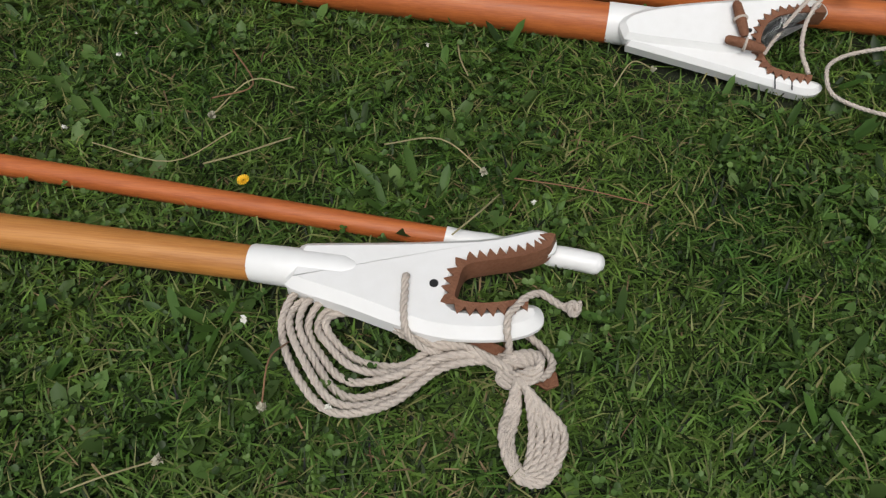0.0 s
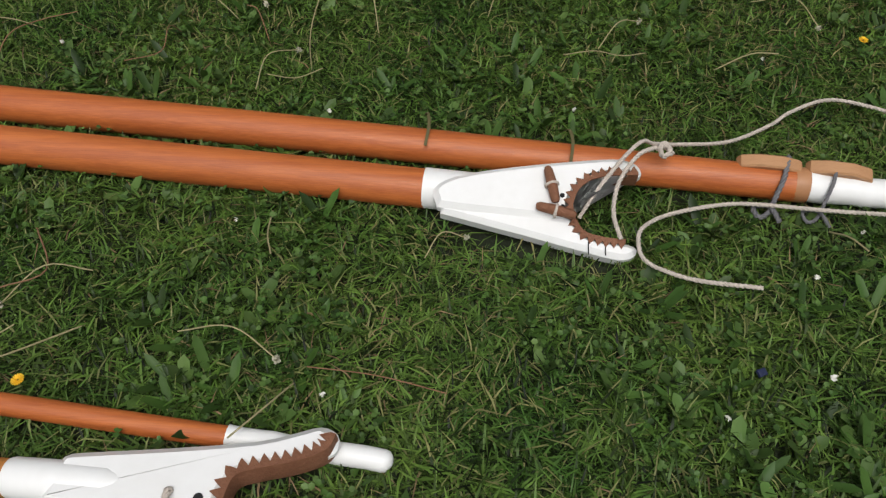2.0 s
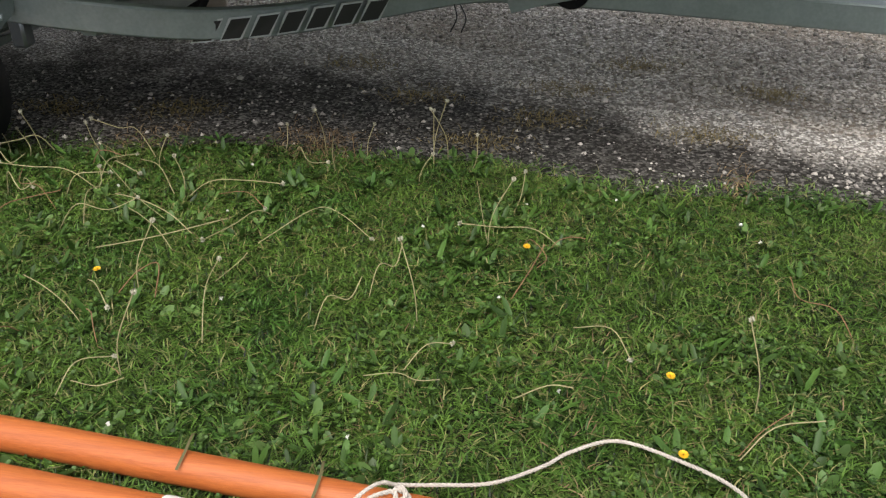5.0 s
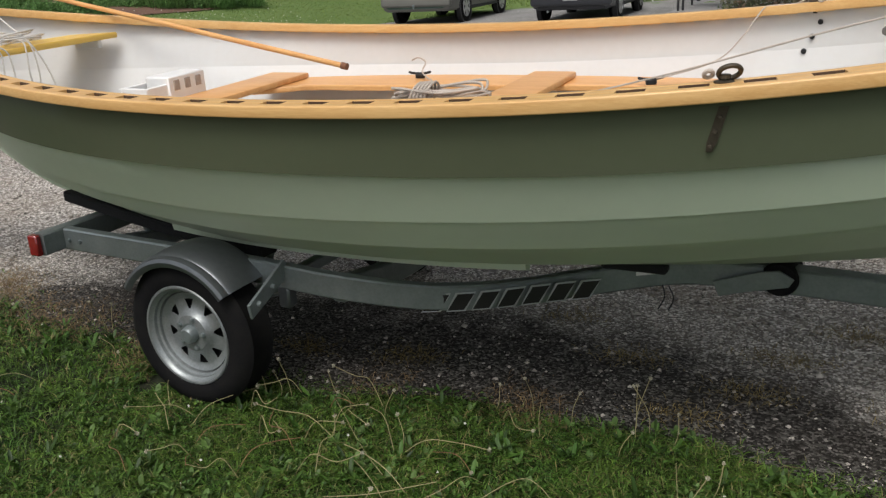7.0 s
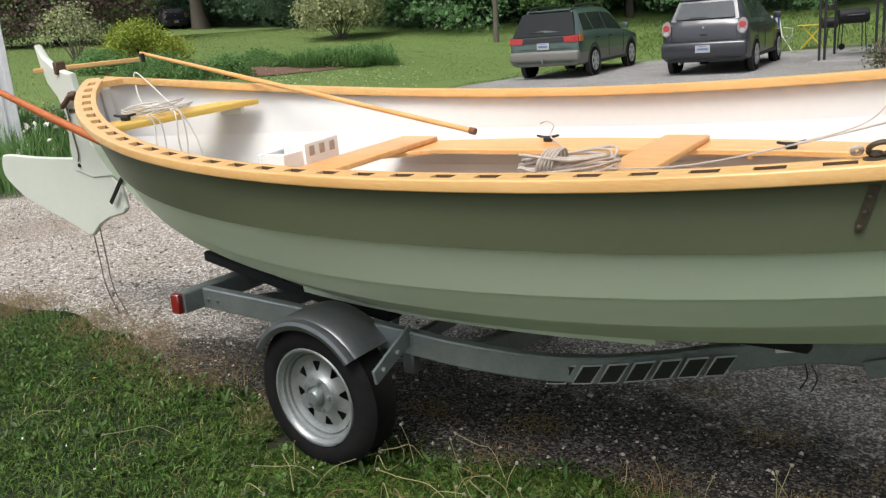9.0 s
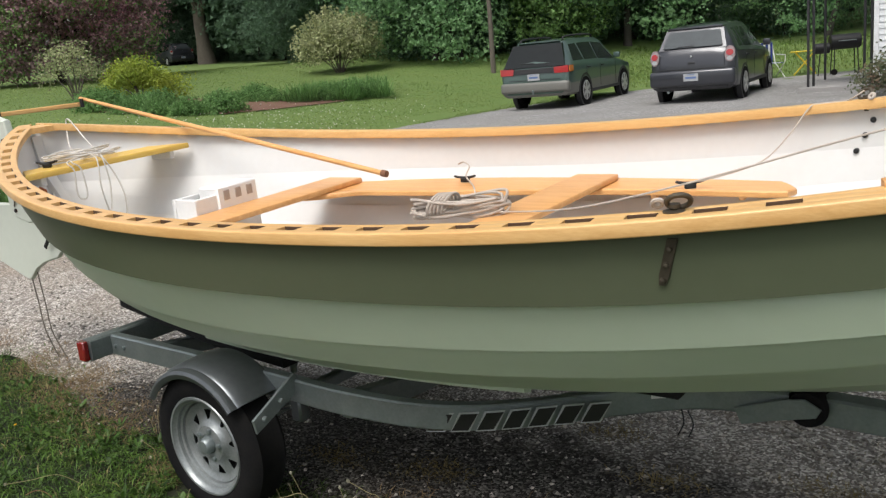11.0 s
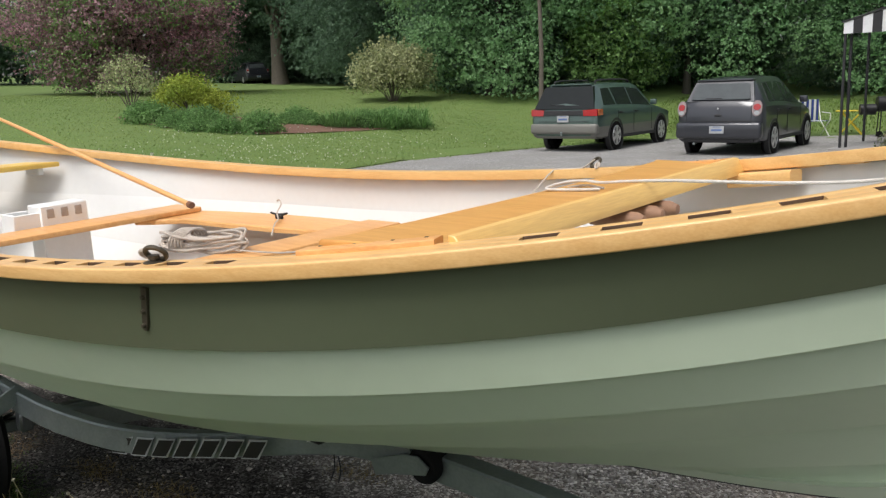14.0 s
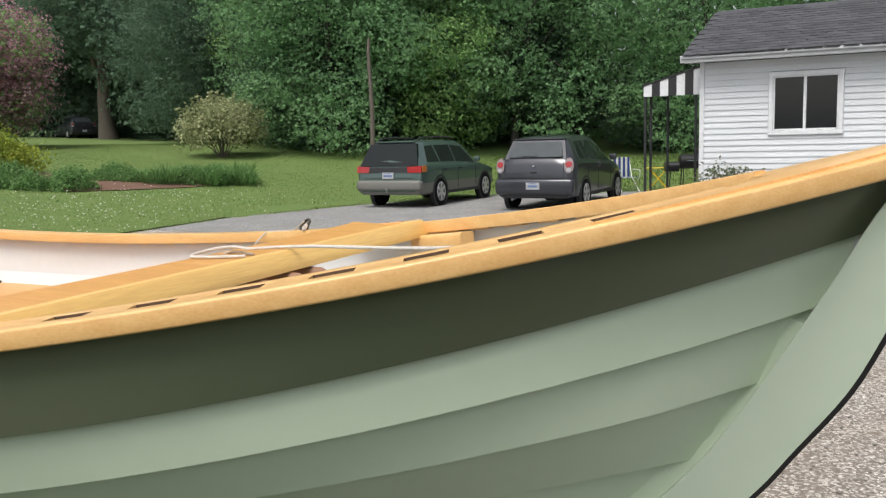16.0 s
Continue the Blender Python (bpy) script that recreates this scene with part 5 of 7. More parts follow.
for nm, pts, lab in (("coil_loops", loops, "long loops of laid rope"), ("seizing_turns", seizing, "turns wrapped round the coil"), ("end_bights", coil, "short bights below the turns")):
    part(nm, laid_rope(pts, 0.0058, 5), ROPE, sheet_coil, lab, sharp=80)
part_of = thing("leather_strap", "old brown leather strap under the boom jaws", "strap", pose(0.265, 0.632, 0.036, 0, 4, -22))
part("strap", prism([(-0.095, -0.010), (0.085, -0.014), (0.095, 0.0), (0.085, 0.014), (-0.095, 0.010)], 0.008, "z", 0.002), LEATHER, part_of)


# ---- woods, trees, shrubs ----
def leafy(base, second, spread=0.35, rough=0.6, per="island", through=0.45, wander=0.35):
    m = material("foliage", base, rough, second=second, scale=wander, mix=0.9, per=per, spread=spread, spec=0.25)
    n, l = m.node_tree.nodes, m.node_tree.links
    b = n["Principled BSDF"]
    tr = n.new("ShaderNodeBsdfTranslucent")
    mx = n.new("ShaderNodeMixShader")
    mx.inputs[0].default_value = through
    l.new(b.inputs["Base Color"].links[0].from_socket, tr.inputs["Color"])
    l.new(b.outputs[0], mx.inputs[1]), l.new(tr.outputs[0], mx.inputs[2])
    l.new(mx.outputs[0], n["Material Output"].inputs["Surface"])
    return m


LEAF_DARK = leafy((0.112, 0.185, 0.12), (0.145, 0.228, 0.145), 0.2, through=0.6)
LEAF_MID = leafy((0.20, 0.36, 0.18), (0.27, 0.43, 0.21), 0.2, through=0.6)
LEAF_LIGHT = leafy((0.205, 0.345, 0.125), (0.26, 0.40, 0.15), 0.28)
LEAF_PURPLE = leafy((0.42, 0.22, 0.28), (0.32, 0.235, 0.23), 0.5)
LEAF_SILVER = leafy((0.30, 0.34, 0.17), (0.43, 0.43, 0.25), 0.4)
LEAF_YELLOW = leafy((0.33, 0.38, 0.06), (0.22, 0.31, 0.05), 0.35)
LEAF_BED = leafy((0.13, 0.25, 0.08), (0.19, 0.32, 0.11), 0.4)
BARK = material("grey_bark", (0.13, 0.11, 0.09), 0.95, second=(0.07, 0.06, 0.05), scale=6, stretch=(3, 3, 0.6), bump=0.6, bump_scale=12)
# grey_bark at half tone: the shade under the leaves put into its colour
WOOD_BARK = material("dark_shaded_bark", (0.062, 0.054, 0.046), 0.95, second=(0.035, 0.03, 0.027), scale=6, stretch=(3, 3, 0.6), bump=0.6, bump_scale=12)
BLOSSOM = leafy((0.48, 0.17, 0.23), (0.55, 0.28, 0.32), 0.3)


def leaves(centres, radii, count, size, seed, flat=0.75, up=0.3):
    """Small folded leaves scattered in clumps: vertices and faces as arrays."""
    g = np.random.RandomState(seed)
    C, R = np.array(centres, float), np.array(radii, float)
    pick = g.choice(len(C), count, p=R ** 2 / (R ** 2).sum())
    d = g.normal(size=(count, 3))
    d /= np.linalg.norm(d, axis=1, keepdims=True)
    rad = R[pick] * (0.45 + 0.55 * g.rand(count) ** 0.5) * (1 + 0.18 * g.normal(size=count))
    P = C[pick] + d * rad[:, None] * np.array([1, 1, flat])
    nrm = d * 0.6 + g.normal(size=(count, 3)) * 0.6 + np.array([0, 0, up])
    nrm /= np.linalg.norm(nrm, axis=1, keepdims=True)
    t = np.cross(nrm, g.normal(size=(count, 3)))
    t /= np.linalg.norm(t, axis=1, keepdims=True)
    b = np.cross(nrm, t)
    s = (size * (0.6 + 0.8 * g.rand(count)))[:, None]
    V = np.stack([P - t * s * 0.5, P + b * s * 0.30 + nrm * s * 0.08, P + t * s * 0.5, P - b * s * 0.30 + nrm * s * 0.08], 1).reshape(-1, 3)
    Fc = np.arange(count * 4).reshape(-1, 4)
    return V, Fc


def small_leaves(centres, radii, count, size, seed, flat=0.75, up=0.3):
    """Single three-cornered leaves in drooping sprays round each clump: vertices and faces as arrays."""
    g = np.random.RandomState(seed)
    C, R = np.array(centres, float), np.array(radii, float)
    pick = g.choice(len(C), count // 6 + 1, p=R ** 2 / (R ** 2).sum())
    n = len(pick)
    d = g.normal(size=(n, 3))
    d /= np.linalg.norm(d, axis=1, keepdims=True)
    rad = R[pick] * (0.4 + 0.6 * g.rand(n) ** 0.5) * (1 + 0.25 * np.abs(g.normal(size=n)))
    S = C[pick] + d * rad[:, None] * np.array([1, 1, flat])
    side = np.cross(d, np.array([0, 0, 1.0])) + g.normal(size=(n, 3)) * 0.3
    P = np.repeat(S, 6, 0) + np.repeat(side, 6, 0) * (g.normal(size=(n * 6, 1)) * size * 1.6) + g.normal(size=(n * 6, 3)) * size * np.array([0.9, 0.9, 0.45])
    count = len(P)
    nrm = np.repeat(d, 6, 0) * 0.5 + g.normal(size=(count, 3)) * 0.45 + np.array([0, 0, up])
    nrm /= np.linalg.norm(nrm, axis=1, keepdims=True)
    t = np.cross(nrm, g.normal(size=(count, 3)))
    t /= np.linalg.norm(t, axis=1, keepdims=True)
    b = np.cross(nrm, t)
    s = (size * (0.6 + 0.8 * g.rand(count)))[:, None]
    V = np.stack([P - t * s * 0.5 - b * s * 0.3, P + t * s * 0.5 - b * s * 0.34, P + b * s * 0.55], 1).reshape(-1, 3)
    return V, np.arange(count * 3).reshape(-1, 3)


def array_mesh(name, V, Fc, mats, index=None):
    me = bpy.data.meshes.new(name)
    k = Fc.shape[1]
    me.vertices.add(len(V))
    me.vertices.foreach_set("co", np.asarray(V, np.float32).ravel())
    me.loops.add(Fc.size)
    me.loops.foreach_set("vertex_index", Fc.astype(np.int32).ravel())
    me.polygons.add(len(Fc))
    me.polygons.foreach_set("loop_start", np.arange(0, Fc.size, k, dtype=np.int32))
    for m in mats if isinstance(mats, (list, tuple)) else [mats]:
        me.materials.append(m)
    if index is not None:
        me.polygons.foreach_set("material_index", np.asarray(index, np.int32))
    me.update(calc_edges=True)
    return me


def tree(label, seed, height, spread, low, clumps, count, size, mat, trunk_r, category="tree", group="", bark=None, crooked=0.03, puff=1.0, mixed=None):
    """A tapered trunk with limbs and a crown of leaf clumps, standing at the origin."""
    g = random.Random(seed)
    ob = thing("tree", label, category, None, group)
    P = [Vector((crooked * height * math.sin(0.9 * i + seed), crooked * height * math.cos(1.3 * i + seed) - crooked * height, height * 0.8 * i / 8)) for i in range(9)]
    P = [Vector((p.x - P[0].x, p.y - P[0].y, p.z)) for p in P]
    stems = [tube(P, [trunk_r * (1.35 if i == 0 else 1.0 - 0.1 * i) for i in range(9)], 10)]
    centres, radii = [], []
    for k in range(clumps):
        f = (k + 0.5) / clumps
        z = low + (height - low) * f
        r = spread * math.sin(math.pi * min(1, 0.18 + 0.80 * f)) ** 0.7
        a = k * 2.4 + g.uniform(-0.5, 0.5)
        c = Vector((r * g.uniform(0.35, 0.95) * math.cos(a), r * g.uniform(0.35, 0.95) * math.sin(a), z + g.uniform(-0.4, 0.4)))
        centres.append(c)
        radii.append(spread * puff * g.uniform(0.26, 0.42))
        root = P[min(8, max(2, int(8 * (z - 0.12 * height) / (0.8 * height))))]
        if k % 2 == 0:
            m = root.lerp(c, 0.5) + Vector((0, 0, 0.06 * height))
            stems.append(tube(smooth_path([root, m, c], 4), [trunk_r * 0.34 * (1 - 0.09 * i) for i in range(9)], 6))
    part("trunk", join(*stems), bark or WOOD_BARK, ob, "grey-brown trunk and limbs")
    V, Fc = small_leaves(centres, radii, count, size, seed + 100)
    part("crown", array_mesh("crown", V, Fc, mat), None, ob, "crown of many small leaves")
    if mixed:
        V, Fc = small_leaves(centres[::2], radii[::2], count // 2, size, seed + 200)
        part("green_leaves", array_mesh("green_leaves", V, Fc, mixed), None, ob, "dull green leaves among the purple")
    return ob


def put(ob, x, y, turn=0.0, s=1.0, sink=0.1):
    ob.matrix_basis = Matrix.Translation((x, y, rise(x, y) - sink)) @ Euler((0, 0, turn)).to_matrix().to_4x4() @ Matrix.Scale(s, 4)
    return ob


def again(ob, x, y, turn=0.0, s=1.0, sink=0.1):
    c = copy_thing(ob, ob.matrix_basis)
    return put(c, x, y, turn, s, sink)


WOOD = "trees at the edge of the woods"
woods = [
    tree("tall leafy maple at the edge of the woods", 1, 13.5, 4.6, 1.2, 36, 46000, 0.118, LEAF_MID, 0.13, group=WOOD),
    tree("dark leafy tree at the edge of the woods", 2, 14.5, 4.2, 2.0, 34, 38000, 0.13, LEAF_DARK, 0.14, group=WOOD),
    tree("light green young tree at the edge of the woods", 3, 10.5, 3.6, 0.8, 32, 36000, 0.118, LEAF_LIGHT, 0.13, group=WOOD),
    tree("bushy undergrowth tree at the edge of the woods", 4, 5.2, 3.0, 0.3, 22, 15000, 0.13, LEAF_DARK, 0.07, group=WOOD),
    tree("dark leafy tree deeper in the woods", 5, 14.5, 4.6, 1.0, 28, 9000, 0.27, LEAF_DARK, 0.14, group=WOOD),
    tree("leafy maple deeper in the woods", 6, 14.0, 4.8, 0.8, 28, 9000, 0.27, LEAF_MID, 0.14, group=WOOD),
]
spots = []
g6 = random.Random(21)
edge = [(-62, 20), (-52, 31), (-49, 46), (-38, 43), (-28, 33.5), (-21, 30.5), (-17.6, 29.6), (-16.6, 33), (-14, 36.0), (-8, 37.5), (-2, 38), (4, 40), (11, 41)]
for (ax, ay), (bx, by) in zip(edge, edge[1:]):
    n = max(1, int(math.hypot(bx - ax, by - ay) / 3.6))
    for k in range(n):
        f = (k + g6.uniform(0.1, 0.9)) / n
        x, y = ax + (bx - ax) * f, ay + (by - ay) * f
        kind = g6.choice((0, 0, 2, 0)) if x > -24 else g6.choice((1, 1, 1, 4))
        spots.append((kind, x + g6.uniform(-0.8, 0.8), y + g6.uniform(0.4, 2.6)))
        spots.append((3, x + g6.uniform(-1.5, 1.5), y + g6.uniform(2.0, 3.6)))
        spots.append((4 if g6.random() < 0.3 or x < -24 else 5, x + g6.uniform(-2, 2), y + g6.uniform(5.5, 9.5)))
        if k % 2 == 0:
            spots.append((4, x + g6.uniform(-2, 2), y + g6.uniform(12, 18)))
used = set()
for kind, x, y in spots:
    if -49.5 < x < -42.5 and y < 47.5 and kind != 3:
        y += 5
    if -1.6 < x < 1.6 and y > 42:
        continue
    if -56 < x < -46.5 and y < 50:
        y = 49.5 + 0.35 * (y - 40)
    turn, s = g6.uniform(0, 6.28), g6.uniform(0.85, 1.2)
    if kind not in used:
        used.add(kind)
        put(woods[kind], x, y, turn, s)
    else:
        again(woods[kind], x, y, turn, s)
big = put(tree("big maple with a bare grey trunk on the lawn", 8, 16, 6.2, 6.0, 40, 40000, 0.20, LEAF_DARK, 0.52, bark=BARK, crooked=0.008), -46.2, 43.6)
crab = put(tree("flowering crab apple with reddish purple leaves", 15, 6.5, 5.6, 1.3, 76, 80000, 0.105, [LEAF_PURPLE], 0.14, crooked=0.05, puff=0.68, mixed=LEAF_LIGHT), -34.0, 24.1)
V, Fc = leaves([(3.2 * math.cos(a) * f, 3.2 * math.sin(a) * f, 2.6 + 3.6 * ((a * 1.7) % 1)) for a in np.linspace(0, 12, 24) for f in (0.5, 1.1)], [1.1] * 48, 4200, 0.13, 77)
part("blossom", array_mesh("blossom", V, Fc, BLOSSOM), None, crab, "scattered pink blossom")
dead = thing("dead_trunk", "bare grey dead trunk standing before the trees", "tree trunk")
part("trunk", tube([(0, 0, -0.2), (0.05, 0, 3), (-0.05, 0, 5.6), (0, 0, 6.3)], [0.13, 0.11, 0.09, 0.07], 10), BARK, dead)
put(dead, -13.85, 27.5, 0.0, 0.74)


def shrub(name, label, seed, w, h, clumps, count, size, mat, low=0.25, flat=0.8):
    g = random.Random(seed)
    ob = thing(name, label, "shrub")
    C, R = [], []
    for k in range(clumps):
        a, f = k * 2.4, math.sqrt((k + 0.5) / clumps)
        C.append((w / 2 * f * 0.8 * math.cos(a), w / 2 * f * 0.8 * math.sin(a), low + (h - low) * (1 - 0.75 * f * f) * g.uniform(0.45, 0.9)))
        R.append(w * g.uniform(0.13, 0.22))
    part("stem", join(*(tube(smooth_path([(0.05 * math.cos(k), 0.05 * math.sin(k), -0.1), (c[0] * 0.4, c[1] * 0.4, c[2] * 0.5), c], 3), [0.03, 0.026, 0.022, 0.018, 0.014, 0.010, 0.006], 5) for k, c in enumerate(C[::2]))), BARK, ob, "thin brown stems")
    V, Fc = leaves(C, R, count, size, seed, flat, 0.4)
    part("leaves", array_mesh("leaves", V, Fc, mat), None, ob, "dense small leaves")
    return ob


willow = put(shrub("willow_shrub", "round silvery variegated willow shrub on the lawn", 31, 3.3, 2.5, 30, 11000, 0.11, LEAF_SILVER, 0.6, 1.0), -20.0, 26.5)
gw = np.random.RandomState(61)
tips = [(1.55 * math.sqrt(u) * math.cos(a), 1.55 * math.sqrt(u) * math.sin(a), 2.25 - 0.85 * u) for u, a in zip(gw.rand(46), gw.rand(46) * 6.28)]
V, Fc = leaves([(x * (1 + 0.06 * k), y * (1 + 0.06 * k), z + 0.11 * k) for x, y, z in tips for k in range(4)], [0.05] * 184, 1500, 0.10, 62)
part("shoot_growth", array_mesh("willow_shoots", V, Fc, LEAF_SILVER), None, willow, "upright silvery shoots")
put(shrub("golden_shrub", "low yellow-green golden shrub in the flower bed", 32, 2.4, 1.35, 18, 7000, 0.08, LEAF_YELLOW), -19.0, 16.5)
put(shrub("dwarf_tree", "small pale green ornamental shrub in the flower bed", 33, 2.1, 2.0, 16, 1500, 0.085, LEAF_SILVER, 0.5), -21.3, 16.0)
put(shrub("house_shrub", "low green shrub with reddish tips by the house", 34, 2.1, 0.95, 14, 3600, 0.07, [leafy((0.10, 0.17, 0.085), (0.22, 0.13, 0.10), 0.4)]), -0.05, 18.8)
bed_kind = shrub("bed_plant", "leafy green perennial clump in the flower bed", 35, 1.5, 0.62, 22, 4200, 0.07, LEAF_BED, 0.05)
tagged(bed_kind, group="perennials in the flower bed")
bed = [(-18.2, 14.6), (-17.0, 14.4), (-16.0, 14.5), (-15.3, 14.9), (-17.2, 15.5), (-14.9, 15.6), (-15.9, 17.4), (-15.4, 17.9), (-16.3, 18.2), (-14.4, 18.9), (-14.1, 19.7), (-13.9, 20.7), (-14.9, 20.4), (-19.6, 15.2)]
put(bed_kind, *bed[0], 0.3)
for i, (x, y) in enumerate(bed[1:]):
    again(bed_kind, x, y, i * 1.3, 0.6 + 0.08 * (i % 5))
MULCH = material("bark_mulch", (0.16, 0.085, 0.055), 0.95, second=(0.09, 0.05, 0.035), scale=4, bump=0.8, bump_scale=30)
tagged(sheet("flower_bed", [(-20.0, 14.6), (-17.0, 14.1), (-14.4, 15.2), (-14.0, 16.4), (-13.7, 18.2), (-13.6, 20.8), (-14.8, 21.2), (-16.2, 18.8), (-18.2, 17.0), (-20.6, 16.2)], 0.03, MULCH), "brown mulched flower bed", "flower bed", kind="structure")


def blades(count, region, height, width, seed, lean=0.6, mat=None, clear=None):
    """Bent grass blades over a region; region(g, n) gives places, height and width in metres."""
    g = np.random.RandomState(seed)
    P = region(g, count)
    n = len(P)
    h = height * (0.4 + 1.1 * g.rand(n) ** 1.4)
    a = g.rand(n) * 2 * np.pi
    d = np.stack([np.cos(a), np.sin(a), np.zeros(n)], 1)
    s = np.stack([-d[:, 1], d[:, 0], np.zeros(n)], 1) * (width * (0.6 + 0.7 * g.rand(n)))[:, None] / 2
    up = np.array([0, 0, 1.0])
    k = lean * (0.3 + 1.1 * g.rand(n))[:, None]
    m = P + (up * 0.58 + d * 0.34 * k) * h[:, None]
    t = P + (up * (1.0 - 0.25 * k) + d * 0.90 * k) * h[:, None]
    V = np.stack([P, m + s, t, m - s], 1).reshape(-1, 3)
    tri = np.array([(0, 1, 3), (3, 1, 2)])
    return V, (np.arange(n)[:, None, None] * 4 + tri[None]).reshape(-1, 3)


RISE = np.vectorize(rise)


def spiky_clump(seed, h, r):
    """A clump of upright sword-shaped leaves."""
    def spots(g, n):
        a, q = g.rand(n) * 6.28, r * g.rand(n) ** 0.6
        return np.stack([q * np.cos(a), q * np.sin(a), np.zeros(n)], 1)
    ob = thing("iris_clump", "upright clump of sword-shaped green leaves in the flower bed", "perennial", None, "irises in the flower bed")
    V, Fc = blades(620, spots, h, 0.022, seed, 0.95)
    part("leaves", array_mesh("iris_leaves", V, Fc, LEAF_BED), None, ob, "long green leaves")
    return ob


iris = spiky_clump(38, 0.42, 0.40)
for k, (x, y, sc) in enumerate(((-16.7, 14.9, 1.0), (-15.6, 16.1, 0.9), (-14.6, 18.2, 1.15), (-13.9, 19.3, 1.2), (-13.6, 20.2, 1.1), (-15.1, 19.6, 1.0), (-17.9, 15.4, 0.9), (-14.3, 21.0, 1.2), (-18.9, 14.9, 0.8))):
    put(iris, x, y, 0.0, sc, 0.03) if k == 0 else again(iris, x, y, k * 1.1, sc, 0.03)


def far_lawn(g, n):
    x, y = -8.5 - 27 * g.rand(n) ** 1.25, g.uniform(8, 33, n)
    keep = x < np.interp(y, [8, 13.4, 16, 20.6, 24.4, 26, 33], [-9.2, -9.7, -10.0, -9.0, -7.0, -5.8, -5.8])
    x, y = x[keep], y[keep]
    return np.stack([x, y, RISE(x, y)], 1)


GRASS_FAR = leafy((0.145, 0.225, 0.058), (0.22, 0.28, 0.088), 0.3, wander=0.25)
V, Fc = blades(130000, far_lawn, 0.036, 0.022, 5, 1.2)
tagged(new("far_lawn_grass", array_mesh("far_lawn_grass", V, Fc, GRASS_FAR)), "uneven mown grass beside the driveway", "grass", kind="stuff")


def back_lawn(g, n):
    x, y = g.uniform(-12, 3, n), g.uniform(24.5, 37, n)
    keep = (y > 25 + (x < -7) * 0 + np.maximum(0, (x + 7) * 0.3))
    return np.stack([x[keep], y[keep], RISE(x[keep], y[keep])], 1)


V, Fc = blades(20000, back_lawn, 0.10, 0.03, 6)
tagged(new("back_lawn_grass", array_mesh("back_lawn_grass", V, Fc, GRASS_FAR)), "longer grass behind the parked cars", "grass", kind="stuff")
CLOVER_WHITE = material("white_clover", (0.75, 0.74, 0.66), 0.8)
g7 = np.random.RandomState(12)
cx, cy = g7.uniform(-17, -9.9, 2200), g7.uniform(10.5, 21, 2200)
keep = (cx < -10.15) & (cx < -8.6 - 0.12 * (cy - 10)) & (g7.rand(2200) < 0.06 + 0.94 * np.exp(-((cx + 12.2) ** 2) / 3 - ((cy - 14) ** 2) / 14))
cx, cy = cx[keep], cy[keep]
V, Fc = leaves([(x, y, rise(x, y) + 0.07) for x, y in zip(cx, cy)], [0.012] * len(cx), len(cx) * 4, 0.024, 13)
tagged(new("clover_flowers", array_mesh("clover_flowers", V, Fc, CLOVER_WHITE)), "white clover flowers dotted over the lawn", "flowers", kind="stuff")


# ---- cars ----
GLASS_DARK = material("tinted_car_glass", (0.016, 0.019, 0.020), 0.07, spec=0.2)
GLASS_REAR = material("rear_window_glass", (0.07, 0.08, 0.085), 0.10, spec=0.3)
TRIM = material("black_trim", (0.02, 0.02, 0.022), 0.6)
TAIL_RED = material("tail_lamp_red", (0.35, 0.02, 0.02), 0.2, coat=0.5)
TAIL_AMBER = material("tail_lamp_amber", (0.55, 0.14, 0.03), 0.25, coat=0.5)
TAIL_CLEAR = material("tail_lamp_clear", (0.28, 0.22, 0.22), 0.2, coat=0.5)
PLATE = material("plate_white", (0.38, 0.39, 0.40), 0.5)
PLATE_INK = material("plate_ink", (0.10, 0.16, 0.33), 0.6)
RIM_DARK = material("brushed_rim_dish", (0.16, 0.16, 0.16), 0.5, 0.5)
ALLOY = material("alloy_wheel", (0.55, 0.55, 0.55), 0.35, 0.6)


def car(name, label, stations, paint, lower, lower_z, wheelbase, axle, wheel_r, m):
    """A car whose rear bumper stands at y = 0 and which points along +y. stations: y, bottom, belt, roof, half width, half roof width."""
    ob = thing(name, label, "car", m, "parked cars")

    def section(st):
        y, zb, zk, zr, w, wr = st
        low = min(lower_z, zk - 0.1)
        pts = [(w * 0.86, zb), (w * 0.975, zb + 0.05), (w * 0.995, low), (w, zk - 0.18), (w * 0.985, zk - 0.04), (w * 0.955, zk), (wr, zr - 0.05), (wr * 0.93, zr - 0.008), (wr * 0.6, zr + 0.012), (0.0, zr + 0.018)]
        return pts + [(-a, b) for a, b in reversed(pts[:-1])]
    n = len(section(stations[0]))
    V, Fc, index = [], [], []
    for st in stations:
        V += [(x, st[0], z) for x, z in section(st)]
    for i in range(len(stations) - 1):
        for j in range(n - 1):
            Fc.append((i * n + j, i * n + j + 1, (i + 1) * n + j + 1, (i + 1) * n + j))
            index.append(1 if j in (0, 1, n - 2, n - 3) else 0)
        Fc.append((i * n + n - 1, i * n, (i + 1) * n, (i + 1) * n + n - 1))
        index.append(1)
    Fc += [tuple(range(n)), tuple(range((len(stations) - 1) * n, len(stations) * n))]
    body = part("body", (V, Fc), [paint, lower], ob, index=index + [0, 0], sharp=28)

    def wall(y, f, out=0.006):
        """A point of the side glass: f from the belt to the roof edge."""
        for a, b in zip(stations, stations[1:]):
            if a[0] <= y <= b[0]:
                t = (y - a[0]) / (b[0] - a[0] + 1e-9)
                zk, zr, w, wr = (a[k] + (b[k] - a[k]) * t for k in (2, 3, 4, 5))
                x0, x1 = w * 0.955, wr
                return (x0 + (x1 - x0) * f + out, y, zk + (zr - 0.05 - zk) * f)
        return (0, y, 0)
    return ob, body, wall


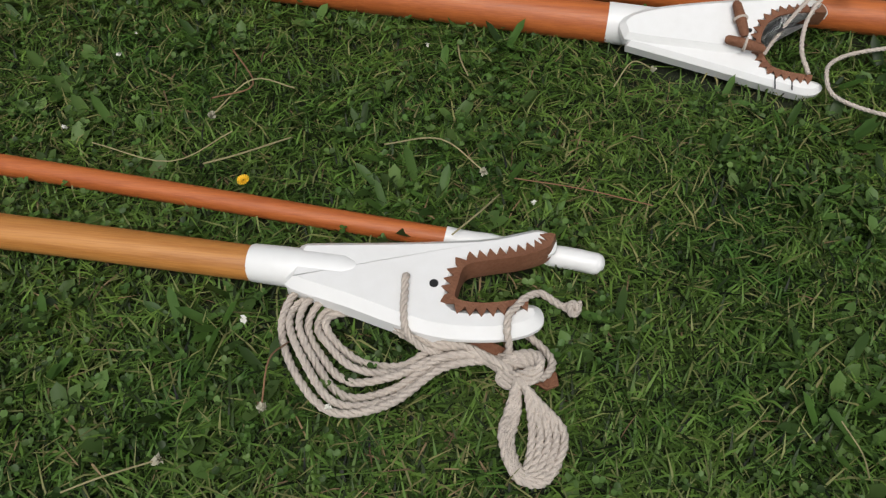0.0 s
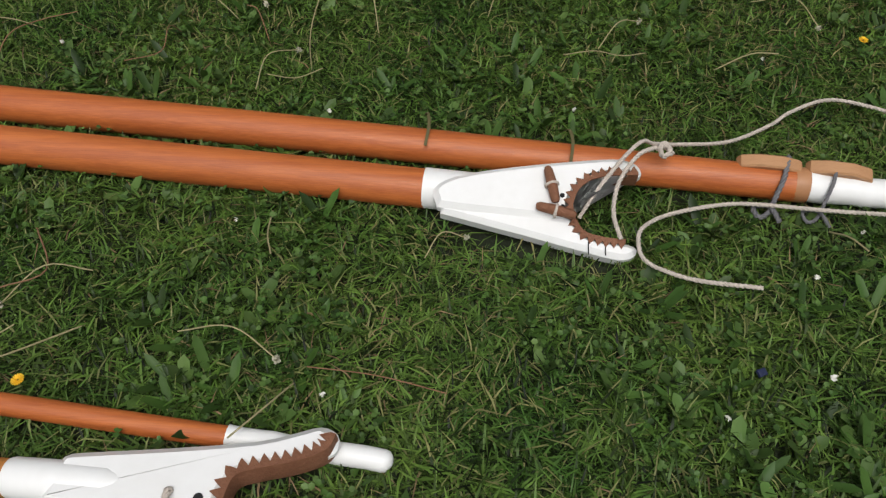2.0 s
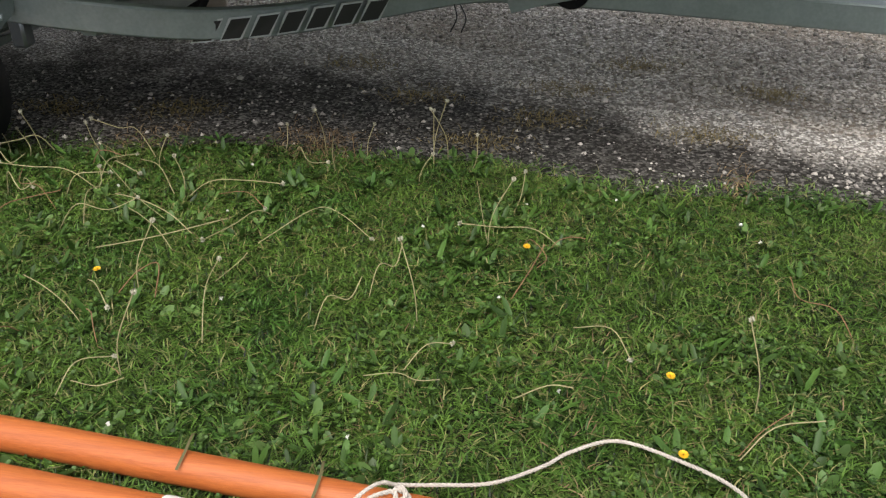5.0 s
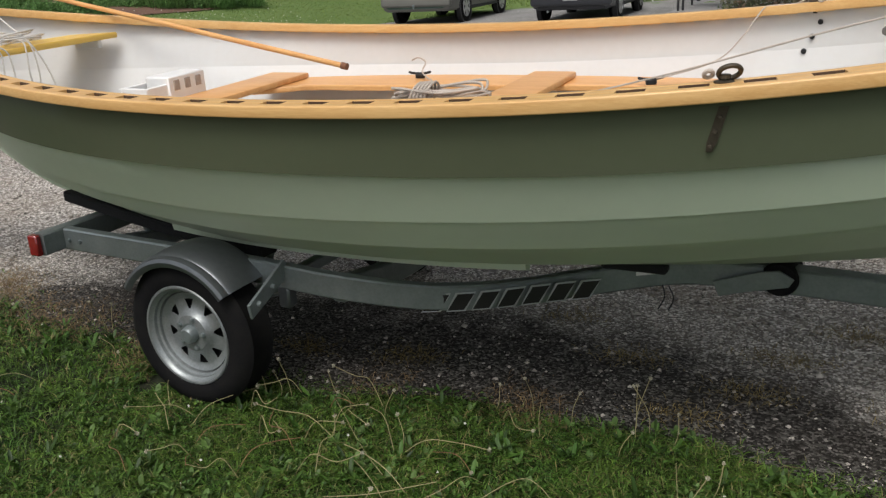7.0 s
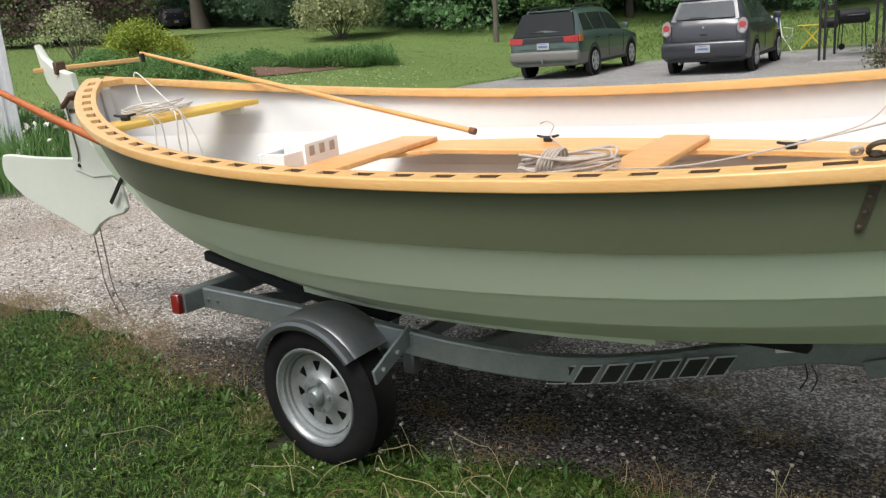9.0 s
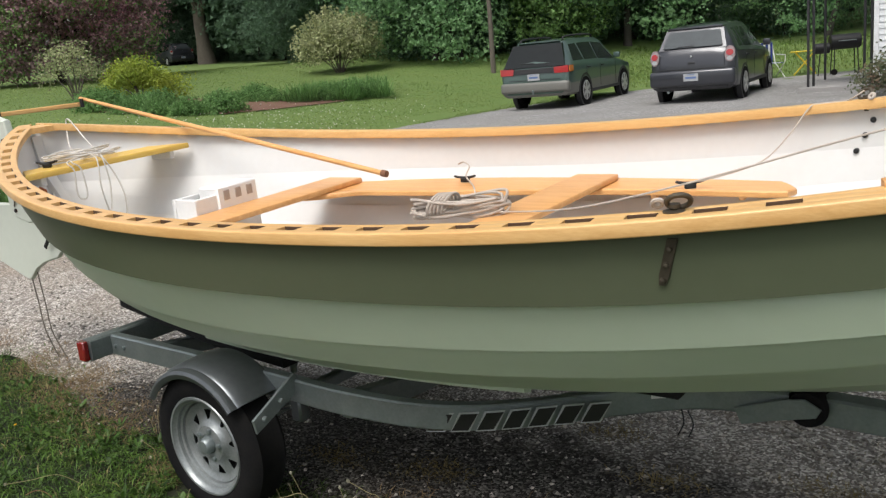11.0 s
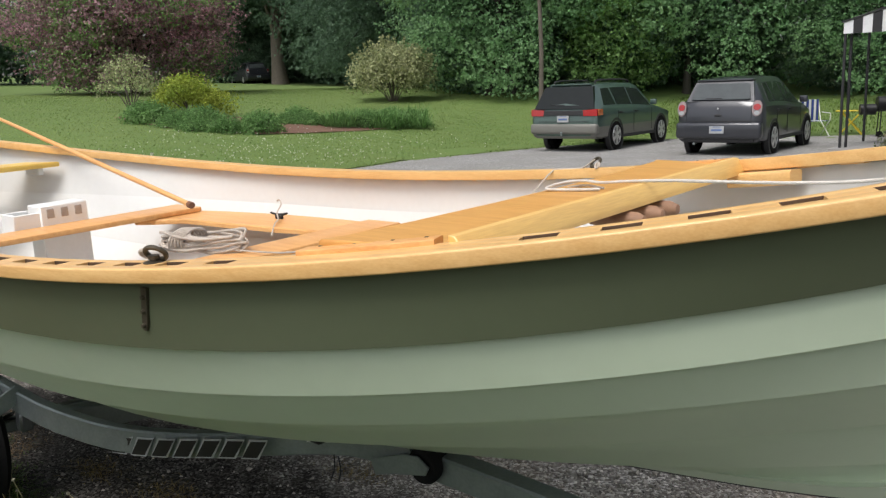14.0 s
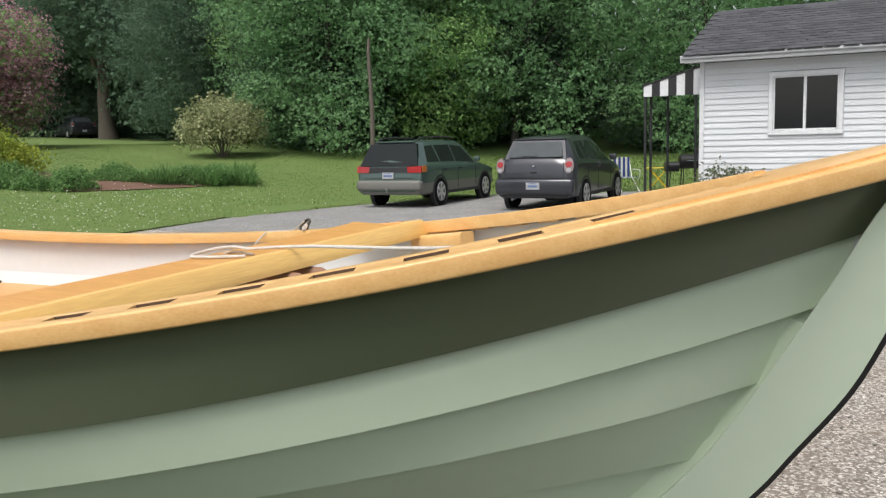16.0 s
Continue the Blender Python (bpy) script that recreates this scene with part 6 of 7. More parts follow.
def side_window(ob, wall, ys_low, ys_high, side, name="side_window"):
    a, b = ys_low
    c, d = ys_high
    pts = [wall(a, 0.10), wall(b, 0.10), wall(d, 0.88), wall(c, 0.88)]
    pts = [(x * side, y, z) for x, y, z in pts]
    inner = [(x - 0.012 * side, y, z) for x, y, z in pts]
    part(name, (pts + inner, [(0, 1, 2, 3), (4, 5, 6, 7), (0, 1, 5, 4), (1, 2, 6, 5), (2, 3, 7, 6), (3, 0, 4, 7)]), GLASS_DARK, ob, "dark tinted side window")


def car_wheel(ob, x, y, r, spokes):
    s = 1 if x > 0 else -1
    w = part("wheel", lathe([(0.0, 0.0), (r * 0.66, 0.0), (r * 0.66, 0.012), (0.0, 0.012)], 24, "x"), RIM_DARK, ob, m=Matrix.Translation((x, y, r)) @ Matrix.Diagonal((s, 1, 1, 1)))
    part("tyre", lathe([(r * 0.62, -0.18), (r * 0.9, -0.185), (r, -0.15), (r, -0.03), (r * 0.92, 0.008), (r * 0.68, 0.012), (r * 0.63, -0.01)], 32, "x", caps=False), RUBBER, w, "black tyre")
    blades_ = [lathe([(r * 0.60, -0.02), (r * 0.66, 0.012), (r * 0.63, 0.022), (r * 0.58, 0.0)], 32, "x", caps=False), lathe([(0.0, 0.026), (r * 0.17, 0.022), (r * 0.2, 0.0)], 16, "x", caps=False)]
    for k in range(spokes):
        a = 2 * math.pi * k / spokes
        blades_.append(moved(box(0.012, r * 0.2, r * 0.52, (0.016, 0, r * 0.36), 0.004), Euler((a, 0, 0)).to_matrix().to_4x4()))
    part("rim", join(*blades_), ALLOY, w, "silver alloy rim")
    part("wheel_arch", lathe([(r * 1.02, -0.10), (r * 1.17, -0.10), (r * 1.17, 0.004), (r * 1.02, 0.004), (r * 1.02, -0.10)], 32, "x", caps=False), TRIM, w, "dark wheel arch")
    # black disc added as the shade of the uncut wheel arch
    part("arch_shadow", lathe([(0.0, -0.012), (r * 1.03, -0.012), (r * 1.03, -0.02), (0.0, -0.02)], 28, "x"), BLACK, w, "black disc standing for the shade in the wheel arch")


def rear_panel(name, ob, pts, mat, label="", th=0.012):
    """A flat panel on the rear, its corners given as x, y, z."""
    pts = [(x, y - 0.055, z) for x, y, z in pts]
    back = [(x, y + th, z) for x, y, z in pts]
    n = len(pts)
    Fc = [tuple(range(n)), tuple(range(n, 2 * n))] + [(i, (i + 1) % n, n + (i + 1) % n, n + i) for i in range(n)]
    return part(name, (list(pts) + back, Fc), mat, ob, label)


def number_plate(ob, y, z):
    p = part("number_plate", box(0.30, 0.012, 0.145, (0, y, z), 0.003), PLATE, ob, "pale number plate with plain bars")
    part("plate_bar", box(0.22, 0.004, 0.04, (0, y - 0.007, z - 0.005), 0.001), PLATE_INK, p)
    part("plate_bar", box(0.16, 0.004, 0.012, (0, y - 0.007, z + 0.055), 0.001), PLATE_INK, p)


GREEN_PAINT = material("dark_green_car_paint", (0.062, 0.100, 0.088), 0.3, 0.2, second=(0.054, 0.089, 0.079), scale=2, coat=0.7)
GREY_CLAD = material("grey_bumper_plastic", (0.155, 0.152, 0.135), 0.5, second=(0.135, 0.132, 0.118), scale=5)
DARK_PAINT = material("charcoal_car_paint", (0.030, 0.032, 0.040), 0.28, 0.2, second=(0.025, 0.027, 0.034), scale=2, coat=0.7)
wagon_st = [(0.0, 0.36, 0.62, 0.68, 0.78, 0.70), (0.06, 0.30, 0.95, 1.02, 0.845, 0.74), (0.16, 0.29, 0.97, 1.18, 0.865, 0.70), (0.42, 0.28, 0.98, 1.47, 0.872, 0.60), (0.70, 0.28, 0.98, 1.50, 0.872, 0.585), (1.6, 0.28, 0.96, 1.52, 0.872, 0.585), (2.45, 0.28, 0.94, 1.50, 0.872, 0.58), (2.75, 0.28, 0.93, 1.42, 0.872, 0.60), (3.35, 0.28, 0.92, 1.00, 0.868, 0.74), (3.5, 0.28, 0.90, 0.95, 0.86, 0.74), (4.3, 0.30, 0.78, 0.83, 0.80, 0.66), (4.66, 0.34, 0.60, 0.68, 0.66, 0.55), (4.72, 0.40, 0.55, 0.60, 0.55, 0.5)]
wagon, body, wall = car("station_wagon", "dark green station wagon with grey lower cladding", wagon_st, GREEN_PAINT, GREY_CLAD, 0.56, 2.65, 1.0, 0.33, pose(-7.95, 19.05, 0.018, 0, 0, 2) @ Matrix.Diagonal((1.03, 1.03, 1.06, 1)))
for side in (1, -1):
    side_window(wagon, wall, (0.42, 1.05), (0.62, 1.02), side)
    side_window(wagon, wall, (1.12, 1.92), (1.10, 1.92), side)
    side_window(wagon, wall, (1.99, 3.05), (1.99, 2.62), side)
    for y in (0.98, 3.63):
        car_wheel(wagon, side * 0.872, y, 0.335, 6)
    part("roof_rail", tube(smooth_path([(side * 0.53, 0.55, 1.50), (side * 0.53, 0.65, 1.565), (side * 0.53, 1.5, 1.585), (side * 0.53, 2.2, 1.57), (side * 0.53, 2.35, 1.51)], 4), 0.02, 8), TRIM, wagon, "black roof rail")
    part("door_mirror", box(0.16, 0.10, 0.13, (side * 0.96, 2.92, 1.03), 0.03, 2), GREEN_PAINT, wagon, "green door mirror")
    rear_panel("tail_lamp", wagon, [(side * 0.52, 0.045, 0.80), (side * 0.85, 0.075, 0.80), (side * 0.845, 0.09, 0.95), (side * 0.50, 0.06, 0.93)], TAIL_RED, "red tail lamp", 0.03)
    part("tail_lamp_side", box(0.02, 0.22, 0.14, (side * 0.868, 0.16, 0.875), 0.006), TAIL_AMBER, wagon, "amber side of the tail lamp")
part("rear_bumper", box(1.72, 0.20, 0.235, (0, 0.05, 0.51), 0.06, 3), GREY_CLAD, wagon, "grey plastic rear bumper")
rear_panel("lamp_strip", wagon, [(-0.52, 0.047, 0.815), (0.52, 0.047, 0.815), (0.50, 0.058, 0.92), (-0.50, 0.058, 0.92)], TRIM, "dark strip between the lamps")
rear_panel("rear_window", wagon, [(-0.77, 0.072, 0.955), (0.77, 0.072, 0.955), (0.61, 0.34, 1.44), (-0.61, 0.34, 1.44)], GLASS_DARK, "dark rear window", 0.09)
part("rear_wiper", box(0.36, 0.02, 0.02, (-0.18, 0.06, 1.04), 0.004), TRIM, wagon)
number_plate(wagon, -0.02, 0.735)
part("tow_ball", lathe([(0.0, 0.46), (0.025, 0.45), (0.03, 0.43), (0.02, 0.40), (0.02, 0.36)], 12, "z", (0, -0.10, 0.0)), GALV, wagon, "small tow ball")
part("roof_spoiler", box(1.05, 0.18, 0.035, (0, 0.44, 1.485), 0.012, 2), GREEN_PAINT, wagon)

hatch_st = [(0.0, 0.36, 0.62, 0.70, 0.66, 0.58), (0.025, 0.30, 0.84, 0.93, 0.77, 0.68), (0.08, 0.26, 0.95, 1.03, 0.85, 0.73), (0.20, 0.25, 0.99, 1.18, 0.88, 0.70), (0.34, 0.25, 1.0, 1.34, 0.882, 0.65), (0.48, 0.25, 1.0, 1.455, 0.882, 0.60), (0.62, 0.25, 1.0, 1.505, 0.882, 0.585), (0.85, 0.25, 1.0, 1.525, 0.882, 0.585), (1.6, 0.25, 0.98, 1.55, 0.882, 0.585), (2.2, 0.25, 0.95, 1.52, 0.882, 0.58), (2.5, 0.25, 0.93, 1.42, 0.882, 0.60), (3.2, 0.25, 0.92, 1.02, 0.878, 0.74), (3.35, 0.26, 0.90, 0.96, 0.87, 0.74), (4.0, 0.28, 0.80, 0.86, 0.80, 0.66), (4.3, 0.32, 0.62, 0.70, 0.66, 0.55), (4.37, 0.40, 0.55, 0.60, 0.55, 0.5)]
hatch, body, wall = car("hatchback", "charcoal grey hatchback parked on the asphalt", hatch_st, DARK_PAINT, DARK_PAINT, 0.5, 2.6, 0.9, 0.33, pose(-4.17, 18.95, 0.018, 0, 0, 2) @ Matrix.Diagonal((1.03, 1.03, 1.06, 1)))
for side in (1, -1):
    side_window(hatch, wall, (0.62, 1.0), (0.75, 1.0), side)
    side_window(hatch, wall, (1.06, 1.78), (1.05, 1.76), side)
    side_window(hatch, wall, (1.85, 2.9), (1.83, 2.40), side)
    for y in (0.86, 3.46):
        car_wheel(hatch, side * 0.882, y, 0.325, 5)
    part("door_mirror", box(0.17, 0.10, 0.14, (side * 0.97, 2.72, 1.04), 0.03, 2), DARK_PAINT, hatch, "charcoal door mirror")
    def lens(cx, cz, rx, rz, lift):
        """An oval outline on the hatch's rounded rear corner."""
        return [(side * (cx + rx * math.cos(q)), 0.05 + 0.16 * (cx + rx * math.cos(q) - 0.66) + 0.20 * max(0.0, cz + rz * math.sin(q) - 0.85) - lift, cz + rz * math.sin(q)) for q in np.linspace(0, 2 * math.pi, 17)[:-1]]
    housing = rear_panel("tail_lamp", hatch, lens(0.765, 0.93, 0.098, 0.155, 0.0), TAIL_CLEAR, "clear oval lamp housing", 0.05)
    rear_panel("red_lens", housing, lens(0.768, 0.955, 0.070, 0.060, 0.012), TAIL_RED, "red lamp lens", 0.02)
    rear_panel("clear_lens", housing, lens(0.768, 0.845, 0.052, 0.040, 0.012), PLATE, "pale round reversing lens", 0.02)
part("rear_bumper", box(1.75, 0.22, 0.33, (0, 0.05, 0.50), 0.07, 3), DARK_PAINT, hatch, "charcoal rear bumper")
part("bumper_valance", box(1.45, 0.10, 0.12, (0, 0.05, 0.33), 0.03, 2), TRIM, hatch, "black lower valance")
rear_panel("window_surround", hatch, [(-0.69, 0.150, 1.065), (0.69, 0.150, 1.065), (0.585, 0.41, 1.445), (-0.585, 0.41, 1.445)], DARK_PAINT, "charcoal window surround", 0.05)
rear_panel("rear_window", hatch, [(-0.57, 0.140, 1.105), (0.57, 0.140, 1.105), (0.605, 0.155, 1.13), (0.53, 0.365, 1.395), (0.50, 0.375, 1.41), (-0.50, 0.375, 1.41), (-0.53, 0.365, 1.395), (-0.605, 0.155, 1.13)], GLASS_REAR, "grey reflecting rear window")
part("roof_spoiler", box(1.14, 0.22, 0.035, (0, 0.45, 1.475), 0.014, 2), DARK_PAINT, hatch)
part("rear_wiper", box(0.34, 0.02, 0.02, (-0.12, 0.10, 1.125), 0.004), TRIM, hatch)
part("badge", lathe([(0.0, -0.01), (0.03, -0.008), (0.03, 0.0)], 3, "y", (0, -0.005, 0.93)), PLATE, hatch, "small plain badge")
part("latch_recess", box(0.14, 0.02, 0.045, (0, 0.0, 0.80), 0.01), TRIM, hatch)
number_plate(hatch, -0.068, 0.52)
for ob, x, seams, grips, ztop in ((wagon, 0.875, (1.08, 1.955, 3.02), (1.22, 2.10), 0.93), (hatch, 0.885, (1.03, 1.81, 2.86), (1.14, 1.96), 0.95)):
    for side in (1, -1):
        for y in seams:
            part("door_gap", box(0.006, 0.012, ztop - 0.42, (side * x, y, (ztop + 0.34) / 2), 0.001), TRIM, ob)
        for y in grips:
            part("door_handle", box(0.03, 0.17, 0.03, (side * (x + 0.006), y, ztop - 0.09), 0.008, 2), TRIM, ob)
        part("sill", box(0.03, 2.0, 0.07, (side * (x - 0.012), 2.28, 0.30), 0.012), TRIM, ob, "dark sill strip")
part("tailgate_gap", box(1.30, 0.012, 0.010, (0, -0.002, 0.675), 0.001), TRIM, wagon)
part("tailgate_gap", box(1.36, 0.012, 0.010, (0, -0.002, 0.68), 0.001), TRIM, hatch)
for side in (1, -1):
    part("tailgate_gap", box(0.010, 0.012, 0.30, (side * 0.66, 0.012, 0.84), 0.001, 1), TRIM, hatch)
part("exhaust", tube([(-0.5, 0.02, 0.24), (-0.5, 0.22, 0.26)], 0.028, 12), GALV, hatch, "exhaust tip")
# a dark car far off under the trees
far_car = copy_thing(hatch, pose(-49.4, 44.2, rise(-49.4, 44.2), 0, 0, 70))
tagged(far_car, "dark car parked far off under the trees", "car")

# ---- house ----
SIDING = material("white_siding", (0.63, 0.65, 0.665), 0.55, second=(0.57, 0.59, 0.605), scale=1.5, per="object", spread=0.02)
SHINGLE = material("dark_shingles", (0.050, 0.050, 0.056), 0.9, second=(0.085, 0.085, 0.09), scale=5, bump=0.6, bump_scale=25, stretch=(2, 1, 1), per="object", spread=0.25)
FASCIA = material("white_trim", (0.72, 0.73, 0.74), 0.5)
WINDOW_GLASS = material("house_window_glass", (0.010, 0.012, 0.014), 0.05, spec=0.7)
house = thing("house", "small white clapboard house with a dark shingle roof", "house", None)
HX, HY = -0.70, 19.5
part("wall_core", box(12.6, 6.0, 3.02, (HX + 6.33, HY + 3.06, 1.50)), SIDING, house)
win = (0.64, 1.79, 1.63, 2.67)
z = 0.30
while z < 3.0:
    rows = [(HX, 11.9)] if z + 0.118 < win[2] - 0.02 or z > win[3] + 0.02 else [(HX, win[0] - 0.03), (win[1] + 0.03, 11.9)]
    for a, b in rows:
        V = [(a, HY - 0.028, z), (b, HY - 0.028, z), (b, HY - 0.008, z + 0.122), (a, HY - 0.008, z + 0.122), (a, HY + 0.05, z), (b, HY + 0.05, z), (b, HY + 0.05, z + 0.122), (a, HY + 0.05, z + 0.122)]
        part("clapboard", (V, [(0, 1, 2, 3), (4, 5, 6, 7), (0, 1, 5, 4), (1, 2, 6, 5), (2, 3, 7, 6), (3, 0, 4, 7)]), SIDING, house)
    z += 0.1175
part("foundation", box(12.6, 6.0, 0.34, (HX + 6.32, HY + 3.05, 0.15)), material("grey_concrete", (0.3, 0.29, 0.28), 0.9, bump=0.3), house, "grey concrete base")
part("corner_board", box(0.09, 0.06, 2.75, (HX - 0.02, HY - 0.01, 1.68), 0.004), FASCIA, house, "white corner board")
for (sx, sz, x, zz) in ((1.34, 0.085, 1.215, 2.71), (1.34, 0.085, 1.215, 1.585), (0.085, 1.05, 0.595, 2.15), (0.085, 1.05, 1.835, 2.15)):
    part("window_casing", box(sx, 0.06, sz, (x, HY - 0.035, zz), 0.006), FASCIA, house, "white window casing")
part("window_mullion", box(0.055, 0.05, 1.05, (1.205, HY - 0.03, 2.15), 0.005), FASCIA, house, "white mullion")
for x in (0.91, 1.51):
    part("window_pane", box(0.58, 0.02, 1.06, (x, HY - 0.008, 2.15)), WINDOW_GLASS, house, "dark window pane")
for (sx, sz, x, zz) in ((1.16, 0.03, 1.215, 2.655), (1.16, 0.03, 1.215, 1.645), (0.03, 1.03, 0.65, 2.15), (0.03, 1.03, 1.78, 2.15)):
    part("window_frame", box(sx, 0.035, sz, (x, HY - 0.028, zz), 0.004), FASCIA, house)
roof = part("roof", (lambda a: (a, [(0, 1, 2, 3), (4, 5, 6, 7), (0, 1, 5, 4), (1, 2, 6, 5), (2, 3, 7, 6), (3, 0, 4, 7)]))([(HX - 0.33, 19.1, 3.10), (12.2, 19.1, 3.10), (12.2, 22.6, 4.36), (HX - 0.33, 22.6, 4.36), (HX - 0.33, 19.1, 3.16), (12.2, 19.1, 3.16), (12.2, 22.6, 4.42), (HX - 0.33, 22.6, 4.42)]), SHINGLE, house, "dark shingle roof")
part("rear_roof", (lambda a: (a, [(0, 1, 2, 3), (4, 5, 6, 7), (0, 1, 5, 4), (1, 2, 6, 5), (2, 3, 7, 6), (3, 0, 4, 7)]))([(HX - 0.33, 22.6, 4.36), (12.2, 22.6, 4.36), (12.2, 26.1, 3.10), (HX - 0.33, 26.1, 3.10), (HX - 0.33, 22.6, 4.42), (12.2, 22.6, 4.42), (12.2, 26.1, 3.16), (HX - 0.33, 26.1, 3.16)]), SHINGLE, house)
part("gable", prism([(19.5, 3.0), (25.5, 3.0), (22.6, 4.2)], 0.1, "x", 0.0, HX + 0.05), SIDING, house)
part("fascia", box(13.0, 0.03, 0.14, (HX + 6.13, 19.09, 3.07), 0.004), FASCIA, house, "white fascia board")
part("soffit", box(13.0, 0.42, 0.02, (HX + 6.13, 19.30, 3.03)), FASCIA, house, "white soffit")
part("gutter", tube([(HX - 0.35, 19.055, 3.09), (12.2, 19.055, 3.09)], 0.034, 10), material("dull_gutter_metal", (0.42, 0.43, 0.44), 0.55), house, "dull grey gutter")
g8 = random.Random(3)
shingle_meshes = [mesh_of("shingle", *moved(box(0.30 * k, 0.30, 0.012, (0, 0, 0), 0.0), Matrix.Identity(4)), SHINGLE) for k in (0.9, 1.0, 1.1)]
slope = math.atan2(1.26, 3.5)
count = 0
for r in range(18):
    y = 19.14 + r * 0.195
    if y > 22.5:
        break
    x = HX - 0.30 + (r % 2) * 0.15
    while x < 4.6 and count < 300:
        o = new("shingle", shingle_meshes[g8.randrange(3)])
        o.parent = roof
        o.matrix_basis = Matrix.Translation((x + 0.12, y, 3.172 + (y - 19.1) * math.tan(slope) + g8.uniform(0, 0.004))) @ Euler((slope - 0.03, 0, g8.uniform(-0.01, 0.01))).to_matrix().to_4x4()
        x += 0.32
        count += 1
# striped awning over the side door
AWN_DARK = material("black_awning_metal", (0.02, 0.02, 0.022), 0.5)
awning = thing("awning", "black and white striped metal awning over the side door", "awning")
for k in range(8):
    x0, x1 = -2.16 + 0.178 * k, -2.16 + 0.178 * (k + 1)
    top = lambda x: 2.66 + (x + 2.16) / 1.43 * 0.40
    V = [(x0, 20.42, 2.44), (x1, 20.42, 2.44), (x1, 20.42, top(x1)), (x0, 20.42, top(x0))]
    V = V + [(a, b + 0.02, c) for a, b, c in V]
    part("awning_stripe", (V, [(0, 1, 2, 3), (4, 5, 6, 7), (0, 1, 5, 4), (1, 2, 6, 5), (2, 3, 7, 6), (3, 0, 4, 7)]), FASCIA if k % 2 == 0 else AWN_DARK, awning, "white stripe" if k % 2 == 0 else "black stripe")
part("awning_roof", (lambda a: (a, [(0, 1, 2, 3), (4, 5, 6, 7), (0, 1, 5, 4), (1, 2, 6, 5), (2, 3, 7, 6), (3, 0, 4, 7)]))([(-2.2, 20.4, 2.66), (-0.72, 20.4, 3.08), (-0.72, 22.6, 3.08), (-2.2, 22.6, 2.66), (-2.2, 20.4, 2.69), (-0.72, 20.4, 3.11), (-0.72, 22.6, 3.11), (-2.2, 22.6, 2.69)]), AWN_DARK, awning, "black awning roof")
for x, y in ((-2.13, 20.46), (-2.05, 20.62), (-1.05, 20.5), (-0.92, 20.5), (-0.80, 20.5), (-2.13, 22.5)):
    part("post", box(0.05, 0.05, 2.62, (x, y, 1.31), 0.006), AWN_DARK, awning, "black iron post")
part("porch_slab", box(1.6, 2.6, 0.12, (-1.5, 21.5, 0.06), 0.01), bpy.data.materials["grey_concrete"], awning, "low concrete porch slab")


def rod(points, r, mat, parent, name, label=""):
    return part(name, tube(points, r, 8), mat, parent, label)


ALU = material("white_tubing", (0.7, 0.7, 0.68), 0.4, 0.2)
BLUE = material("blue_webbing", (0.025, 0.045, 0.23), 0.8)
YELLOW = material("yellow_painted_wood", (0.62, 0.46, 0.03), 0.55)
chair = thing("lawn_chair", "folding lawn chair with blue striped webbing", "chair", pose(-4.0, 25.5, rise(-4, 25.5) + 0.018, 0, 0, 222))
for s in (-1, 1):
    rod([(s * 0.27, 0.25, 0.0), (s * 0.27, -0.25, 0.40), (s * 0.27, -0.42, 0.95)], 0.013, ALU, chair, "side_tube", "white tube")
    rod([(s * 0.29, -0.25, 0.0), (s * 0.29, 0.22, 0.42), (s * 0.29, 0.24, 0.60), (s * 0.29, -0.22, 0.62)], 0.013, ALU, chair, "arm_tube", "white arm tube")
for k in range(7):
    part("web_strip", box(0.055, 0.02, 0.56, (-0.21 + 0.07 * k, -0.33, 0.68), 0.004), BLUE if k % 2 == 0 else ALU, chair, "blue webbing strip" if k % 2 == 0 else "white webbing strip", m=pose(0, 0, 0, 0, 0, 0))
    part("seat_strip", box(0.055, 0.48, 0.012, (-0.21 + 0.07 * k, 0.0, 0.40), 0.003), BLUE if k % 2 == 0 else ALU, chair)
table = thing("folding_table", "small yellow folding table with crossed legs", "table", pose(-3.2, 25.9, rise(-3.2, 25.9) + 0.018, 0, 0, 10))
for k in range(5):
    part("slat", box(0.75, 0.085, 0.02, (0, -0.19 + 0.095 * k, 0.62), 0.004), YELLOW, table)
for s in (-1, 1):
    rod([(-0.27, s * 0.18, 0.0), (0.25, s * 0.18, 0.61)], 0.017, YELLOW, table, "leg")
    rod([(0.27, s * 0.16, 0.0), (-0.25, s * 0.16, 0.61)], 0.017, YELLOW, table, "leg")
grill = thing("barrel_grill", "black barrel barbecue with a side firebox", "barbecue", pose(-2.35, 25.4, rise(-2.4, 25.4) + 0.018, 0, 0, 25) @ Matrix.Scale(0.88, 4))
part("barrel", lathe([(0.0, -0.42), (0.20, -0.42), (0.22, -0.40), (0.22, 0.40), (0.20, 0.42), (0.0, 0.42)], 28, "x", (0.25, 0, 0.95)), BLACK_IRON, grill, "black barrel")
part("firebox", lathe([(0.0, -0.22), (0.15, -0.22), (0.16, 0.20), (0.0, 0.20)], 24, "x", (-0.40, 0, 0.80)), BLACK_IRON, grill, "smaller side firebox")
for x, y in ((-0.1, -0.18), (0.6, -0.18), (-0.1, 0.18), (0.6, 0.18), (-0.5, 0.0)):
    rod([(x, y, 0.0), (x * 0.9 + 0.02, y * 0.8, 0.80)], 0.016, BLACK_IRON, grill, "leg")
part("handle", tube([(0.0, -0.25, 0.98), (0.5, -0.25, 0.98)], 0.012, 8), GALV, grill, "metal handle")
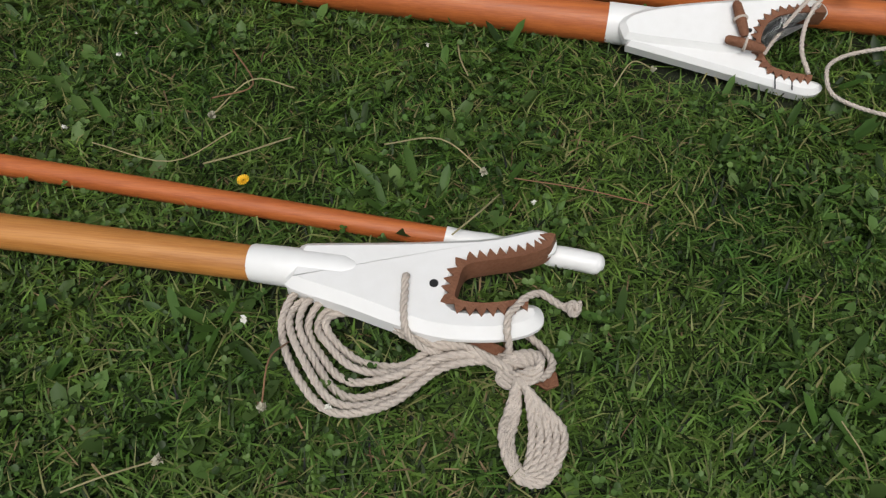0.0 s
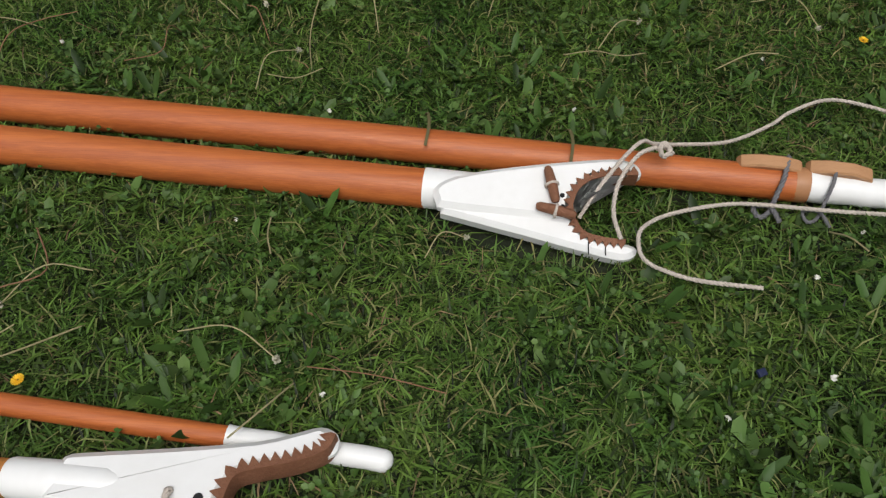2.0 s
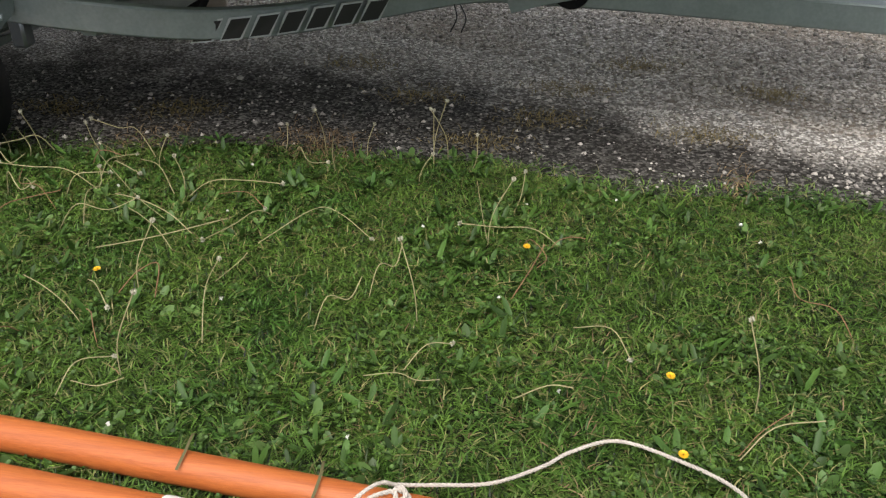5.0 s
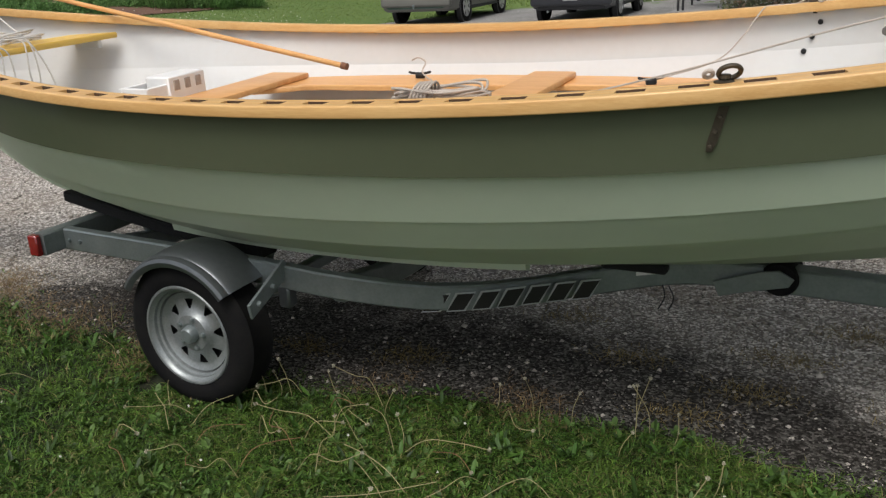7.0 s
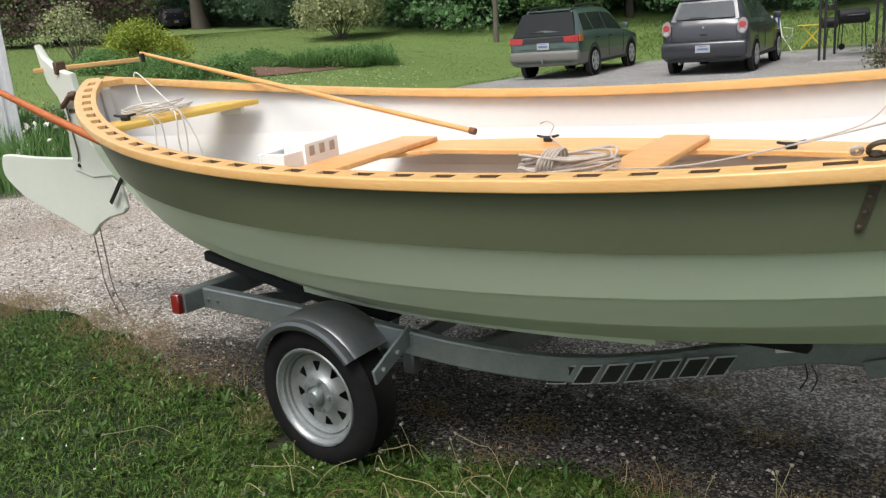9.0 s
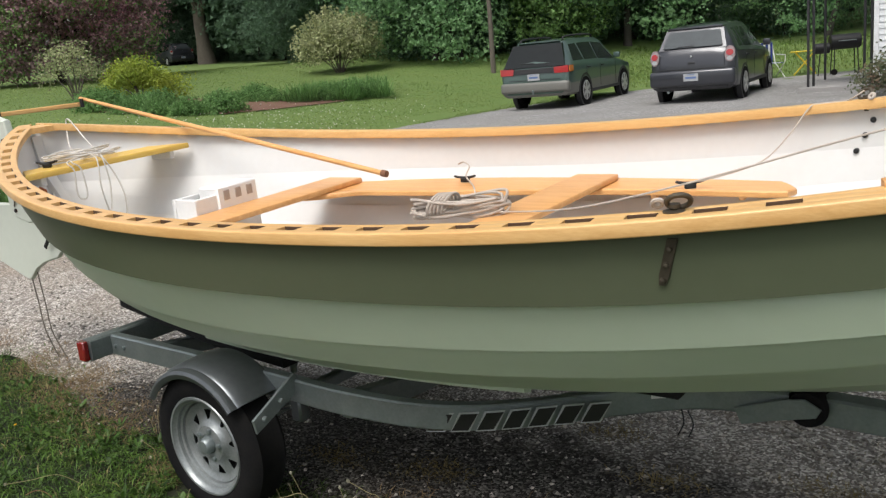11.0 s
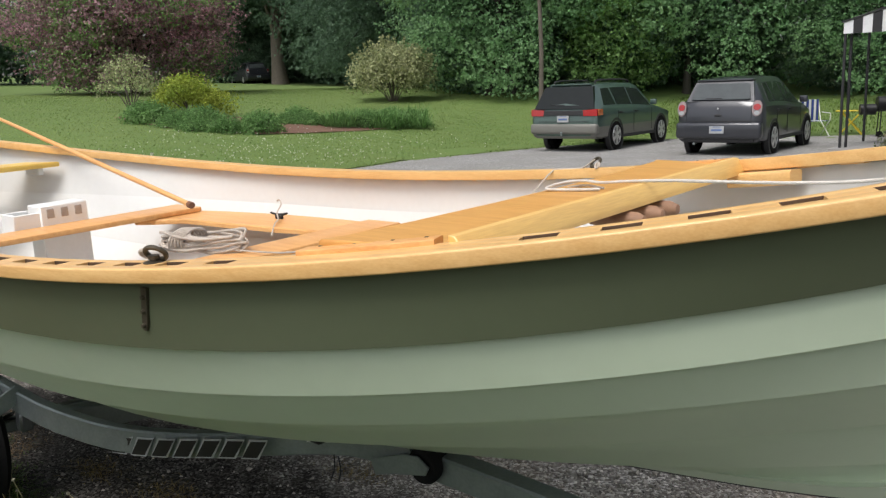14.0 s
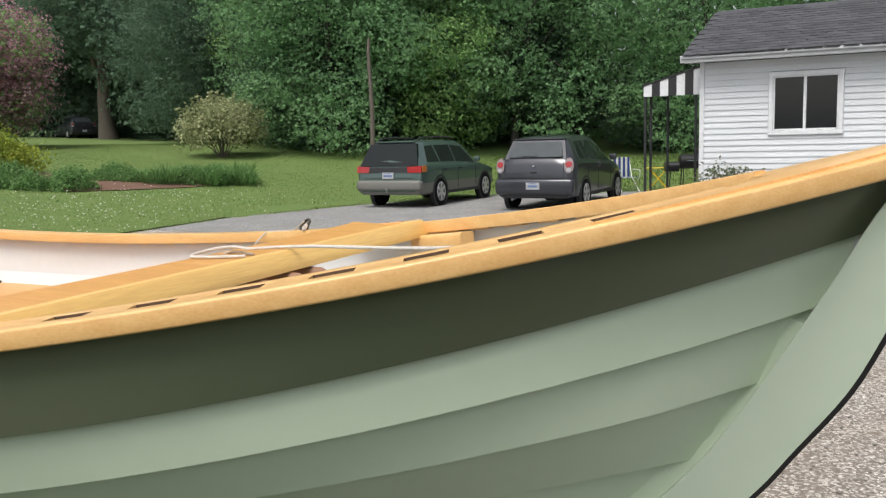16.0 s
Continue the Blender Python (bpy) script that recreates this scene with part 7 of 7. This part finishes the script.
part("wheel", lathe([(0.0, -0.02), (0.09, -0.02), (0.09, 0.02), (0.0, 0.02)], 18, "y", (-0.1, -0.20, 0.09)), RUBBER, grill)
planter = thing("timber_planter", "dark brown timber planter box behind the boat", "planter", pose(-10.95, 8.25, 0.03, 0, 0, 28))
PLANTER_WOOD = material("dark_brown_timber", (0.09, 0.045, 0.03), 0.8, second=(0.05, 0.028, 0.02), scale=6, stretch=(1, 8, 8))
for k in range(2):
    part("side_board", box(0.62, 0.03, 0.12, (0, -0.20, 0.065 + 0.125 * k), 0.006), PLANTER_WOOD, planter)
    part("side_board", box(0.62, 0.03, 0.12, (0, 0.20, 0.065 + 0.125 * k), 0.006), PLANTER_WOOD, planter)
    part("end_board", box(0.03, 0.37, 0.12, (-0.29, 0, 0.065 + 0.125 * k), 0.006), PLANTER_WOOD, planter)
    part("end_board", box(0.03, 0.37, 0.12, (0.29, 0, 0.065 + 0.125 * k), 0.006), PLANTER_WOOD, planter)
part("soil_fill", box(0.55, 0.37, 0.19, (0, 0, 0.10), 0.01), RUBBER, planter, "dark soil")
# white shed by the driveway
shed = thing("shed", "white ribbed metal shed at the edge of the driveway", "shed", pose(-8.95, 6.4, 0, 0, 0, 66))
part("shed_body", box(4.0, 3.0, 3.4, (-2.0, 1.5, 1.70), 0.01), FASCIA, shed, "white metal wall")
for k in range(12):
    part("rib", box(0.035, 0.02, 3.4, (-0.12 - 0.3 * k, -0.008, 1.70), 0.005), FASCIA, shed, "white rib")
part("corner_trim", box(0.07, 0.07, 3.4, (0.0, 0.0, 1.70), 0.008), FASCIA, shed, "white corner trim")
part("shed_roof", box(4.4, 3.4, 0.10, (-2.0, 1.5, 3.45), 0.02), AWN_DARK, shed)
# weeds and daisies at the shed
def weed_patch(g, n):
    x, y = g.uniform(-12.5, -8.0, n), g.uniform(4.6, 8.4, n)
    keep = (y > 5.6 + 0.35 * (x + 8)) | (x < -9.8)
    return np.stack([x[keep], y[keep], 0 * x[keep]], 1)


V, Fc = blades(9000, weed_patch, 0.62, 0.03, 16, 0.35)
tagged(new("tall_weeds", array_mesh("tall_weeds", V, Fc, LEAF_BED)), "tall green weeds round the white shed", "weeds", kind="stuff")
P = weed_patch(np.random.RandomState(17), 420)
V, Fc = leaves([(x, y, 0.35 + 0.45 * ((x * 7.3 + y * 3.1) % 1)) for x, y, _ in P], [0.02] * len(P), len(P) * 5, 0.06, 18)
tagged(new("daisies", array_mesh("daisies", V, Fc, CLOVER_WHITE)), "white daisies among the tall weeds", "flowers", kind="stuff")


# ---- the near lawn ----
GRASS = leafy((0.045, 0.100, 0.017), (0.112, 0.180, 0.033), 0.95, 0.45, "island", 0.36, 4.0)
GRASS_PALE = leafy((0.16, 0.20, 0.062), (0.31, 0.25, 0.115), 0.35, 0.5, "island", 0.3)
CLOVER = leafy((0.037, 0.085, 0.015), (0.066, 0.125, 0.025), 0.6, 0.45, "island", 0.25, 3.0)
CLOVER_PALE = leafy((0.068, 0.130, 0.030), (0.10, 0.16, 0.042), 0.5, 0.45, "island", 0.25, 3.0)
STRAW = material("dry_stalk", (0.31, 0.28, 0.14), 0.8, second=(0.21, 0.16, 0.08), scale=20)
STRAW_BROWN = material("brown_dry_stalk", (0.22, 0.12, 0.06), 0.85, second=(0.14, 0.07, 0.035), scale=20)
# footprints that no blade grows through: from, to, half width
FEET = [((-2.6, 0.830), (-0.05, 0.726), 0.018), ((-2.6, 1.075), (0.40, 0.79), 0.010), ((-3.4, 1.60), (0.45, 1.30), 0.027), ((-3.4, 1.735), (1.31, 1.325), 0.020),
        ((0.0, 0.715), (0.19, 0.70), 0.042), ((0.22, 0.765), (0.32, 0.79), 0.018), ((0.21, 0.652), (0.31, 0.668), 0.018), ((0.45, 1.27), (0.64, 1.25), 0.045), ((0.5, 1.21), (0.74, 1.155), 0.022), ((0.70, 1.31), (0.75, 1.31), 0.016),
        ((-1.16, 2.52), (-1.16, 2.60), 0.06)]


def clear_of_things(P, slack=0.0):
    keep = np.ones(len(P), bool)
    for a, b, w in FEET:
        a, b = np.array(a), np.array(b)
        d = b - a
        t = np.clip(((P[:, :2] - a) @ d) / (d @ d), 0, 1)
        keep &= np.linalg.norm(P[:, :2] - a - t[:, None] * d, axis=1) > w + slack
    return keep


EDGE = np.vectorize(lawn_edge)


def patch(x0, x1, y0, y1, soft=0.7, ragged=0.05, hole=None):
    """Tufted places in a rectangle that thin out softly beyond its edges, up to the gravel."""
    def region(g, n):
        x, y = g.uniform(x0 - soft, x1 + soft, n), g.uniform(y0 - soft, y1, n)
        e = EDGE(x) + g.normal(size=n) * ragged
        tuft = np.array([noise.noise((a * 5.0, b * 5.0, 3.0)) for a, b in zip(x, y)])
        out = np.maximum(np.maximum(x0 - x, x - x1), np.maximum(y0 - y, 0)) / soft
        keep = (y < e) & (g.rand(n) < 0.75 + 0.6 * tuft) & (g.rand(n) > out)
        if hole:
            inner = np.minimum(np.minimum(x - hole[0], hole[1] - x), y - hole[2]) / 0.6
            keep &= g.rand(n) > inner
        P = np.stack([x, y, np.zeros(n)], 1)[keep]
        return P[clear_of_things(P)]
    return region


for name, count, reg, h, w, lean, mat, seed, label in (
    ("lawn_grass", 640000, patch(-0.95, 2.15, 0.32, 2.8, 0.5), 0.033, 0.0034, 1.7, GRASS, 41, "short dense green lawn grass"),
    ("pale_lawn_grass", 76000, patch(-0.95, 2.15, 0.32, 2.8, 0.5), 0.036, 0.0027, 1.7, GRASS_PALE, 42, "paler yellow-green grass blades"),
    ("outer_lawn_grass", 170000, patch(-6.5, 4.5, -0.6, 3.5, 2.5, 0.13, (-1.45, 2.65, -0.15)), 0.045, 0.0062, 1.4, GRASS, 43, "short green lawn grass"),
    ("outer_pale_grass", 22000, patch(-6.5, 4.5, -0.6, 3.5, 2.5, 0.05, (-1.45, 2.65, -0.15)), 0.048, 0.0055, 1.4, GRASS_PALE, 44, "paler grass blades"),
    ("left_lawn_grass", 160000, patch(-3.6, -1.4, 1.2, 3.5, 0.9, 0.10), 0.036, 0.0042, 1.6, GRASS, 45, "short green lawn grass by the wheel"),
    ("fringe_grass", 60000, patch(-16, 9, -9, 3.5, 5.0, 0.05, (-7.5, 5.5, -1.6)), 0.07, 0.012, 0.8, GRASS, 46, "rougher lawn grass further off"),
):
    V, Fc = blades(count, reg, h, w, seed, lean)
    tagged(new(name, array_mesh(name, V, Fc, mat)), label, "grass", kind="stuff")


THATCH = leafy((0.15, 0.095, 0.05), (0.26, 0.19, 0.10), 0.5, 0.8, "island", 0.15, 6.0)


def thatch_spots(g, n):
    P = patch(-1.1, 2.3, 0.3, 2.85)(g, n)
    t = np.array([noise.noise((a * 2.3, b * 2.3, 17.0)) for a, b, _ in P])
    return P[g.rand(len(P)) < 0.15 + 1.6 * np.clip(t, 0, 1)]


V, Fc = blades(46000, thatch_spots, 0.034, 0.0024, 47, 1.9)
tagged(new("dead_grass", array_mesh("dead_grass", V, Fc, THATCH)), "brown dead blades matted low in the lawn", "grass", kind="stuff")


def edge_spots(g, n):
    x = g.uniform(-4.6, 1.6, n)
    y = EDGE(x) + 0.02 + 0.075 * g.normal(size=n) * (1 + 0.8 * (x < -1.2))
    keep = np.array([noise.noise((a * 2.1, 4.0, 9.0)) for a in x]) + 0.45 * (x < -1.2) > g.rand(n) * 0.7 + 0.05
    return np.stack([x, y, np.full(n, 0.016)], 1)[keep]


V, Fc = blades(26000, edge_spots, 0.030, 0.0030, 49, 2.0)
tagged(new("dead_edge_grass", array_mesh("dead_edge_grass", V, Fc, THATCH)), "matted brown grass where the lawn meets the gravel", "grass", kind="stuff")


def gravel_weeds(g, n):
    spots = np.array([(-0.3, 3.05), (0.75, 2.92), (0.5, 3.3), (1.05, 3.45), (0.2, 3.6), (1.5, 3.1), (1.3, 3.75), (1.75, 3.5), (-0.75, 3.0), (0.95, 3.15)])
    P = spots[g.randint(len(spots), size=n)] + g.normal(size=(n, 2)) * np.array([0.085, 0.045])
    P = P[P[:, 1] > EDGE(P[:, 0])]
    return np.column_stack([P, np.full(len(P), 0.018)])


V, Fc = blades(2600, gravel_weeds, 0.022, 0.003, 48, 1.8)
tagged(new("dry_weeds", array_mesh("dry_weeds", V, Fc, leafy((0.20, 0.15, 0.06), (0.26, 0.20, 0.08), 0.5, 0.8, "island", 0.15, 6.0))), "withered yellow-brown weeds flat on the gravel", "weeds", kind="stuff")


def rosette(g, n, x0, x1, y0, y1):
    x, y = g.uniform(x0, x1, n), g.uniform(y0, y1, n)
    P = np.stack([x, y, g.uniform(0.012, 0.042, n)], 1)
    t = np.array([noise.noise((a * 3.1, b * 3.1, 9.0)) for a, b in zip(x, y)])
    P = P[(y < EDGE(x)) & (t > -0.12)]
    return P[clear_of_things(P, 0.008)]


def round_leaves(P, N, T, length, width, fold=0.12):
    """Rounded leaves folded along their rib: places, normals, directions, lengths, width to length."""
    B = np.cross(N, T)
    L = length[:, None]
    W = L * width
    rib = P + T * L
    up_ = N * W * fold
    V = np.stack([P, P + T * L * 0.32 + B * W * 0.42 + up_, P + T * L * 0.78 + B * W * 0.40 + up_, rib, P + T * L * 0.78 - B * W * 0.40 + up_, P + T * L * 0.32 - B * W * 0.42 + up_], 1).reshape(-1, 3)
    quad = np.array([(0, 1, 2, 3), (0, 3, 4, 5)])
    return V, (np.arange(len(P))[:, None, None] * 6 + quad[None]).reshape(-1, 4)


def plants(seed, P, each, length, width, lift, spread):
    """Leaves that radiate from each place, all round it."""
    g = np.random.RandomState(seed)
    n = len(P)
    a = (g.rand(n)[:, None] * 6.28 + np.arange(each)[None] * 6.283 / each + g.normal(size=(n, each)) * spread).ravel()
    C = np.repeat(P, each, 0)
    e = lift * (0.3 + 1.1 * g.rand(n * each))
    T = np.stack([np.cos(a) * np.cos(e), np.sin(a) * np.cos(e), np.sin(e)], 1)
    N = np.stack([-np.cos(a) * np.sin(e), -np.sin(a) * np.sin(e), np.cos(e)], 1) + g.normal(size=(n * each, 3)) * 0.22
    N -= T * (N * T).sum(1, keepdims=True)
    N /= np.linalg.norm(N, axis=1, keepdims=True)
    return round_leaves(C, N, T, length * (0.55 + 0.8 * g.rand(n * each)), width)


P = np.concatenate([rosette(np.random.RandomState(51), 15000, -1.2, 2.4, 0.25, 2.9), rosette(np.random.RandomState(57), 9000, -3.6, -1.2, 1.2, 3.3)])
np.random.RandomState(58).shuffle(P)
cut = len(P) * 2 // 3
for nm, Q, mat, sd in (("clover_leaves", P[:cut], CLOVER, 52), ("pale_clover_leaves", P[cut:], CLOVER_PALE, 55)):
    V, Fc = plants(sd, Q, 3, 0.0082, 1.0, 0.35, 0.15)
    tagged(new(nm, array_mesh(nm, V, Fc, mat)), "small three-part clover leaves among the grass", "clover", kind="stuff")
P = np.concatenate([rosette(np.random.RandomState(53), 1700, -1.3, 2.4, 0.25, 2.9), rosette(np.random.RandomState(59), 700, -3.6, -1.3, 1.2, 3.3)])
P[:, 2] = 0.012
for nm, Q, mat, sd, L, w, lab in (("dandelion_leaves", P[::2], CLOVER, 54, 0.052, 0.26, "long dandelion leaves in rosettes"), ("plantain_leaves", P[1::2], CLOVER_PALE, 56, 0.036, 0.5, "broad plantain leaves in rosettes")):
    V, Fc = plants(sd, Q, 5, L, w, 0.75, 0.4)
    tagged(new(nm, array_mesh(nm, V, Fc, mat)), lab, "weeds", kind="stuff")

g9 = random.Random(71)


def stalk(points, r, mat, head=None):
    ob = thing("dry_stalk", "thin dry dandelion stalk lying in the grass", "stalk", None, "dry stalks in the lawn")
    part("stem", tube(smooth_path(points, 5), r, 6), mat, ob)
    if head:
        V, Fc = leaves([points[-1]], [0.005], 26, 0.008, g9.randrange(999), 1.0, 0.2)
        part("seed_head", array_mesh("seed_head", V, Fc, head), None, ob, "spent pale seed head")
    return ob


SEED = material("pale_seed_head", (0.40, 0.38, 0.28), 0.9)
kinds = []
for k in range(8):
    L = 0.10 + 0.025 * k
    b = g9.uniform(-0.35, 0.35)
    pts = [(0, 0, 0.0), (L * 0.3, b * L * 0.3, 0.045 + 0.02 * (k % 3)), (L * 0.65, b * L * 0.8, 0.058 + 0.012 * (k % 2)), (L, b * L * 0.4, 0.05 + 0.02 * (k % 3))]
    kinds.append(stalk(pts, 0.0012, STRAW if k % 4 else STRAW_BROWN, SEED if k % 2 else None))
up = []
for k in range(4):
    L = 0.10 + 0.035 * k
    up.append(stalk([(0, 0, 0), (0.01, 0.004, L * 0.5), (0.03 * (k - 1), 0.02, L)], 0.0013, STRAW, SEED))
# long bent stalks lying across the lawn, by their ends and bends
BENT = [
    [(-0.22, 1.182), (-0.148, 1.064), (-0.199, 1.014)],
    [(-0.088, 1.084), (-0.147, 1.062), (-0.2, 1.001)],
    [(-0.363, 0.92), (-0.236, 0.899), (-0.155, 0.959)],
    [(-0.071, 0.988), (-0.136, 0.912), (-0.175, 0.879)],
    [(0.075, 0.976), (0.163, 0.966), (0.232, 0.93)],
    [(0.277, 0.918), (0.376, 0.912), (0.476, 0.881)],
    [(0.257, 0.905), (0.233, 0.844), (0.198, 0.789)],
    [(-0.213, 0.393), (-0.158, 0.405), (-0.112, 0.44)],
    [(0.689, 0.575), (0.708, 0.538), (0.705, 0.503)],
    [(0.162, 1.243), (0.174, 1.161), (0.191, 1.109)],
    [(0.005, 0.618), (-0.006, 0.572), (-0.007, 0.521)],
    [(-0.397, 2.618), (-0.151, 2.37), (-0.004, 2.236)],
    [(-0.144, 2.116), (0.01, 2.14), (0.172, 2.241)],
    [(0.272, 2.182), (0.38, 2.322), (0.439, 2.359), (0.565, 2.213)],
    [(0.791, 2.597), (0.825, 2.418), (0.855, 2.258)],
    [(0.937, 2.048), (0.976, 2.138), (1.003, 2.233)],
    [(0.737, 1.737), (0.778, 1.788), (0.828, 1.831)],
    [(0.663, 1.694), (0.728, 1.718), (0.776, 1.687), (0.822, 1.682)],
    [(0.966, 1.695), (1.034, 1.71), (1.084, 1.697)],
    [(1.082, 1.938), (1.16, 1.904), (1.202, 1.833)],
    [(1.383, 1.576), (1.436, 1.652), (1.503, 1.708)],
    [(1.391, 1.592), (1.458, 1.654), (1.55, 1.673)],
    [(0.069, 1.557), (0.083, 1.625), (0.131, 1.682)],
    [(0.086, 1.591), (0.142, 1.588), (0.194, 1.606)],
    [(-0.265, 2.634), (-0.155, 2.537), (-0.025, 2.353)],
    [(0.07, 2.427), (0.171, 2.391), (0.234, 2.351)],
    [(0.368, 2.6), (0.33, 2.708), (0.302, 2.825)],
    [(1.086, 1.255), (1.1, 1.213), (1.115, 1.173)],
    [(0.426, 1.143), (0.451, 1.17), (0.49, 1.184)],
    [(0.238, 1.978), (0.261, 2.077), (0.274, 2.103)],
    [(0.012, 1.932), (0.044, 1.982), (0.088, 2.003), (0.123, 1.899)],
    [(-0.075, 1.958), (-0.016, 1.896), (0.032, 1.847)],
]
for i, way in enumerate(BENT):
    pts = [(x, y, 0.045 + 0.012 * ((i + k) % 3) - (0.02 if k == 0 else 0)) for k, (x, y) in enumerate(way)]
    stalk(pts, 0.0014 - 0.0002 * (i % 3), STRAW if i % 5 else STRAW_BROWN, SEED if i % 3 == 1 else None)
for i in range(44):
    x, y = g9.uniform(-2.6, 2.2), g9.uniform(1.5, 2.75) if i % 3 else g9.uniform(0.4, 2.6)
    if x > 0.9 and g9.random() < 0.6:
        x -= 1.6
    if clear_of_things(np.array([[x, y, 0]]), 0.09)[0] and y < lawn_edge(x) - 0.02:
        src = kinds[g9.randrange(8)] if i % 4 else up[g9.randrange(4)]
        copy_thing(src, pose(x, y, 0.008, 0, 0, g9.uniform(0, 360)))
for i in range(20):
    x, y = g9.gauss(-0.55, 0.42), g9.gauss(2.32, 0.2)
    if y < lawn_edge(x) - 0.03:
        copy_thing(kinds[g9.randrange(8)], pose(x, y, 0.008, 0, 0, g9.choice((0, 180)) + g9.uniform(-50, 50)) @ Matrix.Scale(g9.uniform(0.9, 1.35), 4))
for i in range(18):
    x = g9.uniform(-2.2, 1.0)
    y = lawn_edge(x) - abs(g9.gauss(0, 0.12))
    copy_thing(up[g9.randrange(4)], pose(x, y, 0.0, g9.uniform(-12, 12), g9.uniform(-12, 12), g9.uniform(0, 360)))
for ob, (x, y, a) in zip(kinds + up, [(-0.5, 0.5, 40), (-0.7, 1.2, 10), (0.6, 2.0, 70), (1.6, 1.2, 30), (1.7, 2.0, 120), (-0.3, 2.2, 20), (0.0, 1.8, 150), (-0.8, 2.3, 60), (-0.62, 2.60, 0), (-0.66, 2.57, 90), (-0.58, 2.62, 200), (0.64, 2.74, 40)]):
    ob.matrix_basis = pose(x, y, 0.008, 0, 0, a)
PETAL = material("dandelion_petals", (0.80, 0.50, 0.02), 0.7, second=(0.75, 0.40, 0.01), scale=80)


def dandelion(x, y, s=1.0):
    ob = thing("dandelion", "small yellow dandelion flower in the lawn", "flower", pose(x, y, 0.048, 6, -5, 40 * x) @ Matrix.Scale(s, 4), "dandelions in the lawn")
    V, Fc = [], []
    for ring, (r, h, n) in enumerate(((0.013, 0.0, 16), (0.009, 0.003, 12), (0.005, 0.005, 8))):
        for k in range(n):
            a = 2 * math.pi * (k + 0.4 * ring) / n
            ca, sa = math.cos(a), math.sin(a)
            o = len(V)
            V += [(0.002 * ca - 0.0013 * sa, 0.002 * sa + 0.0013 * ca, h), (0.002 * ca + 0.0013 * sa, 0.002 * sa - 0.0013 * ca, h), (r * ca + 0.0016 * sa, r * sa - 0.0016 * ca, h + 0.004), (r * ca - 0.0016 * sa, r * sa + 0.0016 * ca, h + 0.004)]
            Fc.append((o, o + 1, o + 2, o + 3))
    part("petals", (V, Fc), PETAL, ob, "yellow petals")
    part("stem", tube([(0, 0, 0.002), (0.002, 0, -0.02), (0, 0.002, -0.048)], 0.002, 6), CLOVER, ob, "short green stem")


for x, y in ((-0.117, 0.871), (1.279, 1.787), (-0.065, 1.987), (0.958, 2.25), (1.285, 1.566), (1.816, 1.972), (-2.4, 2.6)):
    dandelion(x, y, 0.72)
bluebit = thing("blue_scrap", "tiny dark blue scrap in the grass", "scrap", pose(0.919, 0.958, 0.035, 20, 10, 30))
part("scrap", box(0.016, 0.012, 0.006, (0, 0, 0), 0.002, 2), material("dark_blue_plastic", (0.01, 0.015, 0.05), 0.4), bluebit)
g10 = np.random.RandomState(81)
P = rosette(g10, 420, -2.5, 2.3, 0.3, 2.8)
V, Fc = leaves([(x, y, 0.055) for x, y, _ in P[:70]], [0.003] * min(70, len(P)), 70 * 10, 0.007, 82)
tagged(new("small_white_flowers", array_mesh("small_white_flowers", V, Fc, CLOVER_WHITE)), "tiny white flowers and seed heads in the lawn", "flowers", kind="stuff")

# ---- loose gravel ----
STONE = material("crushed_stone", (0.43, 0.395, 0.35), 0.85, second=(0.23, 0.20, 0.17), scale=30, per="island", spread=0.6)


def stones(count, x0, x1, y0, y1, size, seed):
    g = np.random.RandomState(seed)
    x, y = g.uniform(x0, x1, count), g.uniform(y0, y1, count)
    keep = y > EDGE(x) + g.normal(size=count) * 0.05 - 0.02
    x, y = x[keep], y[keep]
    keep = (y > np.array([soil_shade_line(v) for v in x])) | (g.rand(len(x)) < 0.14)
    x, y = x[keep], y[keep]
    n = len(x)
    s = size * (0.45 + 0.9 * g.rand(n) ** 2)
    base = np.array([(1, 0, 0), (0, 1, 0), (-1, 0, 0), (0, -1, 0), (0, 0, 0.8), (0, 0, -0.6)], float)
    V = base[None] * (0.6 + 0.8 * g.rand(n, 6, 1)) + g.normal(size=(n, 6, 3)) * 0.16
    a = g.rand(n) * 2 * np.pi
    c, si = np.cos(a), np.sin(a)
    V = np.stack([V[..., 0] * c[:, None] - V[..., 1] * si[:, None], V[..., 0] * si[:, None] + V[..., 1] * c[:, None], V[..., 2]], -1) * s[:, None, None] * 0.62
    V += np.stack([x, y, 0.018 + 0.2 * s], 1)[:, None]
    tri = np.array([(0, 1, 4), (1, 2, 4), (2, 3, 4), (3, 0, 4), (1, 0, 5), (2, 1, 5), (3, 2, 5), (0, 3, 5)])
    return V.reshape(-1, 3), (np.arange(n)[:, None, None] * 6 + tri[None]).reshape(-1, 3)


for args, nm in (((38000, -3.2, 3.4, 2.65, 5.2, 0.012, 91), "gravel_stones"), ((16000, -7.5, 4.5, 3.2, 9.5, 0.018, 92), "far_gravel_stones")):
    V, Fc = stones(*args)
    tagged(new(nm, array_mesh(nm, V, Fc, STONE)), "loose crushed stones on the driveway", "gravel", kind="stuff")
